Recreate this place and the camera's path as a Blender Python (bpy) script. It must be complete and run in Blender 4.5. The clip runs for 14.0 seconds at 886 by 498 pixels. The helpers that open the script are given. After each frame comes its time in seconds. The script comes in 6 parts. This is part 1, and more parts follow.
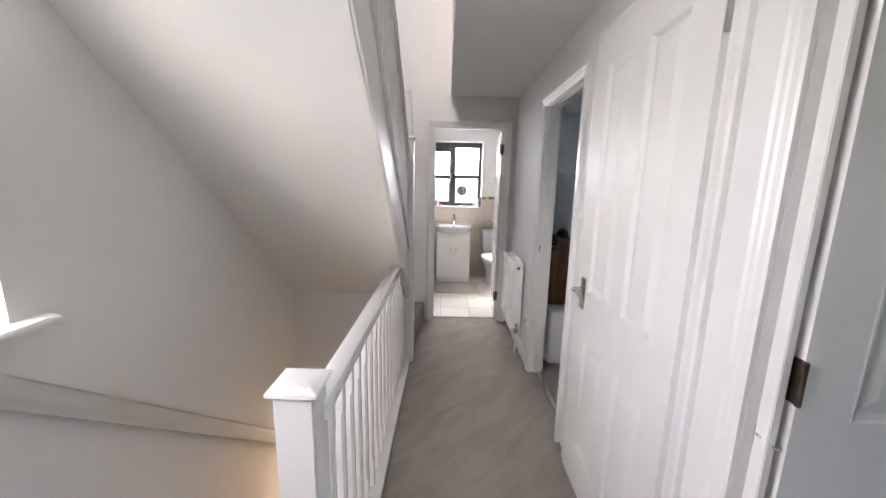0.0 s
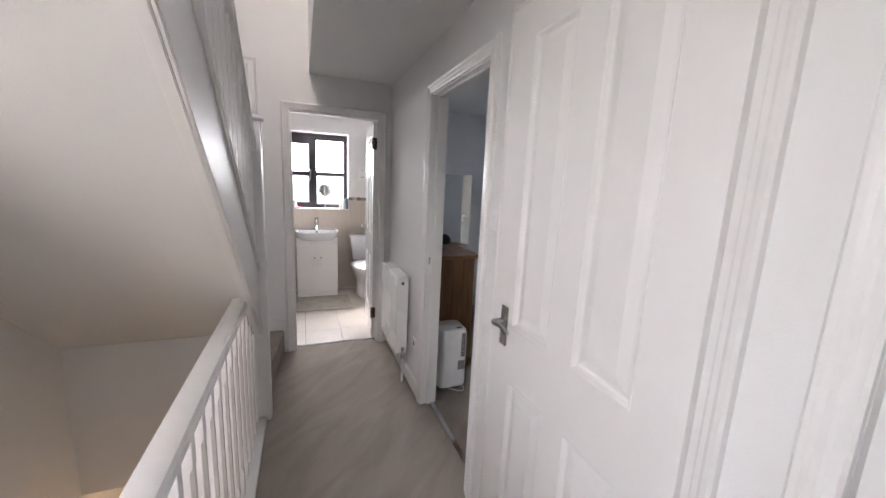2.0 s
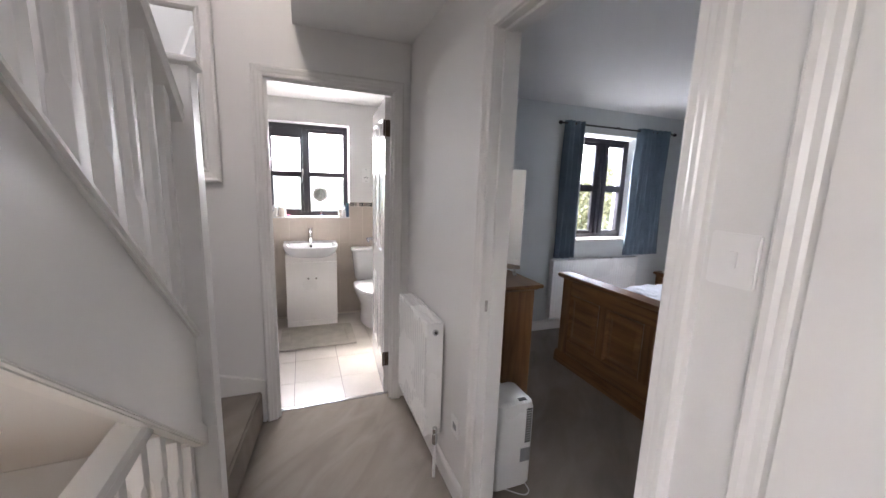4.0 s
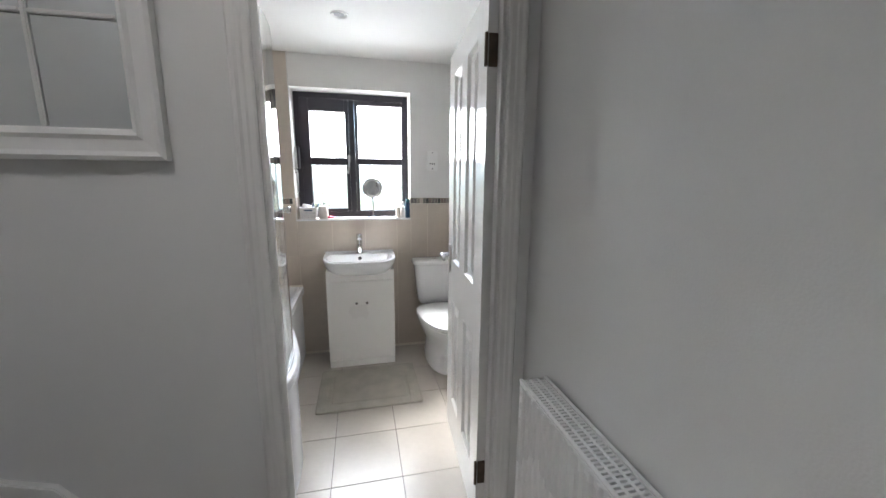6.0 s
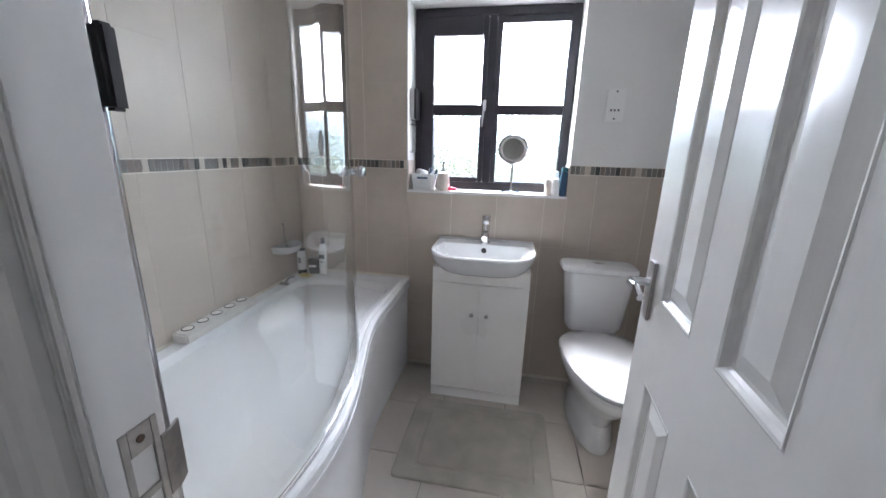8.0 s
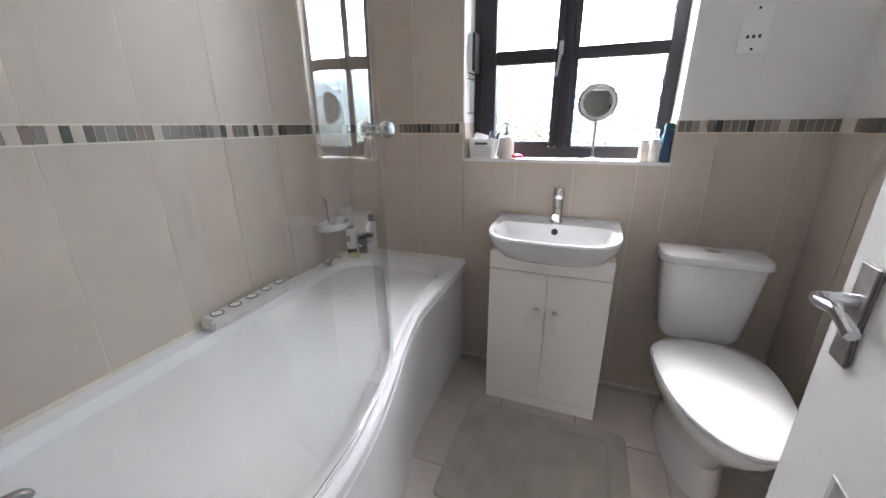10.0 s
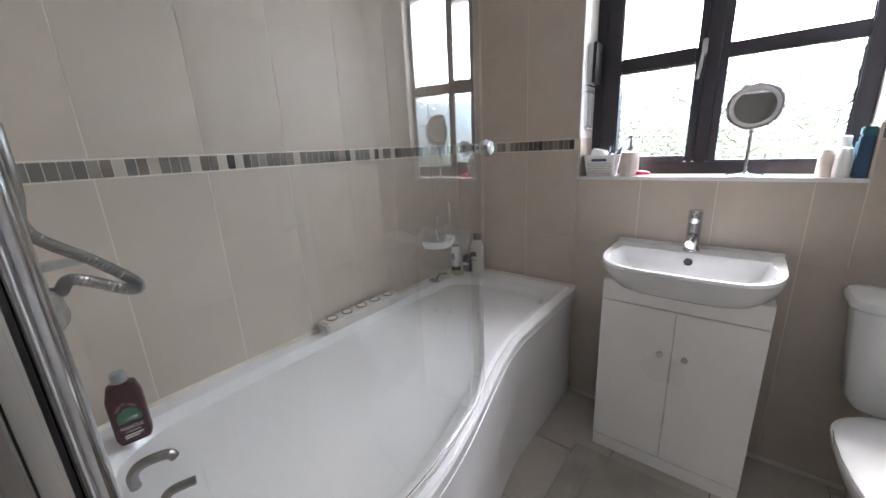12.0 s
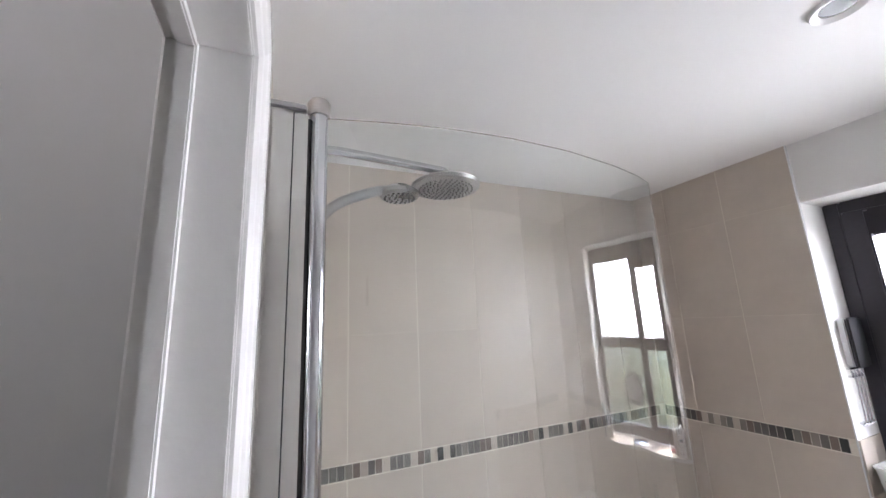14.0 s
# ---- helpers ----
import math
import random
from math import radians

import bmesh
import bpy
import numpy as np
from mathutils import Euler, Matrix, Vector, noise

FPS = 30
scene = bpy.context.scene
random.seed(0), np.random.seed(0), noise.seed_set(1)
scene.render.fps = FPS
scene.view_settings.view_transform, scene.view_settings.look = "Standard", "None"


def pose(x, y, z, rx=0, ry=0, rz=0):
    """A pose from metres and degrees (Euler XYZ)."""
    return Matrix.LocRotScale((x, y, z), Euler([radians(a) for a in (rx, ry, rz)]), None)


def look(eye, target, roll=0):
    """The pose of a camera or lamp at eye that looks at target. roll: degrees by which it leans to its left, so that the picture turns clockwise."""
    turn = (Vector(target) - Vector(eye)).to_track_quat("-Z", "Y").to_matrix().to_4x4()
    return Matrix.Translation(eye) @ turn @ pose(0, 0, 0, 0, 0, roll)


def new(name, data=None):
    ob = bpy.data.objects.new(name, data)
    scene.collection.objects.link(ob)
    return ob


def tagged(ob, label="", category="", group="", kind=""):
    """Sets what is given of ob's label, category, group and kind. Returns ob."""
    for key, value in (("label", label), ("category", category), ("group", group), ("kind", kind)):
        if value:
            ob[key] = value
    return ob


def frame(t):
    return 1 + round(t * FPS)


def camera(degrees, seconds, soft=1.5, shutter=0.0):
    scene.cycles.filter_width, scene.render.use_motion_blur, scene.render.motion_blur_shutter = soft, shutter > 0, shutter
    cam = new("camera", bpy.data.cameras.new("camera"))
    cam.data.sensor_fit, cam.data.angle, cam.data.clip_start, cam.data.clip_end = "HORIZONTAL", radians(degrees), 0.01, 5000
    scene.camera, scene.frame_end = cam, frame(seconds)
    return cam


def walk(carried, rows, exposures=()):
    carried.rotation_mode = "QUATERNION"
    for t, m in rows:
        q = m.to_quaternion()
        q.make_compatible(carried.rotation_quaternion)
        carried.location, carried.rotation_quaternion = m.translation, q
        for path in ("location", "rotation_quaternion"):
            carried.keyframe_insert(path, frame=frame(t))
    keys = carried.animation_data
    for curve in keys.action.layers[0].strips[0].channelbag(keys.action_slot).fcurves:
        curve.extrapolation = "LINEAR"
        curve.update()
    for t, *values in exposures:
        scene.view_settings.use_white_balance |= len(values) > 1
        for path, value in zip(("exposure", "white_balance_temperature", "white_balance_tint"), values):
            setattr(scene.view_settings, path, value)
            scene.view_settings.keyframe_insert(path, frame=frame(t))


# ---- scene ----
cam = camera(100.9, 14.0)
PATH = [
    (0, (-0.021, -0.111, 1.478), (-0.035, 1.855, 1.11), 1.1),
    (0.5, (-0.026, -0.149, 1.473), (0.206, 1.803, 1.107), 1.6),
    (1, (-0.026, -0.036, 1.474), (0.364, 1.885, 1.076), 2.3),
    (1.5, (-0.049, 0.219, 1.486), (0.574, 2.087, 1.133), 2.5),
    (2, (-0.065, 0.42, 1.48), (0.645, 2.256, 1.13), 2.6),
    (2.5, (-0.021, 0.667, 1.479), (0.711, 2.495, 1.127), 2.7),
    (2.7, (-0.022, 0.757, 1.485), (0.718, 2.58, 1.126), 2.7),
    (4.8, (0.043, 1.777, 1.409), (0.726, 3.629, 1.089), 1.6),
    (5, (0.034, 1.889, 1.403), (0.704, 3.746, 1.081), 1.7),
    (5.5, (0.059, 2.183, 1.401), (0.634, 4.071, 1.078), 0.7),
    (6, (0.105, 2.516, 1.387), (0.541, 4.436, 1.021), 0.4),
    (6.5, (0.168, 2.788, 1.355), (0.446, 4.72, 0.922), 1.6),
    (7, (0.192, 3.057, 1.361), (0.318, 4.998, 0.893), 1.5),
    (7.5, (0.222, 3.278, 1.325), (0.145, 5.217, 0.843), 0.9),
    (8, (0.204, 3.436, 1.3), (-0.131, 5.341, 0.79), 1.6),
    (8.2, (0.192, 3.473, 1.272), (-0.203, 5.366, 0.762), 1.9),
    (10.3, (0.19, 3.756, 1.242), (-0.636, 5.463, 0.605), -2.0),
    (10.5, (0.199, 3.762, 1.243), (-0.756, 5.42, 0.66), -2.9),
    (11, (0.221, 3.76, 1.242), (-0.875, 5.349, 0.721), -3.0),
    (11.5, (0.211, 3.776, 1.207), (-0.91, 5.345, 0.677), -2.5),
    (12, (0.209, 3.797, 1.238), (-1.019, 5.284, 0.71), -2.8),
    (12.5, (0.221, 3.806, 1.322), (-1.144, 5.198, 0.876), -2.3),
    (13, (0.278, 3.811, 1.439), (-1.356, 4.958, 1.314), -5.1),
    (13.5, (0.272, 3.784, 1.582), (-1.473, 4.739, 1.793), -4.7),
    (14, (0.275, 3.756, 1.678), (-1.516, 4.553, 2.073), -2.6),
]
EXPOSURES = [(0.0, 4.2, 6450, 18), (1.5, 4.05, 6450, 18), (2.5, 3.95, 6500, 20), (5.0, 4.2, 6550, 19), (5.5, 4.0, 6500, 17), (6.0, 3.65, 6250, 11), (6.5, 3.55, 6000, 12), (7.0, 3.6, 5950, 13), (8.0, 3.35, 5900, 14), (10.3, 3.35, 6300, 16), (11.0, 3.2, 6300, 15), (12.5, 3.15, 6350, 17), (13.5, 3.4, 6600, 17), (14.0, 3.65, 6200, 18)]
SKY = 0.15
walk(cam, [(t, look(eye, target, roll)) for t, eye, target, roll in PATH], EXPOSURES)

# ---- world, sun, exposure ----
world = bpy.data.worlds.new("sky")
scene.world = world
world.use_nodes = True
_wn = world.node_tree.nodes
_sky = _wn.new("ShaderNodeTexSky")
_sky.sky_type = "NISHITA"
_sky.sun_disc = False
_sky.sun_elevation = radians(38)
_sky.sun_rotation = radians(200)
_sky.dust_density = 4.0
_sky.ozone_density = 2.0
world.node_tree.links.new(_sky.outputs[0], _wn["Background"].inputs[0])
_wn["Background"].inputs[1].default_value = SKY

sun = new("sun", bpy.data.lights.new("sun", "SUN"))
sun.data.energy = 1.2
sun.data.angle = radians(14)
sun.data.color = (1.0, 0.96, 0.9)
sun.matrix_world = look((0, 0, 20), (6, -13, 2))


def sky_lamp(name, eye, target, wide, high, watts, tint=(0.9, 0.95, 1.0)):
    """An area lamp, mostly for skylight that falls through a window's or an added opening."""
    lamp = new(name, bpy.data.lights.new(name, "AREA"))
    lamp.data.shape = "RECTANGLE"
    lamp.data.size, lamp.data.size_y = wide, high
    lamp.data.energy = watts
    lamp.data.color = tint
    lamp.matrix_world = look(eye, target)
    return lamp


WARM = (1.0, 0.98, 0.95)
sky_lamp("skylight_landing", (-1.53, 0.215, 1.58), (0, 0.55, 0.45), 1.15, 0.98, 1.75, WARM)
# fill lamp added at an unseen roof opening to brighten the stairwell
sky_lamp("stairwell_roof_fill", (-0.62, 1.2, 4.62), (-0.62, 1.2, 0), 0.45, 0.5, 1.3, WARM)
sky_lamp("skylight_bathroom", (0.07, 6.0, 1.93), (0.07, 4.5, 1.75), 1.2, 0.74, 7.3, (0.97, 0.98, 1.0))
sky_lamp("skylight_bedroom", (3.05, 4.95, 1.92), (3.0, 3.0, 1.2), 1.0, 0.75, 8)
# weak fill added at the side room's unseen opening
sky_lamp("side_room_fill", (3.18, -0.8, 1.5), (0, -0.5, 1.2), 0.55, 0.6, 0.1)
sky_lamp("hall_light_below", (-0.8, 3.2, -0.9), (-0.8, 2.4, -1.6), 0.5, 0.4, 1.1, (1.0, 0.72, 0.45))


# ---- materials ----
MATS = {}


def mat(name, base, rough=0.5, metal=0.0, vary=0.06, scale=3.0, fine=60.0, bump=0.1, random_tint=0.0, coat=0.0, rough_vary=0.08, spec=0.5):
    """A surface with large patches, a fine grain and a little relief."""
    m = bpy.data.materials.new(name)
    m.use_nodes = True
    n, l = m.node_tree.nodes, m.node_tree.links
    b = n["Principled BSDF"]
    b.inputs["Metallic"].default_value = metal
    b.inputs["Coat Weight"].default_value = coat
    b.inputs["Specular IOR Level"].default_value = spec
    co = n.new("ShaderNodeTexCoord")
    big = n.new("ShaderNodeTexNoise")
    big.inputs["Scale"].default_value = scale
    big.inputs["Detail"].default_value = 5
    small = n.new("ShaderNodeTexNoise")
    small.inputs["Scale"].default_value = fine
    small.inputs["Detail"].default_value = 3
    l.new(co.outputs["Object"], big.inputs["Vector"])
    l.new(co.outputs["Object"], small.inputs["Vector"])
    add = n.new("ShaderNodeMath")
    add.operation = "MULTIPLY_ADD"
    add.inputs[1].default_value = 0.35
    l.new(small.outputs[0], add.inputs[0])
    l.new(big.outputs[0], add.inputs[2])
    ramp = n.new("ShaderNodeMapRange")
    ramp.inputs["From Min"].default_value = 0.42
    ramp.inputs["From Max"].default_value = 0.93
    ramp.inputs["To Min"].default_value = 1 - vary
    ramp.inputs["To Max"].default_value = 1 + vary
    l.new(add.outputs[0], ramp.inputs["Value"])
    last = ramp.outputs[0]
    if random_tint:
        info = n.new("ShaderNodeObjectInfo")
        r2 = n.new("ShaderNodeMapRange")
        r2.inputs["To Min"].default_value = 1 - random_tint
        r2.inputs["To Max"].default_value = 1 + random_tint
        l.new(info.outputs["Random"], r2.inputs["Value"])
        mul = n.new("ShaderNodeMath")
        mul.operation = "MULTIPLY"
        l.new(last, mul.inputs[0])
        l.new(r2.outputs[0], mul.inputs[1])
        last = mul.outputs[0]
    col = n.new("ShaderNodeVectorMath")
    col.operation = "SCALE"
    col.inputs[0].default_value = base
    l.new(last, col.inputs["Scale"])
    l.new(col.outputs[0], b.inputs["Base Color"])
    rr = n.new("ShaderNodeMapRange")
    rr.inputs["To Min"].default_value = max(0.0, rough - rough_vary)
    rr.inputs["To Max"].default_value = min(1.0, rough + rough_vary)
    l.new(big.outputs[0], rr.inputs["Value"])
    l.new(rr.outputs[0], b.inputs["Roughness"])
    if bump:
        bp = n.new("ShaderNodeBump")
        bp.inputs["Strength"].default_value = bump
        bp.inputs["Distance"].default_value = 0.004
        l.new(small.outputs[0], bp.inputs["Height"])
        l.new(bp.outputs[0], b.inputs["Normal"])
    MATS[name] = m
    return m


def wood(name, dark, light, rough=0.4, axis="Y", scale=2.2):
    m = mat(name, (1, 1, 1), rough, 0, 0.12, 2.0, 90, 0.12)
    n, l = m.node_tree.nodes, m.node_tree.links
    b = n["Principled BSDF"]
    co = n.new("ShaderNodeTexCoord")
    mp = n.new("ShaderNodeMapping")
    mp.inputs["Scale"].default_value = {"X": (0.6, 9, 9), "Y": (9, 0.6, 9), "Z": (9, 9, 0.6)}[axis]
    l.new(co.outputs["Object"], mp.inputs["Vector"])
    tn = n.new("ShaderNodeTexNoise")
    tn.inputs["Scale"].default_value = scale
    tn.inputs["Detail"].default_value = 8
    tn.inputs["Distortion"].default_value = 0.8
    l.new(mp.outputs[0], tn.inputs["Vector"])
    cr = n.new("ShaderNodeValToRGB")
    cr.color_ramp.elements[0].position = 0.32
    cr.color_ramp.elements[0].color = (*dark, 1)
    cr.color_ramp.elements[1].position = 0.68
    cr.color_ramp.elements[1].color = (*light, 1)
    l.new(tn.outputs[0], cr.inputs[0])
    l.new(cr.outputs[0], b.inputs["Base Color"])
    return m


def glass(name, tint=(1, 1, 1), rough=0.0, ior=1.45, wavy=0.0):
    m = bpy.data.materials.new(name)
    m.use_nodes = True
    n, l = m.node_tree.nodes, m.node_tree.links
    b = n["Principled BSDF"]
    b.inputs["Base Color"].default_value = (*tint, 1)
    b.inputs["Transmission Weight"].default_value = 1
    b.inputs["Roughness"].default_value = rough
    b.inputs["IOR"].default_value = ior
    if wavy:
        co = n.new("ShaderNodeTexCoord")
        w = n.new("ShaderNodeTexWave")
        w.inputs["Scale"].default_value = 9
        w.inputs["Distortion"].default_value = 16
        w.inputs["Detail"].default_value = 2.5
        w.inputs["Detail Scale"].default_value = 1.6
        l.new(co.outputs["Object"], w.inputs["Vector"])
        bp = n.new("ShaderNodeBump")
        bp.inputs["Strength"].default_value = wavy
        bp.inputs["Distance"].default_value = 0.004
        l.new(w.outputs[1], bp.inputs["Height"])
        l.new(bp.outputs[0], b.inputs["Normal"])
    MATS[name] = m
    return m


WALL = mat("wall_paint", (0.74, 0.735, 0.72), 0.7, vary=0.025, scale=1.5, fine=220, bump=0.12)
CEIL = mat("ceiling_paint", (0.8, 0.8, 0.79), 0.8, vary=0.02, scale=1.2, fine=180, bump=0.1)
BLUEWALL = mat("teal_wall_paint", (0.045, 0.1, 0.13), 0.6, vary=0.05, scale=1.5, fine=200, bump=0.1)
GREYWALL = mat("bedroom_wall_paint", (0.66, 0.69, 0.69), 0.7, vary=0.02, scale=1.5, fine=200, bump=0.1)
GLOSS = mat("white_gloss_paint", (0.76, 0.75, 0.73), 0.45, vary=0.02, scale=4, fine=45, bump=0.03, rough_vary=0.04)
DOORG = mat("brushed_white_gloss_paint", (0.74, 0.73, 0.71), 0.15, vary=0.02, scale=4, fine=45, bump=0.05, rough_vary=0.04)
SATIN = mat("white_satin_paint", (0.74, 0.73, 0.71), 0.33, vary=0.03, scale=4, fine=60, bump=0.08)
CARPET = mat("carpet", (0.29, 0.255, 0.22), 0.95, vary=0.12, scale=2.2, fine=300, bump=0.9, spec=0.1)
RUG = mat("bath_mat_pile", (0.45, 0.425, 0.37), 0.95, vary=0.14, scale=9, fine=500, bump=0.9, spec=0.1)
TILE = mat("beige_wall_tile", (0.52, 0.46, 0.395), 0.44, vary=0.085, scale=3.2, fine=20, bump=0.0, random_tint=0.02, rough_vary=0.05, spec=0.4)
FTILE = mat("cream_floor_tile", (0.51, 0.47, 0.42), 0.3, vary=0.06, scale=5, fine=40, bump=0.03, random_tint=0.025)
GROUT = mat("grout", (0.70, 0.66, 0.57), 0.85, vary=0.08, scale=20, fine=200, bump=0.3)
DGROUT = mat("floor_grout", (0.16, 0.14, 0.12), 0.9, vary=0.15, scale=20, fine=200, bump=0.3)
CERAMIC = mat("white_ceramic", (0.77, 0.78, 0.79), 0.08, vary=0.01, scale=2, fine=10, bump=0.0, coat=0.3, rough_vary=0.02)
ACRYLIC = mat("white_acrylic", (0.83, 0.84, 0.85), 0.12, vary=0.015, scale=2, fine=10, bump=0.0, rough_vary=0.03)
PANELW = mat("white_cabinet_laminate", (0.84, 0.83, 0.81), 0.3, vary=0.012, scale=3, fine=60, bump=0.02)
CHROME = mat("chrome", (0.60, 0.61, 0.63), 0.12, 1.0, vary=0.02, bump=0.0, rough_vary=0.04)
DCHROME = mat("dull_metal", (0.42, 0.40, 0.38), 0.32, 1.0, vary=0.2, scale=30, bump=0.1)
BRONZE = mat("dark_bronze_hinge", (0.10, 0.075, 0.055), 0.4, 0.8, vary=0.25, scale=30, bump=0.2)
FRAMEP = mat("dark_brown_frame", (0.030, 0.027, 0.036), 0.4, vary=0.2, scale=4, fine=120, bump=0.15)
RADIATOR = mat("radiator_enamel", (0.8, 0.8, 0.79), 0.28, vary=0.015, bump=0.03)
BLACK = mat("black_plastic", (0.015, 0.015, 0.017), 0.35, vary=0.1, bump=0.05)
GREYP = mat("grey_plastic", (0.25, 0.26, 0.27), 0.4, vary=0.08, bump=0.05)
WHITEP = mat("white_plastic", (0.8, 0.8, 0.79), 0.3, vary=0.02, bump=0.02)
ALU = mat("polished_aluminium", (0.66, 0.65, 0.62), 0.12, 1.0, vary=0.03, bump=0.0, rough_vary=0.03)
HEADM = mat("grey_chrome", (0.42, 0.42, 0.42), 0.28, 1.0, vary=0.05, bump=0.0)
HOSE = mat("dark_steel_hose", (0.34, 0.33, 0.32), 0.22, 1.0, vary=0.1, bump=0.0)
# grey-white rail paint, darkened to carry the stairwell's shade in its colour
RAILP = mat("shaded_grey_white_rail", (0.52, 0.51, 0.49), 0.45, vary=0.04, bump=0.05)
FABRIC = mat("blue_grey_curtain", (0.15, 0.20, 0.25), 0.9, vary=0.12, scale=6, fine=350, bump=0.5, spec=0.2)
CUSHION = mat("blue_grey_cushion", (0.25, 0.34, 0.40), 0.9, vary=0.1, scale=7, fine=350, bump=0.5, spec=0.2)
LINEN = mat("white_linen", (0.58, 0.61, 0.66), 0.9, vary=0.05, scale=6, fine=200, bump=0.5, spec=0.2)
MIRROR = mat("mirror_glass", (0.88, 0.9, 0.9), 0.012, 1.0, vary=0.0, bump=0.0, rough_vary=0.0)
MAROON = mat("maroon_bottle_plastic", (0.05, 0.012, 0.018), 0.2, vary=0.1, bump=0.0)
GREEN = mat("green_label", (0.03, 0.16, 0.08), 0.4, vary=0.1, bump=0.0)
TEALB = mat("teal_plastic", (0.03, 0.14, 0.17), 0.35, vary=0.1, bump=0.0)
BLUEB = mat("blue_plastic", (0.03, 0.08, 0.16), 0.35, vary=0.1, bump=0.0)
ROSE = mat("faded_rose_print", (0.30, 0.13, 0.14), 0.4, vary=0.1, bump=0.0)
PINK = mat("pink_plastic", (0.65, 0.03, 0.12), 0.35, vary=0.05, bump=0.0)
LIDW = mat("white_toilet_plastic", (0.66, 0.67, 0.68), 0.12, vary=0.01, bump=0.0, rough_vary=0.02)
STONEW = mat("pale_stoneware", (0.6, 0.56, 0.52), 0.45, vary=0.08, scale=30, bump=0.05)
SOAP = mat("yellow_soap", (0.6, 0.5, 0.22), 0.5, vary=0.05, bump=0.0)
PEBBLE = mat("whitewashed_wood", (0.60, 0.58, 0.55), 0.6, vary=0.12, scale=20, bump=0.2)
WAX = mat("candle_wax", (0.75, 0.72, 0.66), 0.4, vary=0.02, bump=0.0)
BRASS = mat("antique_brass", (0.35, 0.22, 0.09), 0.35, 0.9, vary=0.1, bump=0.05)
BULB = mat("bulb_glass", (0.7, 0.55, 0.35), 0.1, 0.0, vary=0.02, bump=0.0)
OAK = wood("bed_oak", (0.13, 0.055, 0.02), (0.28, 0.14, 0.055), 0.35, "Y")
OAKZ = wood("bed_oak_upright", (0.13, 0.055, 0.02), (0.28, 0.14, 0.055), 0.35, "Z")
OAKL = wood("headboard_oak", (0.2, 0.1, 0.035), (0.4, 0.22, 0.09), 0.4, "Y")
CLEAR = glass("clear_glass")
SCREEN = glass("shower_screen_glass", (0.955, 0.985, 0.975), 0.0, 1.52)
OBSC = glass("obscured_glass", (0.97, 0.99, 0.98), 0.20, 1.45, wavy=0.8)
SMOKE = glass("soap_dish_glass", (0.88, 0.89, 0.88), 0.3, 1.45)
SMOKE.node_tree.nodes["Principled BSDF"].inputs["Transmission Weight"].default_value = 0.45
SHELL = mat("render_wall_outside", (0.45, 0.4, 0.34), 0.9, vary=0.1, bump=0.3)
GRASS = mat("lawn_green", (0.09, 0.11, 0.05), 0.95, vary=0.3, scale=1.2, fine=40, bump=0.6)
LEAF = mat("hedge_leaf", (0.105, 0.12, 0.065), 0.6, vary=0.3, scale=2, fine=30, bump=0.0, random_tint=0.25)
BARK = mat("bark", (0.12, 0.09, 0.06), 0.9, vary=0.3, scale=12, bump=0.8)


def mosaic_material():
    m = mat("mosaic_glass_and_stone", (1, 1, 1), 0.3, vary=0.1, scale=30, fine=120, bump=0.1)
    n, l = m.node_tree.nodes, m.node_tree.links
    info = n.new("ShaderNodeObjectInfo")
    cr = n.new("ShaderNodeValToRGB")
    cr.color_ramp.interpolation = "CONSTANT"
    tones = [(0.0, (0.16, 0.15, 0.138)), (0.22, (0.20, 0.16, 0.135)), (0.40, (0.095, 0.09, 0.085)), (0.52, (0.27, 0.245, 0.21)), (0.72, (0.19, 0.185, 0.165)), (0.9, (0.045, 0.05, 0.048))]
    els = cr.color_ramp.elements
    els[0].position, els[0].color = tones[0][0], (*tones[0][1], 1)
    els[1].position, els[1].color = tones[1][0], (*tones[1][1], 1)
    for pos, c in tones[2:]:
        e = els.new(pos)
        e.color = (*c, 1)
    l.new(info.outputs["Random"], cr.inputs[0])
    l.new(cr.outputs[0], n["Principled BSDF"].inputs["Base Color"])
    return m


MOSAIC = mosaic_material()


def streaky_pile(m):
    """Brushed, trodden streaks in a cut pile."""
    n, l = m.node_tree.nodes, m.node_tree.links
    b = n["Principled BSDF"]
    src = b.inputs["Base Color"].links[0].from_socket
    co = n.new("ShaderNodeTexCoord")
    mp = n.new("ShaderNodeMapping")
    mp.vector_type = "TEXTURE"
    mp.inputs["Rotation"].default_value = (0, 0, 0.85)
    mp.inputs["Scale"].default_value = (0.55, 0.17, 0.3)
    t = n.new("ShaderNodeTexNoise")
    t.inputs["Scale"].default_value = 1.1
    t.inputs["Detail"].default_value = 6
    t.inputs["Distortion"].default_value = 1.2
    r = n.new("ShaderNodeMapRange")
    r.inputs["From Min"].default_value, r.inputs["From Max"].default_value = 0.35, 0.68
    r.inputs["To Min"].default_value, r.inputs["To Max"].default_value = 0.89, 1.10
    v = n.new("ShaderNodeVectorMath")
    v.operation = "SCALE"
    l.new(co.outputs["Object"], mp.inputs["Vector"])
    l.new(mp.outputs[0], t.inputs["Vector"])
    l.new(t.outputs[0], r.inputs["Value"])
    l.new(src, v.inputs[0])
    l.new(r.outputs[0], v.inputs["Scale"])
    l.new(v.outputs[0], b.inputs["Base Color"])


streaky_pile(CARPET)


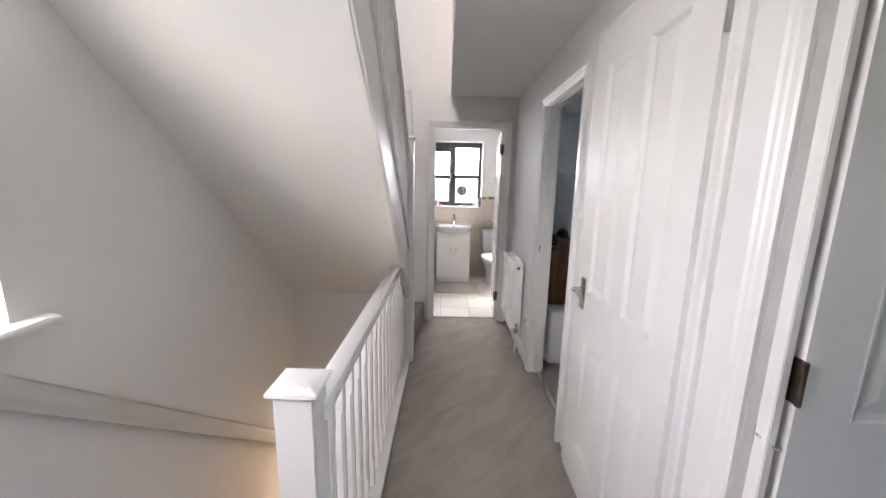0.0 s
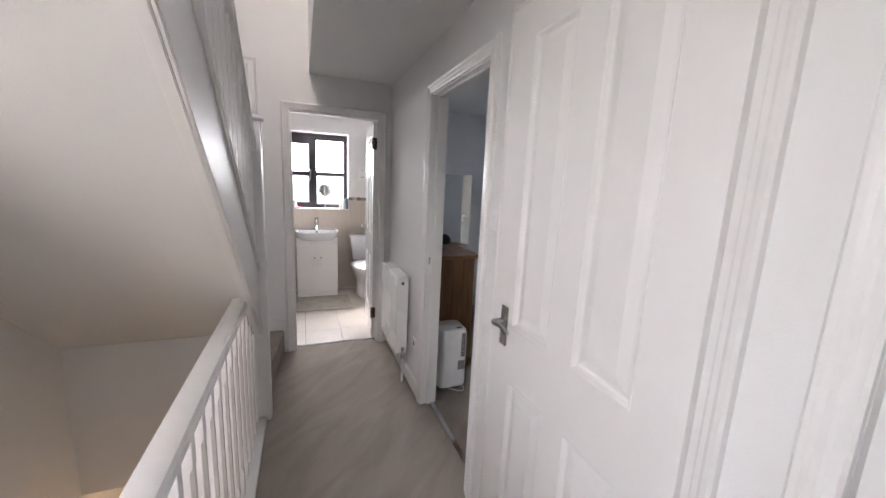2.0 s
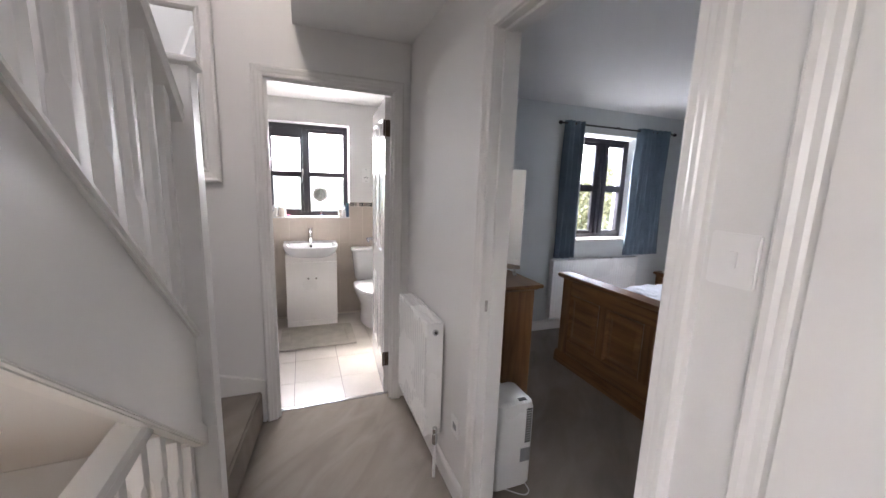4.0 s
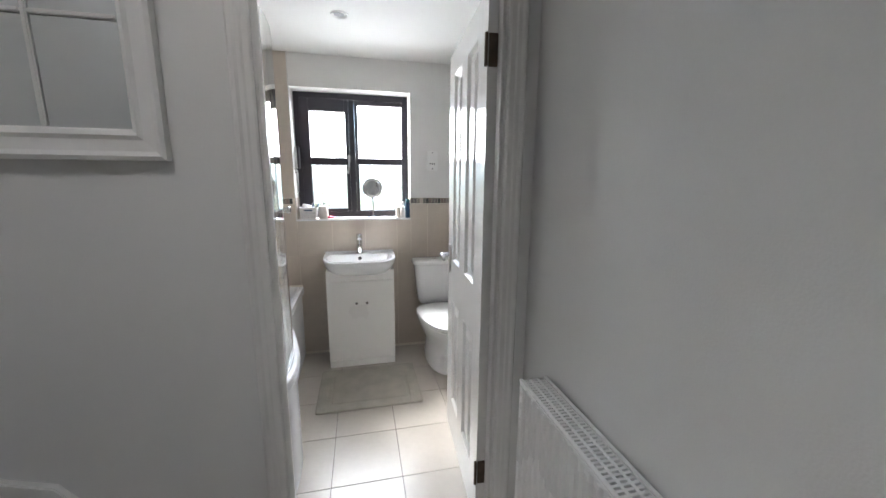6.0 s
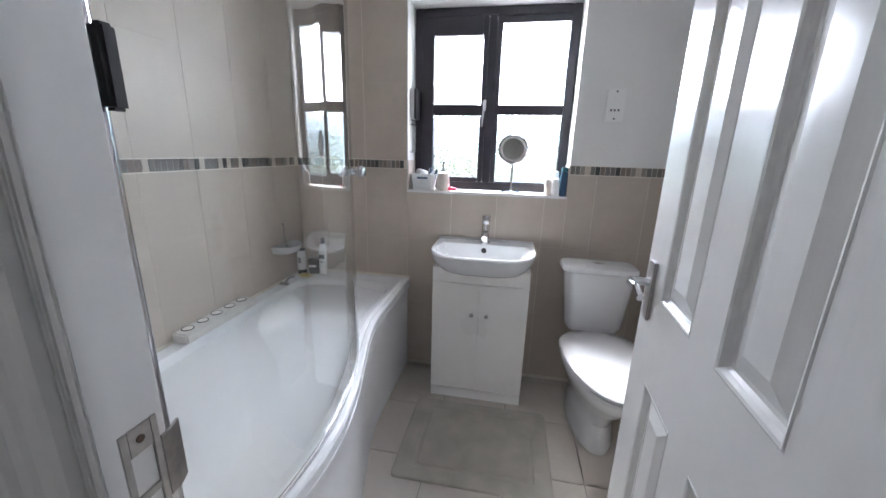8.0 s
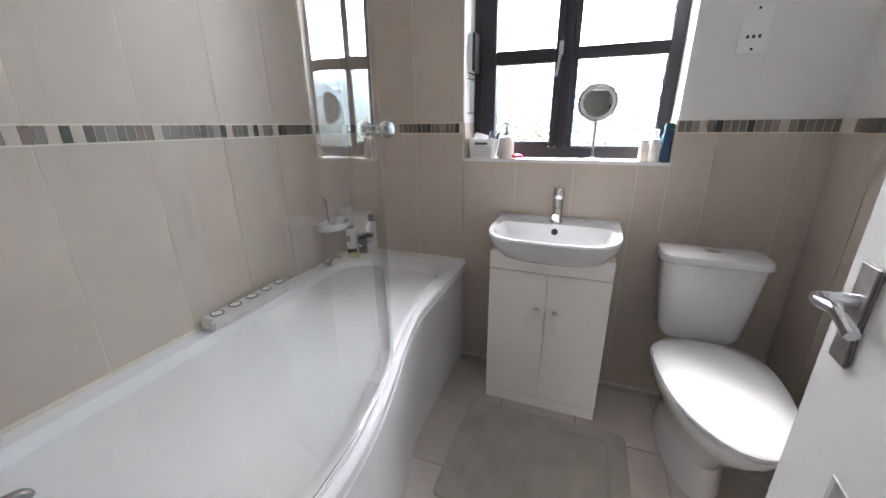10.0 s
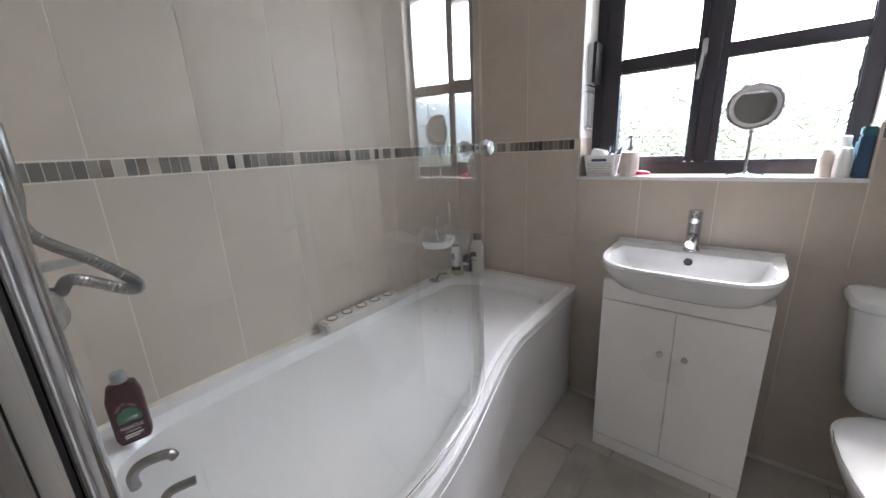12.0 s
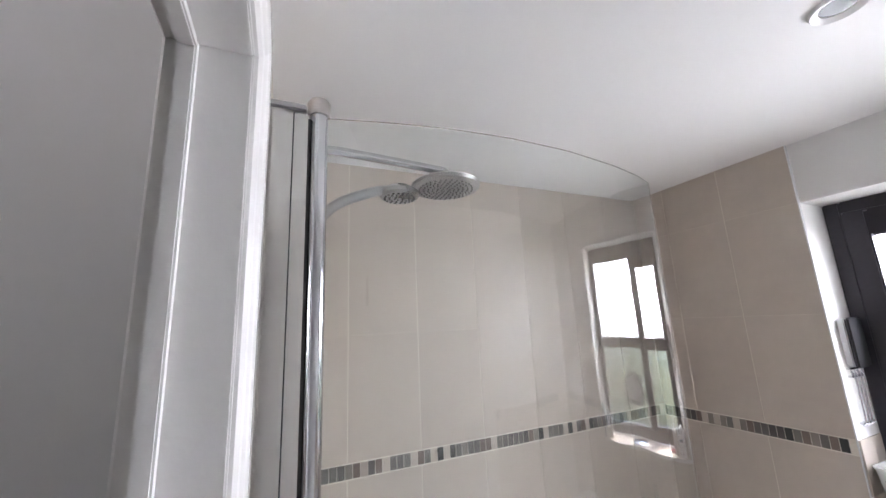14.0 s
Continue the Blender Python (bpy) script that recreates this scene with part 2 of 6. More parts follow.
def brushed_up(m):
    """Brush marks that run up and down in the paint."""
    n, l = m.node_tree.nodes, m.node_tree.links
    co = n.new("ShaderNodeTexCoord")
    mp = n.new("ShaderNodeMapping")
    mp.inputs["Scale"].default_value = (1, 1, 0.03)
    t = n.new("ShaderNodeTexNoise")
    t.inputs["Scale"].default_value = 55
    t.inputs["Detail"].default_value = 3
    bp = n.new("ShaderNodeBump")
    bp.inputs["Strength"].default_value = 0.18
    bp.inputs["Distance"].default_value = 0.0025
    l.new(co.outputs["Object"], mp.inputs["Vector"])
    l.new(mp.outputs[0], t.inputs["Vector"])
    l.new(t.outputs[0], bp.inputs["Height"])
    l.new(bp.outputs[0], n["Principled BSDF"].inputs["Normal"])


brushed_up(DOORG)


# ---- building helpers ----
def box(bm, a, b):
    """An axis-parallel box from corner a to corner b."""
    (x0, y0, z0), (x1, y1, z1) = [[min(p, q) for p, q in zip(a, b)], [max(p, q) for p, q in zip(a, b)]]
    v = [bm.verts.new(p) for p in ((x0, y0, z0), (x1, y0, z0), (x1, y1, z0), (x0, y1, z0), (x0, y0, z1), (x1, y0, z1), (x1, y1, z1), (x0, y1, z1))]
    for f in ((0, 3, 2, 1), (4, 5, 6, 7), (0, 1, 5, 4), (1, 2, 6, 5), (2, 3, 7, 6), (3, 0, 4, 7)):
        bm.faces.new([v[i] for i in f])
    return v


def loft(bm, rings, caps=True, closed=False):
    """Joins rings of equal length into a skin."""
    vs = [[bm.verts.new(p) for p in r] for r in rings]
    n = len(vs[0])
    pairs = list(zip(vs, vs[1:])) + ([(vs[-1], vs[0])] if closed else [])
    for r, s in pairs:
        for i in range(n):
            j = (i + 1) % n
            bm.faces.new((r[i], r[j], s[j], s[i]))
    if caps and not closed:
        bm.faces.new(list(reversed(vs[0])))
        bm.faces.new(vs[-1])
    return vs


def circle(c, r, axis=(0, 0, 1), seg=16, ry=None):
    q = Vector((0, 0, 1)).rotation_difference(Vector(axis).normalized())
    return [Vector(c) + q @ Vector((r * math.cos(2 * math.pi * i / seg), (ry or r) * math.sin(2 * math.pi * i / seg), 0)) for i in range(seg)]


def cyl(bm, a, b, r0, r1=None, seg=16):
    d = Vector(b) - Vector(a)
    loft(bm, [circle(a, r0, d, seg), circle(b, r1 if r1 is not None else r0, d, seg)])


def lathe(bm, c, profile, seg=24, sx=1.0, sy=1.0, axis=None):
    """profile: (radius, height) from the bottom up, round c."""
    rings = []
    for r, h in profile:
        ring = [Vector((max(r, 1e-4) * sx * math.cos(2 * math.pi * i / seg), max(r, 1e-4) * sy * math.sin(2 * math.pi * i / seg), h)) for i in range(seg)]
        if axis is not None:
            q = Vector((0, 0, 1)).rotation_difference(Vector(axis).normalized())
            ring = [q @ p for p in ring]
        rings.append([Vector(c) + p for p in ring])
    loft(bm, rings)


def tube(bm, pts, r, seg=10):
    """A round tube along points."""
    pts = [Vector(p) for p in pts]
    rings = []
    up = None
    for i, p in enumerate(pts):
        d = (pts[min(i + 1, len(pts) - 1)] - pts[max(i - 1, 0)]).normalized()
        if up is None:
            up = d.orthogonal().normalized()
        up = (up - d * up.dot(d)).normalized()
        side = d.cross(up)
        rr = r[i] if isinstance(r, (list, tuple)) else r
        rings.append([p + (up * math.cos(a) + side * math.sin(a)) * rr for a in (2 * math.pi * k / seg for k in range(seg))])
    loft(bm, rings)


def smooth_path(pts, n=8):
    """A Catmull-Rom line through points."""
    pts = [Vector(p) for p in pts]
    out = []
    for i in range(len(pts) - 1):
        p0, p1, p2, p3 = pts[max(i - 1, 0)], pts[i], pts[i + 1], pts[min(i + 2, len(pts) - 1)]
        for k in range(n):
            t = k / n
            out.append(0.5 * ((2 * p1) + (p2 - p0) * t + (2 * p0 - 5 * p1 + 4 * p2 - p3) * t * t + (3 * p1 - p0 - 3 * p2 + p3) * t * t * t))
    return out + [pts[-1]]


def prism(bm, poly, axis, a, b):
    """A flat outline (in the other two axes, in order) drawn out along an axis from a to b."""
    def at(p, v):
        return {"x": (v, p[0], p[1]), "y": (p[0], v, p[1]), "z": (p[0], p[1], v)}[axis]
    loft(bm, [[at(p, a) for p in poly], [at(p, b) for p in poly]])


def origin_of(ob):
    o = Vector((0, 0, 0))
    while ob is not None:
        o += ob.location
        ob = ob.parent
    return o


def part(name, bm, material, parent=None, label="", bevel=0.0, smooth=False, local=False, kind="", segs=2):
    """Links a bmesh as one mesh object. The mesh is given in world places unless local."""
    bmesh.ops.recalc_face_normals(bm, faces=bm.faces)
    if bevel:
        es = [e for e in bm.edges if len(e.link_faces) == 2 and e.calc_face_angle(0) > 0.6]
        bmesh.ops.bevel(bm, geom=es, offset=bevel, segments=segs, affect="EDGES", clamp_overlap=True)
    me = bpy.data.meshes.new(name)
    if parent is not None and not local:
        bm.transform(Matrix.Translation(-origin_of(parent)))
    bm.to_mesh(me)
    bm.free()
    if smooth or bevel:
        for p in me.polygons:
            p.use_smooth = True
        me.set_sharp_from_angle(angle=radians(38))
    me.materials.append(material)
    ob = new(name, me)
    ob.parent = parent
    return tagged(ob, label=label, kind=kind)


def thing(name, at, label, category, group="", turn=0.0):
    ob = new(name)
    ob.location = at
    ob.rotation_euler = (0, 0, radians(turn))
    ob.empty_display_size = 0.1
    return tagged(ob, label, category, group)


def bx(name, a, b, material, parent=None, label="", bevel=0.003, local=False, kind=""):
    bm = bmesh.new()
    box(bm, a, b)
    return part(name, bm, material, parent, label, bevel, local=local, kind=kind)


def structure(name, boxes, material, bevel=0.0):
    bm = bmesh.new()
    for a, b in boxes:
        box(bm, a, b)
    return part(name, bm, material, bevel=bevel, kind="structure")

# ---- the shell ----
WL, WR = -1.22, 0.66          # faces of the landing's side walls
YB, YE, YF = -1.3, 3.64, 3.722           # back wall and end wall of the landing
CE = 2.28                     # ceiling
BL, BR, BY0, BY1 = -1.02, 0.985, 3.716, 5.45  # bathroom
VOID = 4.6

# landing floor: in front of the stairwell, and the passage beside it
structure("floor", [((WL, YB, -0.25), (WR, 0.80, 0.0)), ((-0.42, 0.80, -0.25), (WR, YF, 0.0)),
                    ((WR, -0.16, -0.25), (0.80, 0.64, 0.0)), ((WR, 1.83, -0.25), (0.80, 2.58, 0.0))], CARPET)
structure("floor_bedroom", [((0.80, 1.0, -0.25), (4.35, 4.45, -0.002))], CARPET)
structure("floor_room", [((0.80, -2.0, -0.25), (3.2, 0.95, -0.002))], CARPET)
structure("floor_bathroom", [((BL - 0.1, YF, -0.25), (BR + 0.1, BY1 + 0.1, -0.008))], DGROUT)

# left outside wall with the landing window (y -0.4 to 0.83)
LWX = WL - 0.32
structure("wall_left", [((LWX, YB - 0.3, -2.9), (WL, -0.40, VOID)), ((LWX, 0.83, -2.9), (WL, BY0, VOID)),
                        ((LWX, -0.40, -2.9), (WL, 0.83, 1.05)), ((LWX, -0.40, 2.1), (WL, 0.83, VOID))], WALL)
structure("wall_back", [((LWX, YB - 0.12, -2.9), (0.76, YB, VOID))], WALL)
# right wall of the landing with three doorways: room, closet, bedroom
RO, RI = WR, 0.76
structure("wall_right", [((RO, YB, 0), (RI, -0.19, CE)), ((RO, -0.19, 2.02), (RI, 0.66, CE)),
                         ((RO, 0.66, 0), (RI, 0.82, CE)), ((RO, 0.82, 2.10), (RI, 1.645, CE)),
                         ((RO, 1.645, 0), (RI, 1.805, CE)), ((RO, 1.805, 2.02), (RI, 2.61, CE)),
                         ((RO, 2.61, 0), (RI, YE, CE))], WALL)
# end wall, with the bathroom doorway; it goes on up in the stairwell
structure("wall_end", [((WL, YE, -2.9), (-0.18, BY0 - 0.008, VOID)), ((-0.18, YE, 2.02), (0.58, BY0 - 0.008, VOID)),
                       ((0.58, YE, -0.25), (0.86, BY0 - 0.008, VOID))], WALL)
structure("ceiling", [((0.0, YB, CE), (0.76, YE, CE + 0.25)), ((WL, YB, CE), (0.0, -0.35, CE + 0.25))], CEIL)
structure("wall_upper", [((0.0, YB, CE + 0.25), (0.1, YE, VOID))], WALL)
bm = bmesh.new()
prism(bm, [(YE, 3.13), (2.2, VOID), (2.2, VOID + 0.1), (YE + 0.1, 3.25)], "x", LWX, 0.1)
# flat part, with an unseen opening added to let in sky light
for a, b in (((LWX, 1.5, VOID), (0.1, 2.2, VOID + 0.1)), ((LWX, YB, VOID), (0.1, 0.9, VOID + 0.1)), ((LWX, 0.9, VOID), (-0.9, 1.5, VOID + 0.1)), ((-0.35, 0.9, VOID), (0.1, 1.5, VOID + 0.1))):
    box(bm, a, b)
part("ceiling_upper", bm, CEIL, kind="structure")
# bathroom walls
WX0, WX1, WZ0, WZ1 = -0.362, 0.503, 1.092, 2.045
structure("wall_bath_left", [((BL - 0.3, BY0 - 0.008, -0.25), (BL - 0.0014, BY1 + 0.3, CE))], GROUT)
structure("wall_bath_window", [((BL - 0.3, BY1 + 0.008, -0.25), (WX0, BY1 + 0.3, CE)), ((WX1, BY1 + 0.008, -0.25), (BR + 0.1, BY1 + 0.3, CE)),
                               ((WX0, BY1 + 0.008, -0.25), (WX1, BY1 + 0.3, WZ0 - 0.012)), ((WX0, BY1 + 0.008, WZ1), (WX1, BY1 + 0.3, CE))], WALL)
structure("wall_bath_right", [((BR + 0.008, BY0, -0.25), (BR + 0.1, BY1 + 0.01, CE)), ((0.86, YE, -0.25), (BR + 0.1, BY0, CE))], WALL)
structure("ceiling_bathroom", [((BL - 0.3, BY0 - 0.008, CE - 0.012), (BR + 0.1, BY1 + 0.3, CE + 0.12))], CEIL)
# bedroom
NX, NY = 4.24, 4.40
structure("wall_bedroom_window", [((BR + 0.1, NY, -0.25), (2.68, NY + 0.3, CE)), ((3.42, NY, -0.25), (NX + 0.1, NY + 0.3, CE)),
                                  ((2.68, NY, -0.25), (3.42, NY + 0.3, 0.94)), ((2.68, NY, 2.03), (3.42, NY + 0.3, CE))], GREYWALL)
structure("wall_bedroom_teal", [((NX, 0.95, -0.25), (NX + 0.1, NY, CE))], BLUEWALL)
structure("wall_bedroom_near", [((0.76, 0.95, -0.25), (NX + 0.1, 1.05, CE))], GREYWALL)
structure("wall_bedroom_lining", [((RI, 1.05, 0), (RI + 0.02, 1.80, CE)), ((RI, 2.62, 0), (RI + 0.02, YE, CE)), ((RI, 1.80, 2.05), (RI + 0.02, 2.62, CE)), ((RI + 0.02, YE - 0.02, 0), (BR + 0.12, YE, CE)), ((BR + 0.1, YE, 0), (BR + 0.12, NY, CE))], GREYWALL)
structure("ceiling_bedroom", [((RI, 0.95, CE - 0.01), (NX + 0.1, NY + 0.3, CE + 0.2))], CEIL)
# the room beside the landing, with an unseen window opening added to light it
structure("wall_room", [((RI, 0.80, 0), (3.2, 0.90, CE)), ((3.1, -2.0, 0), (3.2, -1.1, CE)), ((3.1, -0.5, 0), (3.2, 0.8, CE)), ((3.1, -1.1, 0), (3.2, -0.5, 1.2)),
                        ((3.1, -1.1, 1.85), (3.2, -0.5, CE)), ((RI, -2.1, 0), (3.2, -2.0, CE)), ((RI, -2.0, 0), (RI + 0.02, YB, CE))], GREYWALL)
structure("ceiling_room", [((RI, -2.1, CE), (3.2, 0.90, CE + 0.2))], CEIL)
# closet behind the closed door
structure("wall_closet", [((RI + 0.5, 0.9, -0.05), (RI + 0.55, 0.95, CE))], WALL)

# stairwell below
structure("wall_stairwell", [((-0.42, 0.80, -2.9), (-0.33, YE, -0.25)), ((WL, YB, -2.9), (-0.33, YB + 0.1, -0.25))], WALL)
structure("floor_below", [((LWX, YB, -3.0), (-0.33, YE, -2.55))], CARPET)
# ground outside
bm = bmesh.new()
box(bm, (-900, -900, -3.4), (900, 900, -3.05))
part("ground", bm, GRASS, kind="structure")


# ---- skirting, architraves, door linings ----
def skirting(runs):
    """runs: (axis, fixed face, from, to, side, floor)"""
    bm = bmesh.new()
    for axis, face, a, b, side, z in runs:
        pr = [(0, 0), (0.016, 0), (0.016, 0.075), (0.012, 0.088), (0.006, 0.096), (0.0, 0.1)]
        poly = [(face + side * p, z + q) for p, q in pr]
        prism(bm, poly, axis, a, b)
    return part("baseboard", bm, SATIN, kind="structure")


skirting([("y", WR, 2.66, 2.72, -1, 0), ("y", WR, 2.72, YE, -1, 0), ("y", WR, YB, -0.25, -1, 0), ("y", WL, YB, 0.75, 1, 0),
          ("y", NX, 1.05, NY, -1, 0), ("x", YE, 0.80, BR, -1, 0), ("x", NY, BR + 0.14, NX, -1, 0), ("x", YB, WL, WR, 1, 0)])


def architrave(u0, u1, top, place, normal, wide=0.064, name="trim", floor=0.0):
    """A mitred moulding round an opening from u0 to u1. place(u, d, z) gives the world place, d off the wall."""
    prof = [(0, 0), (0, 0.011), (0.006, 0.015), (0.02, 0.016), (0.026, 0.019), (0.036, 0.02), (0.044, 0.024), (wide - 0.006, 0.024), (wide, 0.018), (wide, 0)]
    rings = []
    for (u, su), (z, sz) in (((u0, -1), (floor, 0)), ((u0, -1), (top, 1)), ((u1, 1), (top, 1)), ((u1, 1), (floor, 0))):
        rings.append([place(u + su * p, q * normal, z + sz * p) for p, q in prof])
    bm = bmesh.new()
    loft(bm, rings)
    return part(name, bm, SATIN, kind="structure")


def on_x(face):
    return lambda u, d, z: (face + d, u, z)


def on_y(face):
    return lambda u, d, z: (u, face + d, z)


# bathroom doorway
architrave(-0.155, 0.556, 1.995, on_y(YE), -1, 0.058)
structure("door_frame", [((-0.18, YE, 0), (-0.15, BY0, 2.02)), ((0.552, YE, 0), (0.58, BY0, 2.02)), ((-0.15, YE, 1.99), (0.552, BY0, 2.02))], SATIN, 0.002)
structure("door_stop", [((-0.15, 3.643, 0), (-0.138, 3.662, 1.99)), ((0.54, 3.643, 0), (0.552, 3.662, 1.99)), ((-0.138, 3.643, 1.978), (0.54, 3.662, 1.99))], SATIN, 0.002)
architrave(-0.155, 0.556, 1.995, on_y(BY0 - 0.007), 1, 0.046)
# closet doorway
architrave(0.852, 1.612, 2.075, on_x(WR), -1, 0.06)
structure("door_frame", [((WR, 0.82, 0), (RI, 0.845, 2.10)), ((WR, 1.62, 0), (RI, 1.645, 2.10)), ((WR, 0.845, 2.07), (RI, 1.62, 2.10))], SATIN, 0.002)
# bedroom doorway
architrave(1.832, 2.565, 1.995, on_x(WR), -1, 0.06)
structure("door_frame", [((WR, 1.805, 0), (RI, 1.83, 2.02)), ((WR, 2.567, 0), (RI, 2.61, 2.02)), ((WR, 1.83, 1.99), (RI, 2.567, 2.02))], SATIN, 0.002)
structure("door_stop", [((WR + 0.03, 2.555, 0), (WR + 0.06, 2.567, 1.99)), ((WR + 0.03, 1.83, 0), (WR + 0.06, 1.842, 1.99)), ((WR + 0.03, 1.842, 1.978), (WR + 0.06, 2.555, 1.99))], SATIN, 0.002)
# room doorway
structure("door_stop", [((0.686, 0.600, 0), (0.706, 0.635, 1.99)), ((0.686, -0.165, 0), (0.706, -0.150, 1.99))], SATIN, 0.002)
architrave(-0.166, 0.636, 1.995, on_x(WR), -1, 0.06)
structure("door_frame", [((WR, -0.19, 0), (RI, -0.165, 2.02)), ((WR, 0.635, 0), (RI, 0.66, 2.02)), ((WR, -0.165, 1.99), (RI, 0.635, 2.02))], SATIN, 0.002)
structure("threshold_strip", [((WR + 0.055, 1.83, 0.0), (WR + 0.085, 2.567, 0.006))], CHROME, 0.002)
structure("threshold_bath", [((-0.15, YF - 0.022, -0.004), (0.552, YF + 0.006, 0.005))], CHROME, 0.002)


# ---- windows ----
def window(name, place, u0, u1, z0, z1, mull, transom, panes, label_side, glassmat, handle_u):
    """place(u, d, z): d from the inner face of the frame outwards. panes: the glass openings."""
    win = tagged(new(name), kind="structure")
    us = sorted({u0, u1, *[p for q in panes for p in q[:2]]})
    bm = bmesh.new()

    def pbox(a, b):
        v = box(bm, a, b)
        for p in v:
            p.co = place(*p.co)
    t = 0.045
    pbox((u0, 0, z0), (u0 + t, 0.06, z1))
    pbox((u1 - t, 0, z0), (u1, 0.06, z1))
    pbox((u0 + t, 0, z0), (u1 - t, 0.06, z0 + t))
    pbox((u0 + t, 0, z1 - t), (u1 - t, 0.06, z1))
    pbox((mull - 0.022, 0, z0 + t), (mull + 0.022, 0.06, z1 - t))
    part("window_frame", bm, FRAMEP, win, bevel=0.004)
    for side, (a, b) in enumerate(((u0 + t, mull - 0.022), (mull + 0.022, u1 - t))):
        mine = [p for p in panes if a - 0.05 < (p[0] + p[1]) / 2 < b + 0.05]
        pa, pb = min(p[0] for p in mine), max(p[1] for p in mine)
        za, zb = min(p[2] for p in mine), max(p[3] for p in mine)
        out = -0.012 if side == label_side else 0.01
        bm = bmesh.new()
        e = 0.001
        pbox((a + e, out, z0 + t + e), (pa, 0.05, z1 - t - e))
        pbox((pb, out, z0 + t + e), (b - e, 0.05, z1 - t - e))
        pbox((pa, out, z0 + t + e), (pb, 0.05, za))
        pbox((pa, out, zb), (pb, 0.05, z1 - t - e))
        zs = sorted(p[2:4] for p in mine)
        pbox((pa, out + 0.004, zs[0][1]), (pb, 0.046, zs[1][0]))
        part("sash", bm, FRAMEP, win, bevel=0.005)
        for p in mine:
            bm = bmesh.new()
            pbox((p[0] - 0.006, 0.026, p[2] - 0.006), (p[1] + 0.006, 0.032, p[3] + 0.006))
            g = part("pane", bm, glassmat, win)
            g.visible_shadow = False
    bm = bmesh.new()
    pbox((handle_u - 0.009, -0.024, transom - 0.01), (handle_u + 0.009, -0.013, transom + 0.05))
    v = box(bm, (handle_u - 0.0055, -0.042, transom - 0.095), (handle_u + 0.0055, -0.030, transom + 0.035))
    for p in v:
        low = (transom + 0.035 - p.co.z) / 0.13
        p.co = place(p.co.x - 0.010 * low, p.co.y + 0.012 * (1 - low), p.co.z)
    part("window_handle", bm, CHROME, win, bevel=0.004)
    return win


# bathroom window
window("window_1", lambda u, d, z: (u, 5.60 + d, z), WX0 + 0.002, WX1 - 0.002, WZ0 + 0.002, WZ1 - 0.002, 0.062, 1.535,
       [(-0.252, 0.012, 1.165, 1.505), (-0.252, 0.012, 1.562, 1.905), (0.11, 0.455, 1.145, 1.513), (0.11, 0.455, 1.562, 1.965)], 0, OBSC, 0.036)
structure("window_sill_1", [((WX0, BY1, WZ0 - 0.012), (WX1, 5.60, WZ0))], TILE, 0.003)
structure("window_reveal_tile", [((WX0, BY1 + 0.001, WZ0 + 0.0005), (WX0 + 0.005, 5.60, 1.2535)), ((WX1 - 0.005, BY1 + 0.001, WZ0 + 0.0005), (WX1, 5.60, 1.2535))], TILE, 0.001)
# bedroom window
window("window_2", lambda u, d, z: (u, NY + 0.13 + d, z), 2.70, 3.41, 0.955, 2.01, 3.05, 1.50,
       [(2.80, 2.97, 1.03, 1.45), (2.80, 2.97, 1.52, 1.93), (3.13, 3.33, 1.03, 1.45), (3.13, 3.33, 1.52, 1.93)], 1, CLEAR, 3.045)
structure("window_sill_2", [((2.66, NY - 0.04, 0.93), (3.44, NY + 0.13, 0.955))], SATIN, 0.004)
# landing window
window("window_3", lambda u, d, z: (WL - 0.14 - d, u, z), -0.395, 0.825, 1.07, 2.095, 0.2, 1.6,
       [(-0.3, 0.13, 1.15, 1.55), (-0.3, 0.13, 1.62, 2.02), (0.28, 0.74, 1.15, 1.55), (0.28, 0.74, 1.62, 2.02)], 0, CLEAR, 0.2)
bm = bmesh.new()
prism(bm, [(WL + 0.05, 1.035), (WL + 0.057, 1.048), (WL + 0.05, 1.062), (WL + 0.03, 1.066), (WL - 0.14, 1.066), (WL - 0.14, 1.03), (WL + 0.03, 1.03)], "y", -0.43, 0.92)
part("window_sill_3", bm, SATIN, kind="structure", bevel=0.003)
# sill of the unseen opening that was added to light the side room
structure("window_sill_4", [((3.06, -1.12, 1.18), (3.14, -0.48, 1.205))], SATIN, 0.004)

# ---- stairs ----
SLOPE = 0.87


def stair_line(total, y):
    return total - SLOPE * y


# upper flight: three winders, then straight treads that rise towards the landing's back
stairs = tagged(new("stairs_up"), kind="structure")
px, py = -0.33, 2.74
far = [(-0.235, YE), (-0.72, YE), (WL, 3.25), (WL, 2.72)]
for k in range(3):
    bm = bmesh.new()
    a, b = far[k], far[k + 1]
    poly = [(px, py), a] + ([(WL, YE)] if k == 1 else []) + [b]
    prism(bm, poly, "z", 0.2 * k + 0.001, 0.2 * (k + 1))
    part("step", bm, CARPET, stairs, bevel=0.012)
for k in range(9):
    bm = bmesh.new()
    y1 = 2.72 - 0.23 * k
    zt = 0.2 * (k + 4)
    prism(bm, [(y1 + 0.018, zt), (y1 - 0.209, zt), (y1 - 0.209, zt - 0.03), (y1 + 0.003, zt - 0.18)], "x", WL + 0.031, -0.346)
    part("step", bm, CARPET, stairs, bevel=0.01)
lower = tagged(new("stairs_down"), kind="structure")
for k in range(12):
    bm = bmesh.new()
    y0 = 0.80 + 0.23 * k
    z = -0.2 * (k + 1)
    box(bm, (WL + 0.031, y0 + 0.001, z - 0.24), (-0.431, y0 + 0.249 if k < 11 else y0 + 0.23, z))
    part("step", bm, CARPET, lower, bevel=0.012)
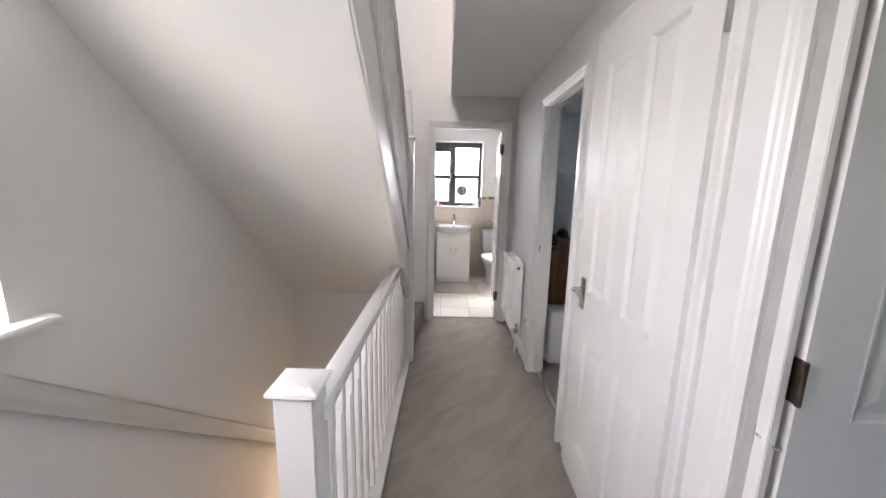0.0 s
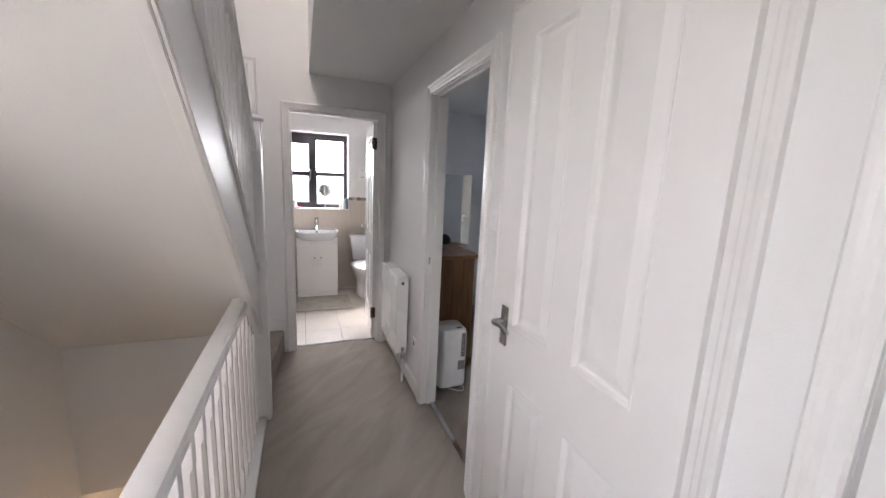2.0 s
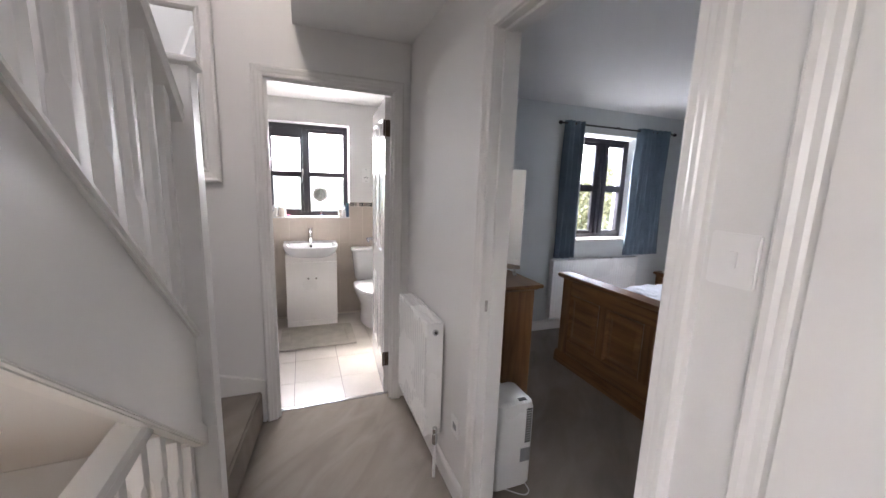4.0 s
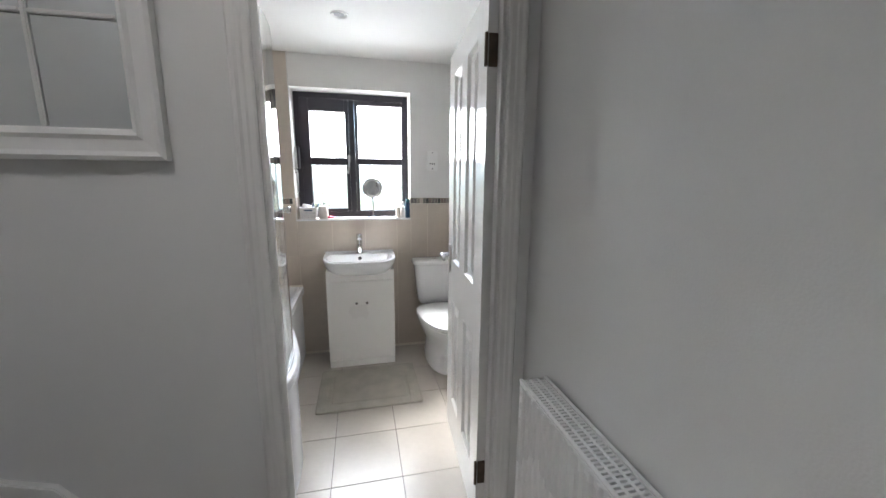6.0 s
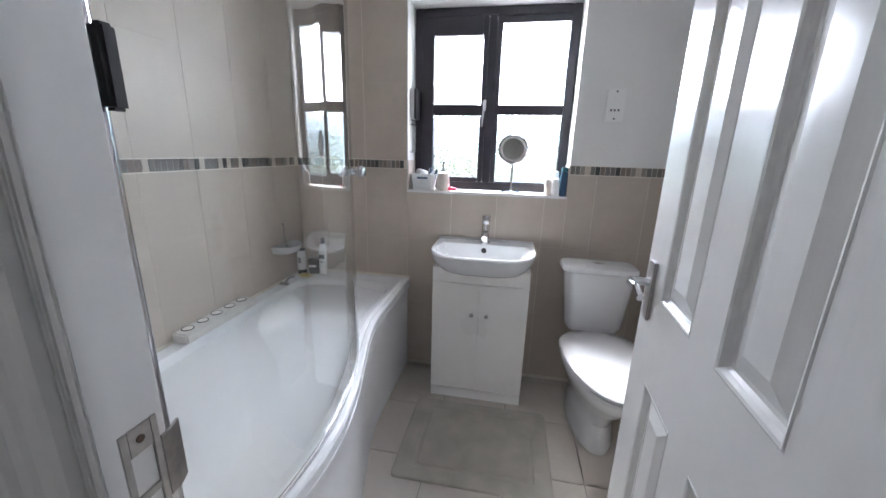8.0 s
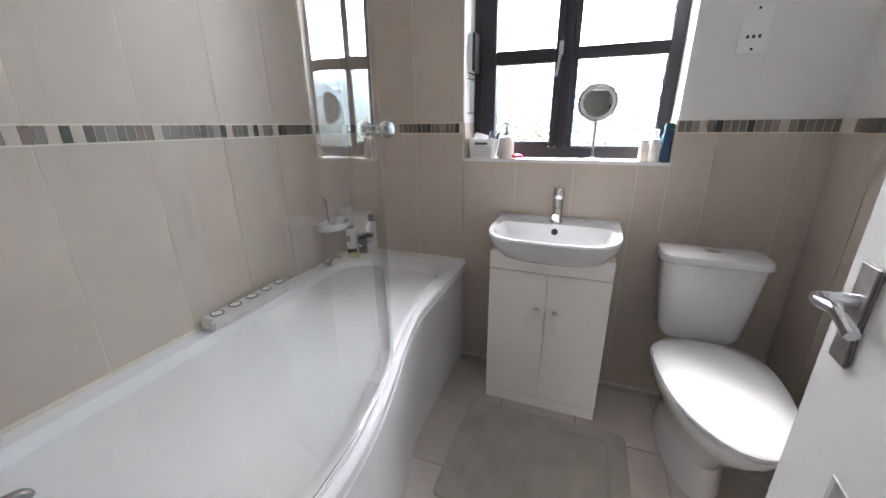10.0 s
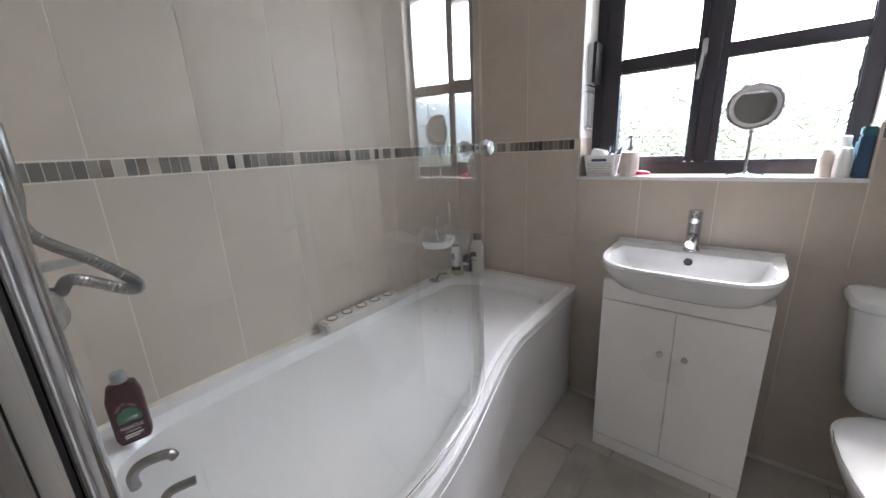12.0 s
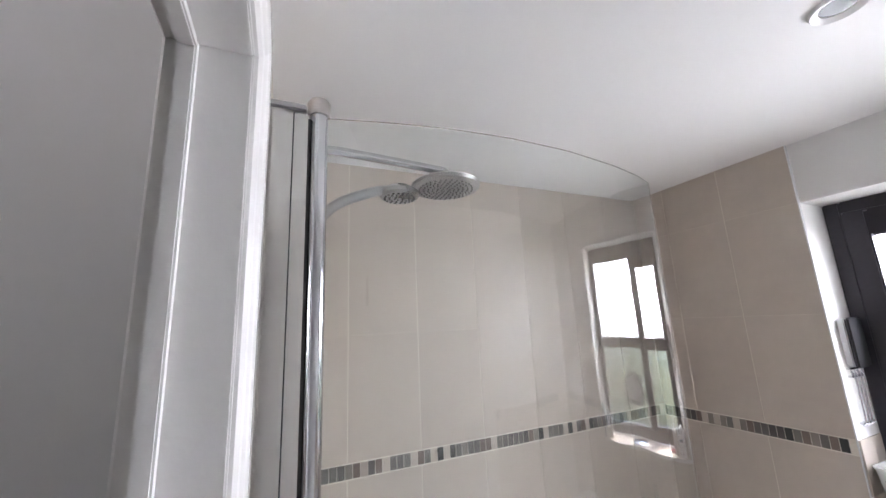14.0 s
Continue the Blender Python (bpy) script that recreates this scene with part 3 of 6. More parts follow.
# plaster soffit below the upper flight
bm = bmesh.new()
SO = 2.925
yb = 2.72
prism(bm, [(yb + 0.0005, stair_line(SO, yb)), (yb, stair_line(SO, yb)), (0.10, stair_line(SO, 0.10)), (0.10, stair_line(SO, 0.10) + 0.03), (yb + 0.01, stair_line(SO, yb) + 0.03), (yb + 0.0105, stair_line(SO, yb))], "x", WL, -0.345)
part("stair_soffit", bm, WALL, kind="structure")
structure("winder_underside", [((WL, 2.694, -0.27), (-0.345, 2.718, 0.578)), ((WL, 2.7185, -0.27), (-0.24, YE, -0.24))], WALL)
# outer string and its capping, wall string, trim along the lower edge
bm = bmesh.new()
S0, S1 = 2.885, 3.27
prism(bm, [(2.69, stair_line(S0, 2.69)), (2.69, stair_line(S1, 2.69)), (0.1, stair_line(S1, 0.1)), (0.1, stair_line(S0, 0.1))], "x", -0.345, -0.312)
part("stair_string", bm, GLOSS, kind="structure", bevel=0.003)
bm = bmesh.new()
prism(bm, [(2.69, stair_line(S1, 2.69)), (2.69, stair_line(S1 + 0.03, 2.69)), (0.1, stair_line(S1 + 0.03, 0.1)), (0.1, stair_line(S1, 0.1))], "x", -0.36, -0.297)
part("stair_string_capping", bm, GLOSS, kind="structure", bevel=0.008)
bm = bmesh.new()
prism(bm, [(2.69, stair_line(S0 - 0.0, 2.69)), (2.69, stair_line(S0 + 0.075, 2.69)), (0.1, stair_line(S0 + 0.075, 0.1)), (0.1, stair_line(S0, 0.1))], "x", -0.311, -0.300)
part("stair_string_trim", bm, GLOSS, kind="structure", bevel=0.003)
bm = bmesh.new()
prism(bm, [(2.72, 0.88), (2.72, 1.06), (0.1, 1.06 + SLOPE * 2.62), (0.1, 0.88 + SLOPE * 2.62)], "x", WL, WL + 0.03)
part("stair_wall_string", bm, GLOSS, kind="structure", bevel=0.003)
bm = bmesh.new()
prism(bm, [(-0.218, 0.0), (-0.218, 0.27), (-0.53, 0.36), (-0.66, 0.40), (-0.76, 0.53), (WL, 0.68), (WL, 0.40), (-0.72, 0.40), (-0.72, 0.20), (-0.24, 0.20), (-0.24, 0.0)], "y", YE - 0.022, YE)
part("stair_winder_skirting", bm, SATIN, kind="structure", bevel=0.003)
bm = bmesh.new()
prism(bm, [(3.3, 0.6), (3.3, 0.78), (2.72, 1.06), (2.72, 0.86)], "x", WL, WL + 0.022)
part("stair_winder_skirting", bm, SATIN, kind="structure", bevel=0.003)
structure("landing_edge_board", [((-0.425, 0.79, -0.27), (-0.41, 2.74, 0.03)), ((-0.41, 0.79, 0.0), (-0.30, 2.68, 0.03))], GLOSS, 0.004)


def newel(name, x0, x1, y0, y1, z0, top, label, cap=0.014):
    t = thing(name, ((x0 + x1) / 2, (y0 + y1) / 2, z0), label, "newel post")
    bx("post", (x0, y0, z0), (x1, y1, top - 0.03), GLOSS, t, bevel=0.004)
    bm = bmesh.new()
    cx, cy, h = (x0 + x1) / 2, (y0 + y1) / 2, (x1 - x0) / 2
    hy = (y1 - y0) / 2
    prof = [(0.0, top - 0.03), (cap, top - 0.022), (cap, top - 0.012), (-0.004, top - 0.002), (-0.03, top + 0.004)]
    loft(bm, [[(cx - h - e, cy - hy - e, z), (cx + h + e, cy - hy - e, z), (cx + h + e, cy + hy + e, z), (cx - h - e, cy + hy + e, z)] for e, z in prof])
    part("cap", bm, GLOSS, t, bevel=0.002)
    return t


newel("newel_post", -0.435, -0.335, 0.69, 0.79, 0.0, 0.98, "square white gloss newel post with a low capped top")
newel("newel_post", -0.362, -0.272, 2.68, 2.77, 0.0, 1.80, "tall white gloss newel post at the foot of the upper stairs")


def chamfered(bm, x, y, z0, z1, lo=0.13, hi=0.11, w=0.0165):
    """A stop-chamfered square baluster."""
    def ring(z, c):
        a, b = w, w - c
        return [(x - a, y - b, z), (x - b, y - a, z), (x + b, y - a, z), (x + a, y - b, z), (x + a, y + b, z), (x + b, y + a, z), (x - b, y + a, z), (x - a, y + b, z)]
    rows = [(z0, 0.001), (z0 + lo, 0.001), (z0 + lo + 0.022, 0.009), (z1 - hi - 0.022, 0.009), (z1 - hi, 0.001), (z1, 0.001)]
    if z1 - z0 < lo + hi + 0.08:
        rows = [(z0, 0.001), (z1, 0.001)]
    loft(bm, [ring(z, c) for z, c in rows])


def rail_profile(s=1.0):
    return [(-0.03, 0), (0.03, 0), (0.034, 0.014), (0.031, 0.026), (0.035, 0.036), (0.030, 0.05), (0.015, 0.056), (-0.015, 0.056), (-0.030, 0.05), (-0.035, 0.036), (-0.031, 0.026), (-0.034, 0.014)]


LB = thing("landing_balustrade", (-0.35, 1.6, 0.0), "white gloss landing balustrade with moulded handrail and chamfered spindles", "balustrade")
bm = bmesh.new()
RX, RZ = -0.358, 0.845
loft(bm, [[(RX + p, y, RZ + q) for p, q in rail_profile()] for y in (0.76, 2.34)])
part("handrail", bm, GLOSS, LB, smooth=True)
y = 0.86
k = 0
while y < 2.66:
    top = min(RZ + 0.004, stair_line(S0, y) + 0.01)
    bm = bmesh.new()
    chamfered(bm, RX, y, 0.03, top)
    part("baluster", bm, GLOSS, LB)
    y += 0.112

SB = thing("stair_balustrade", (-0.33, 1.6, 0.9), "white gloss stair balustrade with sloping handrail and chamfered spindles", "balustrade")
RT = 3.94
bm = bmesh.new()
loft(bm, [[(-0.328 + p, y, stair_line(RT, y) + q * 1.2) for p, q in rail_profile()] for y in (2.70, 0.1)])
part("handrail", bm, GLOSS, SB, smooth=True)
y = 2.60
while y > 0.15:
    bm = bmesh.new()
    chamfered(bm, -0.328, y, stair_line(S1 + 0.02, y), stair_line(RT, y) + 0.01, 0.16, 0.12)
    part("baluster", bm, GLOSS, SB)
    y -= 0.112

HR = thing("wall_handrail", (WL + 0.05, 2.0, 0.0), "grey-white moulded handrail fixed along the stairwell wall", "handrail")
bm = bmesh.new()
dz = -0.87
loft(bm, [[(WL + 0.0325 + p * 0.9, y, 0.765 + dz * (y - 0.86) + q * 1.9) for p, q in rail_profile()] for y in (0.0, 3.6)])
part("rail", bm, RAILP, HR, smooth=True)


# ---- panelled doors ----
def door(name, hinge, turn, width, label, handle=True, height=1.975, mirror=1, hinges=BRONZE, handle_z=0.98, hinge_z=(0.20, 1.02, 1.80), backset=0.055, paint=None):
    """A four-panel door that runs from its hinge along its own x; its thickness is 35 mm in y."""
    d = thing(name, hinge, label, "door", turn=turn)
    th, w, h = 0.035, width, height
    paint = paint or GLOSS
    low, high, top = 0.77, 0.975, h - 0.105
    st, cx = 0.125, w / 2
    rails = ((0, 0.20), (low, high), (top, h))
    bm = bmesh.new()
    box(bm, (0, 0.0125, 0), (w, th - 0.0125, h))
    part("core", bm, paint, d, local=True)
    bm = bmesh.new()
    for y0, y1 in ((0, 0.0126), (th - 0.0126, th)):
        for a, b in ((0, st), (w - st, w)):
            box(bm, (a, y0, 0), (b, y1, h))
        for a, b in rails:
            box(bm, (st, y0, a), (w - st, y1, b))
        for a, b in ((0.20, low), (high, top)):
            box(bm, (cx - 0.05, y0, a), (cx + 0.05, y1, b))
    part("leaf", bm, paint, d, local=True)
    for a, b in ((0.20, low), (high, top)):
        for u0, u1 in ((st, cx - 0.05), (cx + 0.05, w - st)):
            bm = bmesh.new()
            for face, s in ((0.0, 1), (th, -1)):
                steps = [(0.0, 0.0), (0.003, -0.0015), (0.008, 0.0005), (0.013, 0.0075), (0.018, 0.0123), (0.026, 0.0123), (0.056, 0.003)]
                rings = [[(u0 + e, face + s * q, a + e), (u1 - e, face + s * q, a + e), (u1 - e, face + s * q, b - e), (u0 + e, face + s * q, b - e)] for e, q in steps]
                vs = loft(bm, rings, caps=False)
                bm.faces.new(vs[-1])
            part("panel", bm, paint, d, local=True)
    for z in hinge_z:
        bm = bmesh.new()
        box(bm, (-0.0035, 0.002, z), (0.0005, 0.032, z + 0.1))
        cyl(bm, (-0.004, -0.006 if mirror > 0 else th + 0.006, z), (-0.004, -0.006 if mirror > 0 else th + 0.006, z + 0.1), 0.006, seg=10)
        part("hinge", bm, hinges, d, local=True, bevel=0.001)
    if handle:
        for face, s in ((0, -1), (th, 1)):
            hm = CHROME
            bm = bmesh.new()
            hx = w - backset
            box(bm, (hx - 0.021, face, handle_z - 0.075), (hx + 0.021, face + s * 0.008, handle_z + 0.075))
            plate = part("handle_plate", bm, DCHROME, d, local=True, bevel=0.003)
            bm = bmesh.new()
            pts = smooth_path([(hx, face + s * 0.006, handle_z + 0.02), (hx, face + s * 0.045, handle_z + 0.02), (hx - 0.02, face + s * 0.055, handle_z + 0.022), (hx - 0.06, face + s * 0.053, handle_z + 0.026), (hx - 0.1, face + s * 0.05, handle_z + 0.012)], 6)
            tube(bm, pts, [0.011 if i < 8 else 0.0085 for i in range(len(pts))], 10)
            part("handle", bm, hm, d, local=True, smooth=True)
    return d


# bathroom door, open into the bathroom; closet door, closed; room door, open
door("bathroom_door", (0.553, 3.711, 0.008), 86, 0.70, "open white gloss four-panel door with chrome handle, swung into bathroom", mirror=-1, hinge_z=(0.20, 1.74), paint=DOORG)
door("closet_door", (WR + 0.002, 0.848, 0.008), 90, 0.768, "closed white gloss four-panel door with a dull chrome lever handle", mirror=1, hinges=DCHROME, hinge_z=(1.83,), handle_z=0.965, backset=0.078, height=2.055)
door("room_door", (0.722, 0.592, 0.008), 2, 0.762, "open white gloss four-panel door with dark bronze hinges", mirror=1)
bm = bmesh.new()
tube(bm, smooth_path([(0.69, 0.632, 0.93), (0.688, 0.62, 0.932), (0.70, 0.60, 0.92), (0.712, 0.592, 0.92)], 5), 0.004, 8)
hk = thing("door_catch", (0.69, 0.632, 0.92), "small chrome hook catch on the white door lining", "catch")
part("hook", bm, CHROME, hk, smooth=True)
bx("plate", (0.684, 0.630, 0.90), (0.698, 0.635, 0.955), DCHROME, hk)
kp = thing("strike_plate", (-0.15, 3.69, 0.9), "worn chrome lock strike plate let into the white door lining", "strike plate")
bm = bmesh.new()
for a, b in (((-0.1515, 3.668, 0.865), (-0.1480, 3.676, 1.025)), ((-0.1515, 3.700, 0.865), (-0.1480, 3.708, 1.025)), ((-0.1515, 3.676, 0.865), (-0.1480, 3.700, 0.893)), ((-0.1515, 3.676, 0.936), (-0.1480, 3.700, 0.946)), ((-0.1515, 3.676, 0.994), (-0.1480, 3.700, 1.025))):
    box(bm, a, b)
part("plate", bm, DCHROME, kp, bevel=0.0008)
bm = bmesh.new()
prism(bm, [(-0.1505, 3.7081), (-0.1478, 3.7081), (-0.1490, 3.722), (-0.1560, 3.738), (-0.1585, 3.736), (-0.1520, 3.721)], "z", 0.915, 0.995)
part("lip", bm, DCHROME, kp, bevel=0.0008)
for z in (0.879, 1.010):
    bm = bmesh.new()
    cyl(bm, (-0.1481, 3.688, z), (-0.1468, 3.688, z), 0.0042, seg=12)
    part("screw", bm, BRONZE, kp)
bx("socket", (-0.1512, 3.677, 0.894), (-0.1508, 3.699, 0.993), BLACK, kp, bevel=0)
kb = thing("strike_plate", (0.68, 2.565, 1.0), "small dull metal lock strike plate on the bedroom door lining", "strike plate")
bx("plate", (0.670, 2.5635, 0.975), (0.682, 2.5665, 1.02), DCHROME, kb, bevel=0.001)


# ---- radiators ----
def radiator(name, cx, y0, y1, z0, z1, depth, label, face):
    """A double panel radiator that hangs along y; the front faces to smaller x where face is -1."""
    r = thing(name, (cx, (y0 + y1) / 2, z0), label, "radiator")
    f0 = cx - depth / 2
    pitch = 0.0333
    n = int((y1 - y0 - 0.03) / pitch)
    for x, s in ((f0, 1), (f0 + depth, -1)):
        poly = [(x, y0 + 0.004)]
        ys = y0 + ((y1 - y0) - n * pitch) / 2
        for k in range(n):
            poly += [(x, ys + k * pitch + 0.004), (x + s * 0.007, ys + k * pitch + 0.010), (x + s * 0.007, ys + k * pitch + 0.024), (x, ys + k * pitch + 0.030)]
        poly += [(x, y1 - 0.004), (x + s * 0.014, y1 - 0.004), (x + s * 0.014, y0 + 0.004)]
        bm = bmesh.new()
        loft(bm, [[(p, q, z0 + 0.012) for p, q in poly], [(p, q, z1 - 0.02) for p, q in poly]])
        part("panel", bm, RADIATOR, r)
        bx("edge_channel", (x, y0 + 0.002, z0), (x + s * 0.015, y1 - 0.002, z0 + 0.0119), RADIATOR, r)
        bx("edge_channel", (x, y0 + 0.002, z1 - 0.0199), (x + s * 0.015, y1 - 0.002, z1 - 0.006), RADIATOR, r)
    bm = bmesh.new()
    for y, s in ((y0, 1), (y1, -1)):
        box(bm, (f0 + 0.002, y, z0 + 0.01), (f0 + depth - 0.002, y + s * 0.0035, z1 - 0.004))
    box(bm, (f0 - 0.001, y0, z1 - 0.006), (f0 + 0.010, y1, z1))
    box(bm, (f0 + depth - 0.010, y0, z1 - 0.006), (f0 + depth + 0.001, y1, z1))
    part("side_panel", bm, RADIATOR, r, bevel=0.001)
    bm = bmesh.new()
    y = y0 + 0.01
    while y < y1 - 0.012:
        box(bm, (f0 + 0.0105, y, z1 - 0.010), (f0 + depth - 0.0105, y + 0.006, z1 - 0.004))
        y += 0.0125
    for x in (f0 + depth * 0.36, f0 + depth * 0.64):
        box(bm, (x - 0.004, y0 + 0.004, z1 - 0.0098), (x + 0.004, y1 - 0.004, z1 - 0.0035))
    part("grille", bm, RADIATOR, r)
    bm = bmesh.new()
    cyl(bm, (cx, y0 - 0.008, z1 - 0.045), (cx, y0 + 0.001, z1 - 0.045), 0.015)
    part("plug", bm, CHROME, r, smooth=True)
    bm = bmesh.new()
    cyl(bm, (cx, y0 - 0.010, z1 - 0.045), (cx, y0 - 0.0075, z1 - 0.045), 0.008)
    part("air_vent", bm, BLACK, r, smooth=True)
    bm = bmesh.new()
    tube(bm, smooth_path([(cx, y0 + 0.002, z0 + 0.03), (cx, y0 - 0.03, z0 + 0.03), (cx, y0 - 0.036, z0 + 0.02), (cx, y0 - 0.036, 0.0)], 6), 0.0075, 10)
    part("pipe", bm, WHITEP, r, smooth=True)
    bm = bmesh.new()
    lathe(bm, (cx, y0 - 0.036, z0 - 0.02), [(0.012, 0), (0.014, 0.01), (0.014, 0.045), (0.009, 0.06), (0.013, 0.065), (0.013, 0.085), (0.008, 0.09)], 14)
    part("valve", bm, CHROME, r, smooth=True)
    bx("bracket", (f0 + depth, y0 + 0.1, z1 - 0.12), (WR, y0 + 0.14, z1 - 0.06), RADIATOR, r)
    return r


radiator("radiator", 0.603, 2.925, 3.455, 0.205, 0.80, 0.088, "white double-panel radiator with a slotted top grille on the landing wall", -1)

# ---- landing things ----
mr = thing("mirror", (-0.68, YE - 0.02, 1.44), "wall mirror in a white moulded window-style frame with glazing bars", "mirror")
MX0, MX1, MZ0, MZ1 = -0.955, -0.372, 1.433, 2.33
bm = bmesh.new()
prof = [(0, 0), (0, 0.03), (0.01, 0.034), (0.022, 0.026), (0.05, 0.022), (0.06, 0.028), (0.072, 0.02), (0.078, 0.008), (0.078, 0)]
cs = [(MX0, MZ0, 1, 1), (MX1, MZ0, -1, 1), (MX1, MZ1, -1, -1), (MX0, MZ1, 1, -1)]
loft(bm, [[(x + sx * p, YE - q, z + sz * p) for p, q in prof] for x, z, sx, sz in cs], closed=True)
part("frame", bm, GLOSS, mr)
bx("glass", (MX0 + 0.07, YE - 0.009, MZ0 + 0.07), (MX1 - 0.07, YE - 0.004, MZ1 - 0.07), MIRROR, mr, bevel=0)
bx("glazing_bar", (-0.637, YE - 0.017, MZ0 + 0.078), (-0.625, YE - 0.0092, MZ1 - 0.078), GLOSS, mr)
for z in (1.765, 2.035):
    for a, b in ((MX0 + 0.078, -0.6372), (-0.6248, MX1 - 0.078)):
        bx("glazing_bar", (a, YE - 0.017, z - 0.006), (b, YE - 0.0092, z + 0.006), GLOSS, mr)
ls = thing("light_switch", (WR, 1.72, 1.35), "white square light switch with rounded corners between two doors", "light switch")
bx("plate", (WR - 0.009, 1.688, 1.305), (WR, 1.760, 1.391), WHITEP, ls, bevel=0.003)
bx("rocker", (WR - 0.013, 1.716, 1.335), (WR - 0.0085, 1.730, 1.361), WHITEP, ls, bevel=0.001)
sk = thing("wall_socket", (WR, 2.76, 0.35), "white wall socket plate low on the landing wall", "socket")
bx("plate", (WR - 0.009, 2.72, 0.31), (WR, 2.806, 0.396), WHITEP, sk, bevel=0.003)
bx("outlet", (WR - 0.011, 2.745, 0.34), (WR - 0.0085, 2.78, 0.37), GREYP, sk, bevel=0.001)

# ---- bathroom ----
def bath_edge(y):
    """x of the bath's outer rim at y: wide at the shower end, narrow at the far end, an S between."""
    t = min(1, max(0, (y - 4.15) / 0.80))
    s = t * t * (3 - 2 * t)
    x = -0.195 + (-0.345 + 0.195) * s
    u = max(0, (4.15 - y) / 0.35)
    return x - 0.075 * u * u


BZ = 0.568
BATH_Y0 = BY0 + 0.006
bt = thing("shower_bath", (-0.65, 4.62, 0.0), "glossy white acrylic shower bath with curved front panel and raised rim", "bath")
yy = [BATH_Y0 + (5.443 - BATH_Y0) * i / 40 for i in range(41)]
xw = BL + 0.004


def bath_ring(inset, z, n=41):
    """A closed outline set in from the rim."""
    y0, y1 = BATH_Y0 + inset[1], 5.443 - inset[2]
    ys = [y0 + (y1 - y0) * i / (n - 1) for i in range(n)]
    out = []
    for i, y in enumerate(ys):
        e = bath_edge(y) - inset[0]
        c = inset[4] if len(inset) > 4 else 0.0
        if c:
            a = min(1, (y - y0) / (c * 1.6))
            b = min(1, (y1 - y) / c)
            e -= c * (1 - math.sqrt(max(0, 1 - (1 - a) ** 2))) * 1.3
            e -= c * (1 - math.sqrt(max(0, 1 - (1 - b) ** 2)))
        out.append((e, y, z))
    back = []
    for y in reversed(ys):
        x = xw + inset[3]
        c = inset[4] if len(inset) > 4 else 0.0
        if c:
            a = min(1, (y - y0) / (c * 1.6))
            b = min(1, (y1 - y) / c)
            x += c * (1 - math.sqrt(max(0, 1 - (1 - a) ** 2))) * 1.3
            x += c * (1 - math.sqrt(max(0, 1 - (1 - b) ** 2)))
        back.append((x, y, z))
    return out + back


bm = bmesh.new()
rings = [bath_ring((0, 0, 0, 0), BZ - 0.035), bath_ring((0, 0, 0, 0), BZ - 0.006), bath_ring((0.006, 0, 0, 0), BZ), bath_ring((0.022, 0.0, 0.0, 0.0), BZ),
         bath_ring((0.026, 0.002, 0.002, 0.0), BZ - 0.004), bath_ring((0.034, 0.003, 0.003, 0.002), BZ - 0.002), bath_ring((0.04, 0.005, 0.005, 0.004), BZ + 0.004),
         bath_ring((0.052, 0.02, 0.02, 0.02), BZ + 0.003),
         bath_ring((0.066, 0.06, 0.11, 0.055, 0.12), BZ - 0.001), bath_ring((0.074, 0.075, 0.125, 0.066, 0.13), BZ - 0.018),
         bath_ring((0.095, 0.11, 0.15, 0.085, 0.15), BZ - 0.14), bath_ring((0.12, 0.15, 0.2, 0.11, 0.16), BZ - 0.30),
         bath_ring((0.15, 0.19, 0.26, 0.14, 0.17), BZ - 0.375), bath_ring((0.2, 0.26, 0.34, 0.2, 0.17), BZ - 0.395)]
loft(bm, rings)
tub = part("tub", bm, ACRYLIC, bt, smooth=True)
bm = bmesh.new()
outer = [(bath_edge(y) - 0.016, y) for y in yy]
inner = [(bath_edge(y) - 0.034, y) for y in reversed(yy)]
prism(bm, outer + inner, "z", 0.0, BZ - 0.036)
part("front_panel", bm, ACRYLIC, bt, "curved white panel", smooth=True)
bm = bmesh.new()
outer = [(bath_edge(y) + 0.002, y) for y in yy]
inner = [(bath_edge(y) - 0.015, y) for y in reversed(yy)]
prism(bm, outer + inner, "z", BZ - 0.05, BZ - 0.034)
part("rim_lip", bm, ACRYLIC, bt, smooth=True)
for a, b, axis, face, side in ((BATH_Y0 + 0.01, BY1 - 0.008, "y", BL, 1), (BL + 0.001, bath_edge(BY1) - 0.004, "x", BY1, -1)):
    bm = bmesh.new()
    prism(bm, [(face, BZ + 0.001), (face + side * 0.012, BZ + 0.001), (face + side * 0.010, BZ + 0.007), (face + side * 0.004, BZ + 0.013), (face, BZ + 0.014)], axis, a, b)
    part("sealant", bm, GROUT, bt, "cream sealant bead", bevel=0.001)
bm = bmesh.new()
lathe(bm, (-0.62, 4.10, BZ - 0.399), [(0.03, 0), (0.034, 0.004), (0.03, 0.008), (0.012, 0.006), (0.0, 0.006)], 20)
part("waste", bm, CHROME, bt, smooth=True)
bm = bmesh.new()
tube(bm, smooth_path([(-0.61, 3.875, 0.555), (-0.61, 3.875, 0.585), (-0.608, 3.89, 0.60), (-0.60, 3.93, 0.598)], 6), [0.009] * 19, 10)
part("tap_lever", bm, HOSE, bt, smooth=True)
bm = bmesh.new()
tube(bm, smooth_path([(-0.74, 3.85, 0.555), (-0.74, 3.85, 0.585), (-0.735, 3.87, 0.605), (-0.73, 3.915, 0.60), (-0.728, 3.925, 0.585)], 6), 0.011, 10)
part("spout", bm, HOSE, bt, smooth=True)

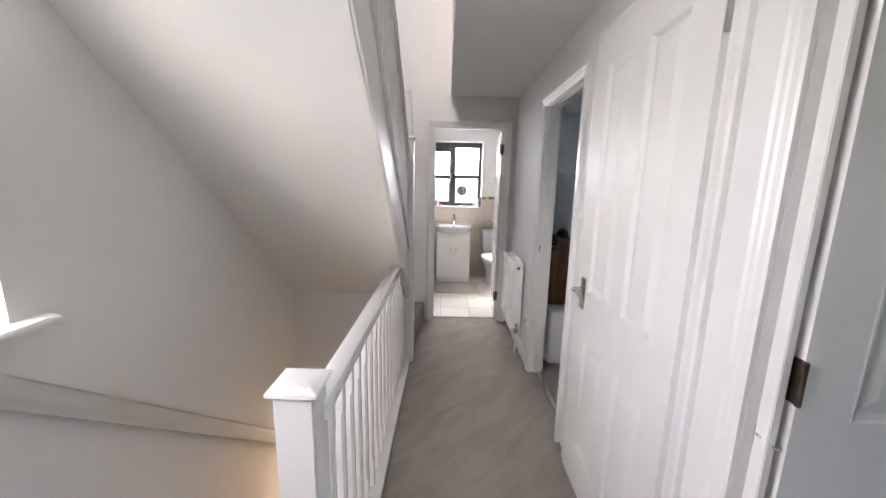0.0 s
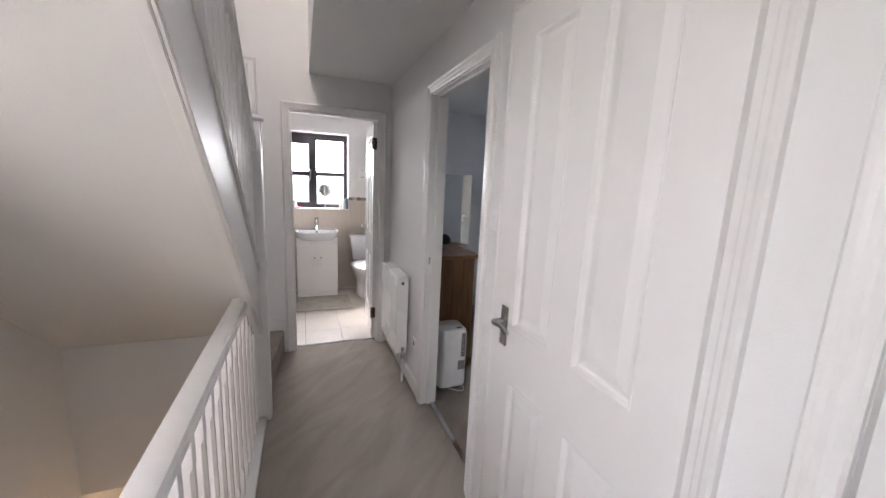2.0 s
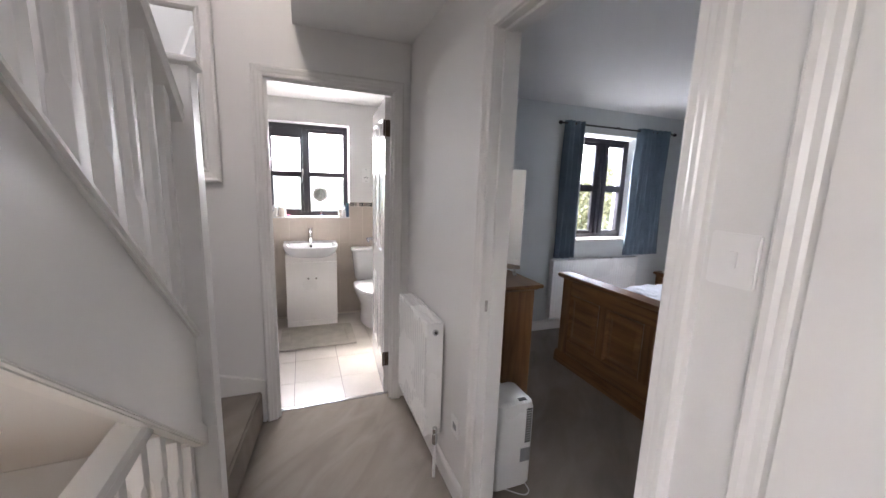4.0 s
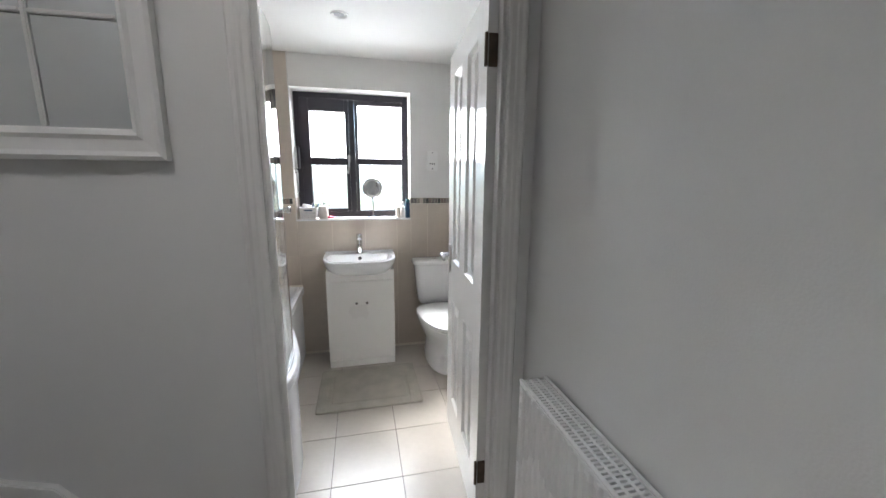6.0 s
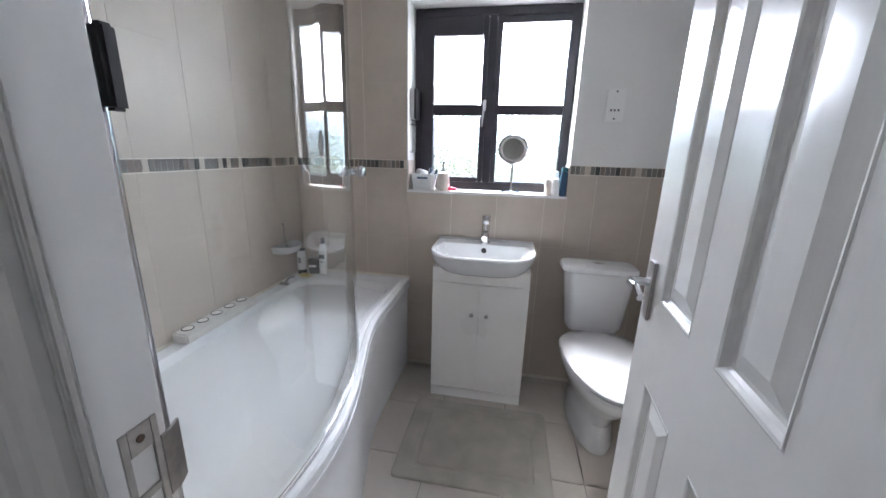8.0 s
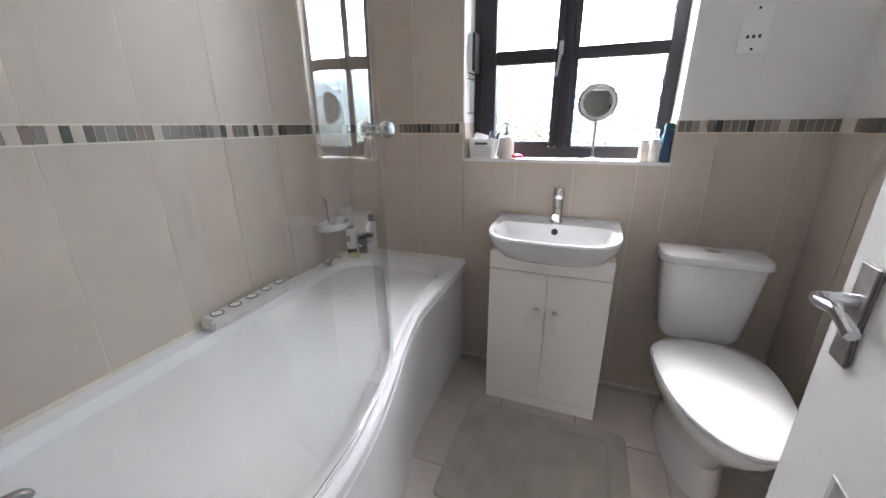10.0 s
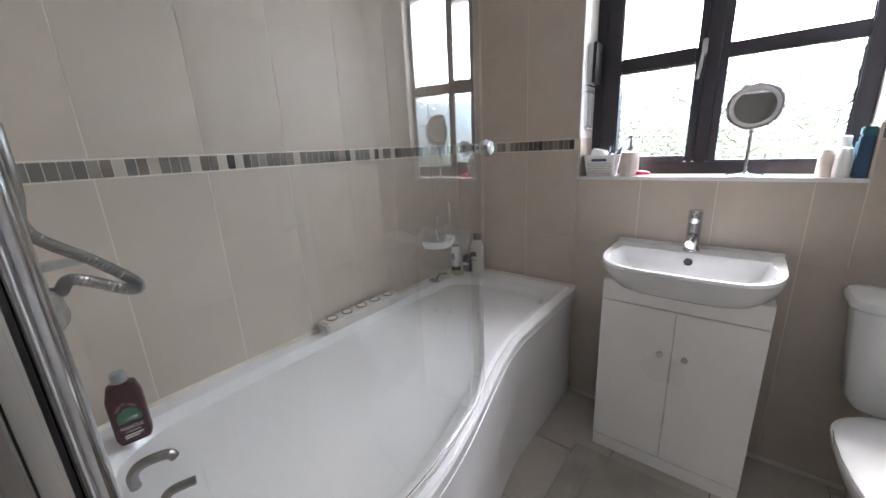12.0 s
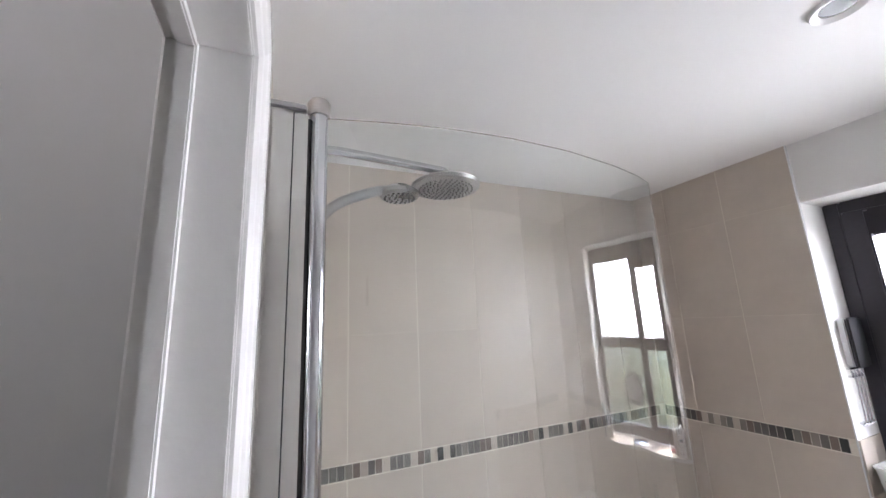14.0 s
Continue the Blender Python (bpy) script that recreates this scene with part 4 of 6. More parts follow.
# shower screen: white wall channel, chrome pivot post, curved pane
sc = thing("shower_screen", (-0.25, 3.83, BZ), "curved clear glass bath screen with chrome post and white channel", "shower screen")
PX, PY, SZ1 = -0.265, 3.798, 2.0
bx("channel", (PX - 0.024, BY0 + 0.0005, BZ + 0.01), (PX + 0.024, 3.7610, SZ1 - 0.012), ALU, sc, bevel=0.002)
# the two black strips stand in for shade in the channel's gaps
bx("seal", (PX - 0.019, 3.7611, BZ + 0.01), (PX + 0.019, 3.7627, SZ1 - 0.014), BLACK, sc, bevel=0)
bx("channel", (PX - 0.021, 3.7628, BZ + 0.01), (PX + 0.021, 3.7815, SZ1 - 0.012), ALU, sc, bevel=0.003)
bx("seal", (PX - 0.008, 3.7816, BZ + 0.01), (PX + 0.008, 3.7860, SZ1 - 0.014), BLACK, sc, bevel=0)
bx("channel_cap", (PX - 0.025, BY0 + 0.0005, SZ1 - 0.0119), (PX + 0.025, 3.7790, SZ1 - 0.001), HEADM, sc, bevel=0.002)
bm = bmesh.new()
cyl(bm, (PX, PY, BZ + 0.012), (PX, PY, SZ1), 0.0135, seg=24)
part("post", bm, CHROME, sc, smooth=True)
bm = bmesh.new()
lathe(bm, (PX, PY, SZ1 - 0.004), [(0.016, 0), (0.0175, 0.004), (0.0175, 0.02), (0.014, 0.026), (0, 0.026)], 24)
part("post_cap", bm, DCHROME, sc, smooth=True)


PANE_LINE = [(3.80, -0.265), (3.90, -0.243), (4.0, -0.228), (4.12, -0.222), (4.25, -0.228), (4.40, -0.252), (4.50, -0.276), (4.60, -0.312)]


def pane_x(y):
    for (a, xa), (b, xb) in zip(PANE_LINE, PANE_LINE[1:]):
        if y <= b:
            t = (y - a) / (b - a)
            return xa + (xb - xa) * t
    return PANE_LINE[-1][1]


ys = [PY + 0.012 + (4.575 - PY - 0.012) * i / 22 for i in range(23)]
poly = [(pane_x(y) + 0.003, y) for y in ys] + [(pane_x(y) - 0.003, y) for y in reversed(ys)]
bm = bmesh.new()
prism(bm, poly, "z", BZ + 0.016, SZ1 - 0.006)
g = part("pane", bm, SCREEN, sc, smooth=True)
g.visible_shadow = False
bm = bmesh.new()
poly = [(pane_x(y) + 0.005, y) for y in ys] + [(pane_x(y) - 0.005, y) for y in reversed(ys)]
prism(bm, poly, "z", BZ + 0.006, BZ + 0.0155)
part("seal", bm, WHITEP, sc, smooth=True)
kx, ky, kz = pane_x(4.53), 4.53, 1.235
for s in (1, -1):
    bm = bmesh.new()
    lathe(bm, (kx + s * 0.004, ky, kz), [(0.010, 0), (0.010, 0.012), (0.017, 0.02), (0.020, 0.032), (0.015, 0.040), (0, 0.041)], 20, axis=(s, 0, 0))
    part("knob", bm, CHROME, sc, smooth=True)

# mixer, riser, rain head, handset, hose
sh = thing("shower_set", (-0.62, 3.85, 1.0), "chrome bar shower with riser, round rain head, hand shower and hose", "shower")
SX, SY = -0.62, 3.80
VZ1 = 1.065
bm = bmesh.new()
cyl(bm, (SX - 0.15, SY, VZ1), (SX + 0.15, SY, VZ1), 0.024, seg=20)
cyl(bm, (SX - 0.07, BY0, VZ1), (SX - 0.07, SY, VZ1), 0.028, seg=20)
cyl(bm, (SX + 0.07, BY0, VZ1), (SX + 0.07, SY, VZ1), 0.028, seg=20)
part("valve_bar", bm, CHROME, sh, smooth=True)
for s in (-1, 1):
    bm = bmesh.new()
    lathe(bm, (SX + s * 0.15, SY, VZ1), [(0.022, 0), (0.028, 0.004), (0.028, 0.045), (0.022, 0.055), (0, 0.056)], 20, axis=(s, 0, 0))
    part("valve_knob", bm, CHROME, sh, smooth=True)
bm = bmesh.new()
tube(bm, [(SX, SY, VZ1 + 0.01)] + smooth_path([(SX, SY, 1.95), (SX, SY + 0.01, 2.085), (SX, SY + 0.04, 2.118), (SX - 0.02, SY + 0.38, 2.112)], 6), 0.012, 12)
part("riser", bm, CHROME, sh, smooth=True)
bm = bmesh.new()
lathe(bm, (SX - 0.02, SY + 0.38, 2.055), [(0.0, 0), (0.088, 0.0), (0.098, 0.004), (0.1, 0.012), (0.094, 0.018), (0.03, 0.026), (0.014, 0.034), (0.012, 0.06), (0, 0.06)], 40)
head = part("rain_head", bm, HEADM, sh, smooth=True)
bm = bmesh.new()
for r, n in ((0.012, 6), (0.025, 12), (0.038, 18), (0.051, 22), (0.064, 28), (0.077, 32)):
    for i in range(n):
        a = 2 * math.pi * i / n
        c = (SX - 0.02 + r * math.cos(a), SY + 0.38 + r * math.sin(a), 2.052)
        cyl(bm, c, (c[0], c[1], 2.056), 0.0022, 0.003, 6)
part("nozzles", bm, BLACK, head, kind="stuff")
bm = bmesh.new()
hx, hy, hz = SX + 0.04, SY + 0.01, 1.965
tube(bm, smooth_path([(hx, hy, hz - 0.06), (hx, hy + 0.06, hz + 0.0), (hx - 0.005, hy + 0.145, hz + 0.04), (hx - 0.01, hy + 0.185, hz + 0.05)], 6), 0.0125, 12)
lathe(bm, (hx - 0.012, hy + 0.215, hz + 0.033), [(0.0, 0), (0.046, 0.0), (0.052, 0.006), (0.05, 0.016), (0.03, 0.03), (0.0, 0.035)], 28)
hs = part("hand_shower", bm, HEADM, sh, smooth=True)
bm = bmesh.new()
for r, n in ((0.012, 6), (0.026, 12), (0.038, 18)):
    for i in range(n):
        a = 2 * math.pi * i / n
        c = (hx - 0.012 + r * math.cos(a), hy + 0.215 + r * math.sin(a), hz + 0.030)
        cyl(bm, c, (c[0], c[1], hz + 0.034), 0.0025, 0.0035, 6)
part("nozzles", bm, BLACK, hs, kind="stuff")
bm = bmesh.new()
box(bm, (SX - 0.055, SY - 0.012, hz - 0.03), (SX + 0.016, SY + 0.045, hz - 0.002))
part("bracket", bm, CHROME, sh, bevel=0.008)
bm = bmesh.new()
hp = smooth_path([(hx, hy, hz - 0.05), (hx + 0.01, hy + 0.005, hz - 0.3), (hx, hy + 0.012, hz - 0.6), (hx, hy + 0.012, 1.22), (SX + 0.02, SY + 0.02, 1.15), (SX + 0.035, SY + 0.08, 1.09), (SX + 0.045, SY + 0.12, 1.045), (SX + 0.05, SY + 0.11, 1.035), (SX + 0.04, SY + 0.05, 1.07), (SX + 0.02, SY + 0.03, 1.05), (SX, SY, VZ1 - 0.01)], 24)
tube(bm, hp, [0.0085 + 0.0013 * (i % 2) for i in range(len(hp))], 10)
part("hose", bm, HOSE, sh, smooth=True)
bm = bmesh.new()
box(bm, (SX - 0.02, SY + 0.0, 1.085), (SX + 0.02, SY + 0.07, 1.095))
part("clip", bm, CHROME, sh, bevel=0.002)

# vanity unit
vu = thing("vanity_unit", (0.09, 5.31, 0.0), "white two-door vanity unit with a plinth and a bow-fronted ceramic basin", "vanity unit")
VX0, VX1, VY, VZ = -0.15, 0.335, 5.188, 0.742
bx("carcass", (VX0, VY, 0.055), (VX1, 5.443, VZ), PANELW, vu, bevel=0.001)
bx("plinth", (VX0 + 0.001, VY - 0.018, 0.0), (VX1 - 0.001, VY, 0.0545), PANELW, vu, bevel=0.001)
bx("fascia", (VX0, VY - 0.018, 0.6645), (VX1, VY, VZ), PANELW, vu, bevel=0.001)
mid = (VX0 + VX1) / 2
for a, b, kx_ in ((VX0, mid - 0.0015, mid - 0.035), (mid + 0.0015, VX1, mid + 0.04)):
    dv = bx("cabinet_door", (a, VY - 0.018, 0.058), (b, VY, 0.661), PANELW, vu, bevel=0.001)
    bm = bmesh.new()
    lathe(bm, (kx_, VY - 0.018, 0.50), [(0.006, 0), (0.006, 0.008), (0.010, 0.012), (0.0105, 0.018), (0.008, 0.021), (0, 0.021)], 16, axis=(0, -1, 0))
    part("knob", bm, CHROME, dv, smooth=True)
bm = bmesh.new()
mx = mid


def basin_ring(s, z, depth, w=0.262, back=5.443, r=0.05):
    """Straight back and sides, a bowed front."""
    pts = []
    hw, y1 = w * s, back
    n = 28
    for i in range(n + 1):
        a = math.pi + math.pi * i / n
        c, sn = math.cos(a), math.sin(a)
        ex = math.copysign(abs(c) ** 0.45, c)
        pts.append((mx + hw * ex, (back - depth * 0.42) - depth * 0.58 * abs(sn) ** 0.8, z))
    pts += [(mx + hw, y1, z), (mx, y1, z), (mx - hw, y1, z)]
    return pts


T = 0.832


def inner_ring(s, z, y0, y1):
    pts = []
    n = 28
    for i in range(n + 1):
        a = math.pi + math.pi * i / n
        c, sn = math.cos(a), math.sin(a)
        ex = math.copysign(abs(c) ** 0.5, c)
        pts.append((mx + s * ex, (y1 - (y1 - y0) * 0.35) - (y1 - y0) * 0.65 * abs(sn) ** 0.8, z))
    pts += [(mx + s * 0.93, y1, z), (mx, y1 + 0.004, z), (mx - s * 0.93, y1, z)]
    return pts


loft(bm, [basin_ring(0.72, 0.700, 0.262), basin_ring(0.86, 0.722, 0.30), basin_ring(0.95, 0.765, 0.355), basin_ring(0.99, 0.80, 0.39), basin_ring(1.0, T - 0.008, 0.40), basin_ring(0.99, T, 0.395),
          inner_ring(0.238, T, 5.062, 5.335), inner_ring(0.232, T - 0.006, 5.07, 5.328), inner_ring(0.215, T - 0.05, 5.10, 5.315), inner_ring(0.16, T - 0.10, 5.16, 5.29), inner_ring(0.03, T - 0.112, 5.215, 5.25)])
part("basin", bm, CERAMIC, vu, smooth=True)
bx("upstand", (mx - 0.262, 5.425, T - 0.004), (mx + 0.262, 5.443, T + 0.010), CERAMIC, vu, bevel=0.004)
bm = bmesh.new()
lathe(bm, (mx, 5.324, T - 0.03), [(0.014, 0), (0.014, 0.003), (0.010, 0.003), (0, 0.001)], 18, axis=(0, -1, 0.25))
part("overflow", bm, BLACK, vu, smooth=True)
tp = thing("basin_tap", (mx, 5.375, T), "chrome single-lever mixer tap on the basin", "tap")
bm = bmesh.new()
lathe(bm, (mx, 5.375, T), [(0.026, 0), (0.026, 0.006), (0.0215, 0.010), (0.0215, 0.10), (0.0205, 0.104), (0.0205, 0.108), (0.0225, 0.112), (0.0225, 0.148), (0.02, 0.152), (0, 0.152)], 24)
part("body", bm, CHROME, tp, smooth=True)
bm = bmesh.new()
cyl(bm, (mx, 5.37, T + 0.062), (mx, 5.262, T + 0.05), 0.0135, 0.0125, 18)
part("spout", bm, CHROME, tp, smooth=True)
bm = bmesh.new()
cyl(bm, (mx, 5.36, T + 0.134), (mx, 5.295, T + 0.150), 0.006, 0.0045, 12)
part("lever", bm, CHROME, tp, smooth=True)

# toilet
wc = thing("toilet", (0.68, 5.1, 0.0), "white close-coupled ceramic toilet with closed lid and push button", "toilet")
CXT = 0.68


def rrect(cx, cy, hx_, hy_, r, z, n=5):
    pts = []
    for sx, sy, a0 in ((1, 1, 0), (-1, 1, 90), (-1, -1, 180), (1, -1, 270)):
        for k in range(n + 1):
            a = radians(a0 + 90 * k / n)
            pts.append((cx + sx * (hx_ - r) + r * math.cos(a), cy + sy * (hy_ - r) + r * math.sin(a), z))
    return pts


bm = bmesh.new()
loft(bm, [rrect(CXT, 5.355, 0.125, 0.075, 0.04, 0.42), rrect(CXT, 5.352, 0.142, 0.082, 0.045, 0.45), rrect(CXT, 5.350, 0.17, 0.09, 0.045, 0.736)])
part("cistern", bm, CERAMIC, wc, smooth=True)
bm = bmesh.new()
loft(bm, [rrect(CXT, 5.348, 0.176, 0.094, 0.045, 0.737), rrect(CXT, 5.346, 0.182, 0.098, 0.05, 0.743), rrect(CXT, 5.346, 0.182, 0.098, 0.05, 0.759), rrect(CXT, 5.346, 0.176, 0.093, 0.047, 0.768), rrect(CXT, 5.346, 0.15, 0.07, 0.035, 0.774), rrect(CXT, 5.346, 0.09, 0.03, 0.02, 0.776)])
part("cistern_lid", bm, CERAMIC, wc, smooth=True)
bm = bmesh.new()
lathe(bm, (CXT, 5.345, 0.774), [(0.022, 0), (0.024, 0.004), (0.018, 0.007), (0, 0.007)], 20, sx=1.2)
part("push_button", bm, DCHROME, wc, smooth=True)


def egg(hw, y0, y1, z, n=32):
    """y0 the rounded front, y1 the squarer back."""
    pts = []
    cy = y1 - 0.17
    for i in range(n):
        a = 2 * math.pi * i / n
        c, s = math.cos(a), math.sin(a)
        if s < 0:
            pts.append((CXT + hw * c, cy + (cy - y0) * s, z))
        else:
            pts.append((CXT + hw * math.copysign(abs(c) ** 0.65, c), cy + (y1 - cy) * abs(s) ** 0.75, z))
    return pts


bm = bmesh.new()
loft(bm, [egg(0.105, 4.90, 5.35, 0.0), egg(0.108, 4.895, 5.35, 0.03), egg(0.10, 4.92, 5.34, 0.13), egg(0.115, 4.86, 5.33, 0.22), egg(0.16, 4.75, 5.31, 0.32), egg(0.178, 4.70, 5.30, 0.375), egg(0.18, 4.695, 5.30, 0.392), egg(0.17, 4.71, 5.29, 0.398)])
part("pan", bm, CERAMIC, wc, smooth=True)
bm = bmesh.new()
loft(bm, [egg(0.176, 4.693, 5.235, 0.399), egg(0.184, 4.684, 5.24, 0.404), egg(0.184, 4.684, 5.24, 0.414), egg(0.18, 4.69, 5.237, 0.417)])
part("seat", bm, LIDW, wc, smooth=True)
bm = bmesh.new()
loft(bm, [egg(0.18, 4.69, 5.237, 0.4185), egg(0.187, 4.682, 5.242, 0.423), egg(0.187, 4.682, 5.242, 0.432), egg(0.175, 4.697, 5.235, 0.441), egg(0.12, 4.77, 5.20, 0.446), egg(0.03, 4.95, 5.12, 0.447)])
part("lid", bm, LIDW, wc, smooth=True)
for s in (-1, 1):
    bm = bmesh.new()
    cyl(bm, (CXT + s * 0.075 - 0.02, 5.236, 0.43), (CXT + s * 0.075 + 0.02, 5.236, 0.43), 0.012)
    part("hinge", bm, CHROME, wc, smooth=True)

# bath mat
rg = thing("bath_mat", (0.13, 4.86, 0.0), "greyish-beige rectangular pile bath mat on the tiled floor", "bath mat")
bm = bmesh.new()
rw, rh = 0.33, 0.255
loft(bm, [rrect(0.13, 4.86, rw, rh, 0.02, 0.0), rrect(0.13, 4.86, rw, rh, 0.02, 0.008), rrect(0.13, 4.86, rw - 0.004, rh - 0.004, 0.02, 0.013), rrect(0.13, 4.86, rw - 0.07, rh - 0.055, 0.02, 0.013), rrect(0.13, 4.86, rw - 0.078, rh - 0.063, 0.02, 0.009), rrect(0.13, 4.86, rw - 0.09, rh - 0.075, 0.02, 0.009), rrect(0.13, 4.86, rw - 0.098, rh - 0.083, 0.02, 0.013)])
part("mat", bm, RUG, rg)

# downlight, shaver socket
dl = thing("downlight", (0.03, 4.76, CE - 0.02), "white round recessed downlight in the bathroom ceiling", "ceiling light")
bm = bmesh.new()
lathe(bm, (0.03, 4.76, CE - 0.012), [(0.030, 0), (0.030, -0.002), (0.044, -0.008), (0.046, -0.004), (0.046, 0)], 28)
part("bezel", bm, WHITEP, dl, smooth=True)
bm = bmesh.new()
lathe(bm, (0.03, 4.76, CE - 0.0125), [(0.0, -0.001), (0.028, -0.001), (0.028, 0)], 20)
part("lamp", bm, GREYP, dl, smooth=True)
ss = thing("shaver_socket", (0.689, BY1, 1.55), "white shaver socket plate on the white bathroom wall", "socket")
bx("plate", (0.636, BY1 - 0.012, 1.468), (0.720, BY1 + 0.007, 1.618), WHITEP, ss, bevel=0.003)
bx("screw", (0.674, BY1 - 0.014, 1.601), (0.682, BY1 - 0.0115, 1.609), BLACK, ss, bevel=0.001)
bx("screw", (0.674, BY1 - 0.014, 1.477), (0.682, BY1 - 0.0115, 1.485), BLACK, ss, bevel=0.001)
for i in range(3):
    bx("slot", (0.656 + 0.017 * i, BY1 - 0.0135, 1.515), (0.664 + 0.017 * i, BY1 - 0.0115, 1.525), BLACK, ss, bevel=0)

# ---- bedroom ----
FX = 2.06                                   # outer face of the bed's foot
bed = thing("bed", (3.1, 2.95, 0.0), "oak panelled bed with white bedding, partly made", "bed")
BY_0, BY_1 = 2.12, 3.775


def frame_panels(name, xa, xb, y0, y1, z0, z1, cols, material, post=0.09, mid=0.075, top=0.11, bottom=0.11, field=True):
    """A panelled board across the bed, in the plane of x."""
    h = tagged(new(name), kind="")
    h.parent = bed
    h.location = (xa - bed.location.x, 0, 0)
    ys_ = [y0 + post]
    w = (y1 - y0 - 2 * post - (cols - 1) * mid) / cols
    for a, b in ((y0, y0 + post), (y1 - post, y1)):
        bx("post", (xa - 0.012, a, 0.0), (xb + 0.012, b, z1), OAKZ, h, bevel=0.004)
    bx("rail", (xa, y0 + post, z1 - top), (xb, y1 - post, z1), material, h, bevel=0.003)
    bx("rail", (xa, y0 + post, z0), (xb, y1 - post, z0 + bottom), material, h, bevel=0.003)
    for k in range(cols):
        a = y0 + post + k * (w + mid)
        if k:
            bx("stile", (xa, a - mid, z0 + bottom), (xb, a, z1 - top), OAKZ, h, bevel=0.003)
        bm = bmesh.new()
        b = a + w
        zz0, zz1 = z0 + bottom, z1 - top
        rings = [[(xa + q, a + e, zz0 + e), (xa + q, b - e, zz0 + e), (xa + q, b - e, zz1 - e), (xa + q, a + e, zz1 - e)] for e, q in ((0, 0.002), (0.008, 0.008), (0.016, 0.016), (0.03, 0.016), (0.06, 0.006))]
        vs = loft(bm, rings, caps=False)
        bm.faces.new(vs[-1])
        part("panel", bm, material, h)
    return h


foot = frame_panels("footboard", FX, FX + 0.035, BY_0, BY_1, 0.10, 0.735, 4, OAK, top=0.12, bottom=0.12)
bm = bmesh.new()
prism(bm, [(FX - 0.03, 0.735), (FX - 0.045, 0.748), (FX - 0.05, 0.762), (FX - 0.045, 0.775), (FX + 0.08, 0.775), (FX + 0.085, 0.762), (FX + 0.08, 0.748), (FX + 0.065, 0.735)], "y", BY_0 - 0.03, BY_1 + 0.03)
part("cap_rail", bm, OAK, foot, bevel=0.002)
bm = bmesh.new()
prism(bm, [(FX - 0.03, 0.0), (FX - 0.03, 0.07), (FX - 0.012, 0.10), (FX + 0.045, 0.10), (FX + 0.045, 0.0)], "y", BY_0 - 0.02, BY_1 + 0.02)
part("plinth", bm, OAK, foot, bevel=0.002)
hb = frame_panels("headboard", 4.13, 4.165, BY_0, BY_1, 0.35, 1.03, 4, OAKL, top=0.10)
bm = bmesh.new()
prism(bm, [(4.10, 1.03), (4.085, 1.05), (4.085, 1.075), (4.21, 1.075), (4.21, 1.03)], "y", BY_0 - 0.03, BY_1 + 0.03)
part("cap_rail", bm, OAKL, hb, bevel=0.003)
for a in (BY_0 + 0.02, BY_1 - 0.05):
    bx("side_rail", (FX + 0.036, a, 0.22), (4.13, a + 0.03, 0.42), OAK, bed)
bx("mattress", (FX + 0.05, BY_0 + 0.06, 0.40), (4.12, BY_1 - 0.06, 0.575), LINEN, bed, bevel=0.04)
rr = random.Random(11)
dv = thing("duvet", (3.0, 2.95, 0.6), "rumpled white patterned duvet spread over the bed", "duvet")
bm = bmesh.new()
nx_, ny_ = 110, 100
grid = []
for i in range(nx_ + 1):
    row = []
    for j in range(ny_ + 1):
        x = 2.11 + 1.75 * i / nx_
        yv = 2.10 + 1.70 * j / ny_
        edge = min(j, ny_ - j) / 9
        end = min(1.0, (nx_ - i) / 4 + 0.3)
        n1 = noise.noise(Vector((x * 4, yv * 4, 0)))
        n2 = noise.noise(Vector((x * 11, yv * 11 + x * 5, 3)))
        n3 = noise.noise(Vector((x * 26 + n2 * 2, yv * 17, 7)))
        z = 0.622 + 0.02 * n1 + 0.014 * n2 + 0.010 * (1 - 2 * abs(n3))
        if edge < 1:
            z -= (1 - edge) ** 1.5 * 0.28
        row.append(bm.verts.new((x, yv, z * end + 0.6 * (1 - end))))
    grid.append(row)
for i in range(nx_):
    for j in range(ny_):
        bm.faces.new((grid[i][j], grid[i + 1][j], grid[i + 1][j + 1], grid[i][j + 1]))
dd = part("cover", bm, LINEN, dv, smooth=True)
sol = dd.modifiers.new("thick", "SOLIDIFY")
sol.thickness = 0.012


def pillow(name, at, size, turn, tilt, material, label, cat):
    t = thing(name, at, label, cat)
    bm = bmesh.new()
    n = 18
    sx, sy, sz = size
    top, bot = [], []
    for i in range(n + 1):
        for sgn, lst in ((1, top), (-1, bot)):
            row = []
            for j in range(n + 1):
                u, v = 2 * i / n - 1, 2 * j / n - 1
                k = (max(0, 1 - u ** 4) * max(0, 1 - v ** 4)) ** 0.45
                pin = 1 - 0.07 * (1 - abs(u * v)) * (u * u + v * v) / 2
                w = 0.006 * noise.noise(Vector((u * 3 + at[0], v * 3, sgn)))
                row.append(Vector((u * sx * pin, v * sy * pin, sgn * (sz * k + 0.003) + w * k)))
            lst.append(row)
    for lst in (top, bot):
        vs = [[bm.verts.new(p) for p in row] for row in lst]
        for i in range(n):
            for j in range(n):
                bm.faces.new((vs[i][j], vs[i + 1][j], vs[i + 1][j + 1], vs[i][j + 1]))
    bmesh.ops.remove_doubles(bm, verts=bm.verts, dist=0.0065)
    bm.transform(Euler((0, radians(tilt), 0)).to_matrix().to_4x4())
    o = part("cover", bm, material, t, local=True, smooth=True)
    t.rotation_euler = (0, 0, radians(turn))
    return t


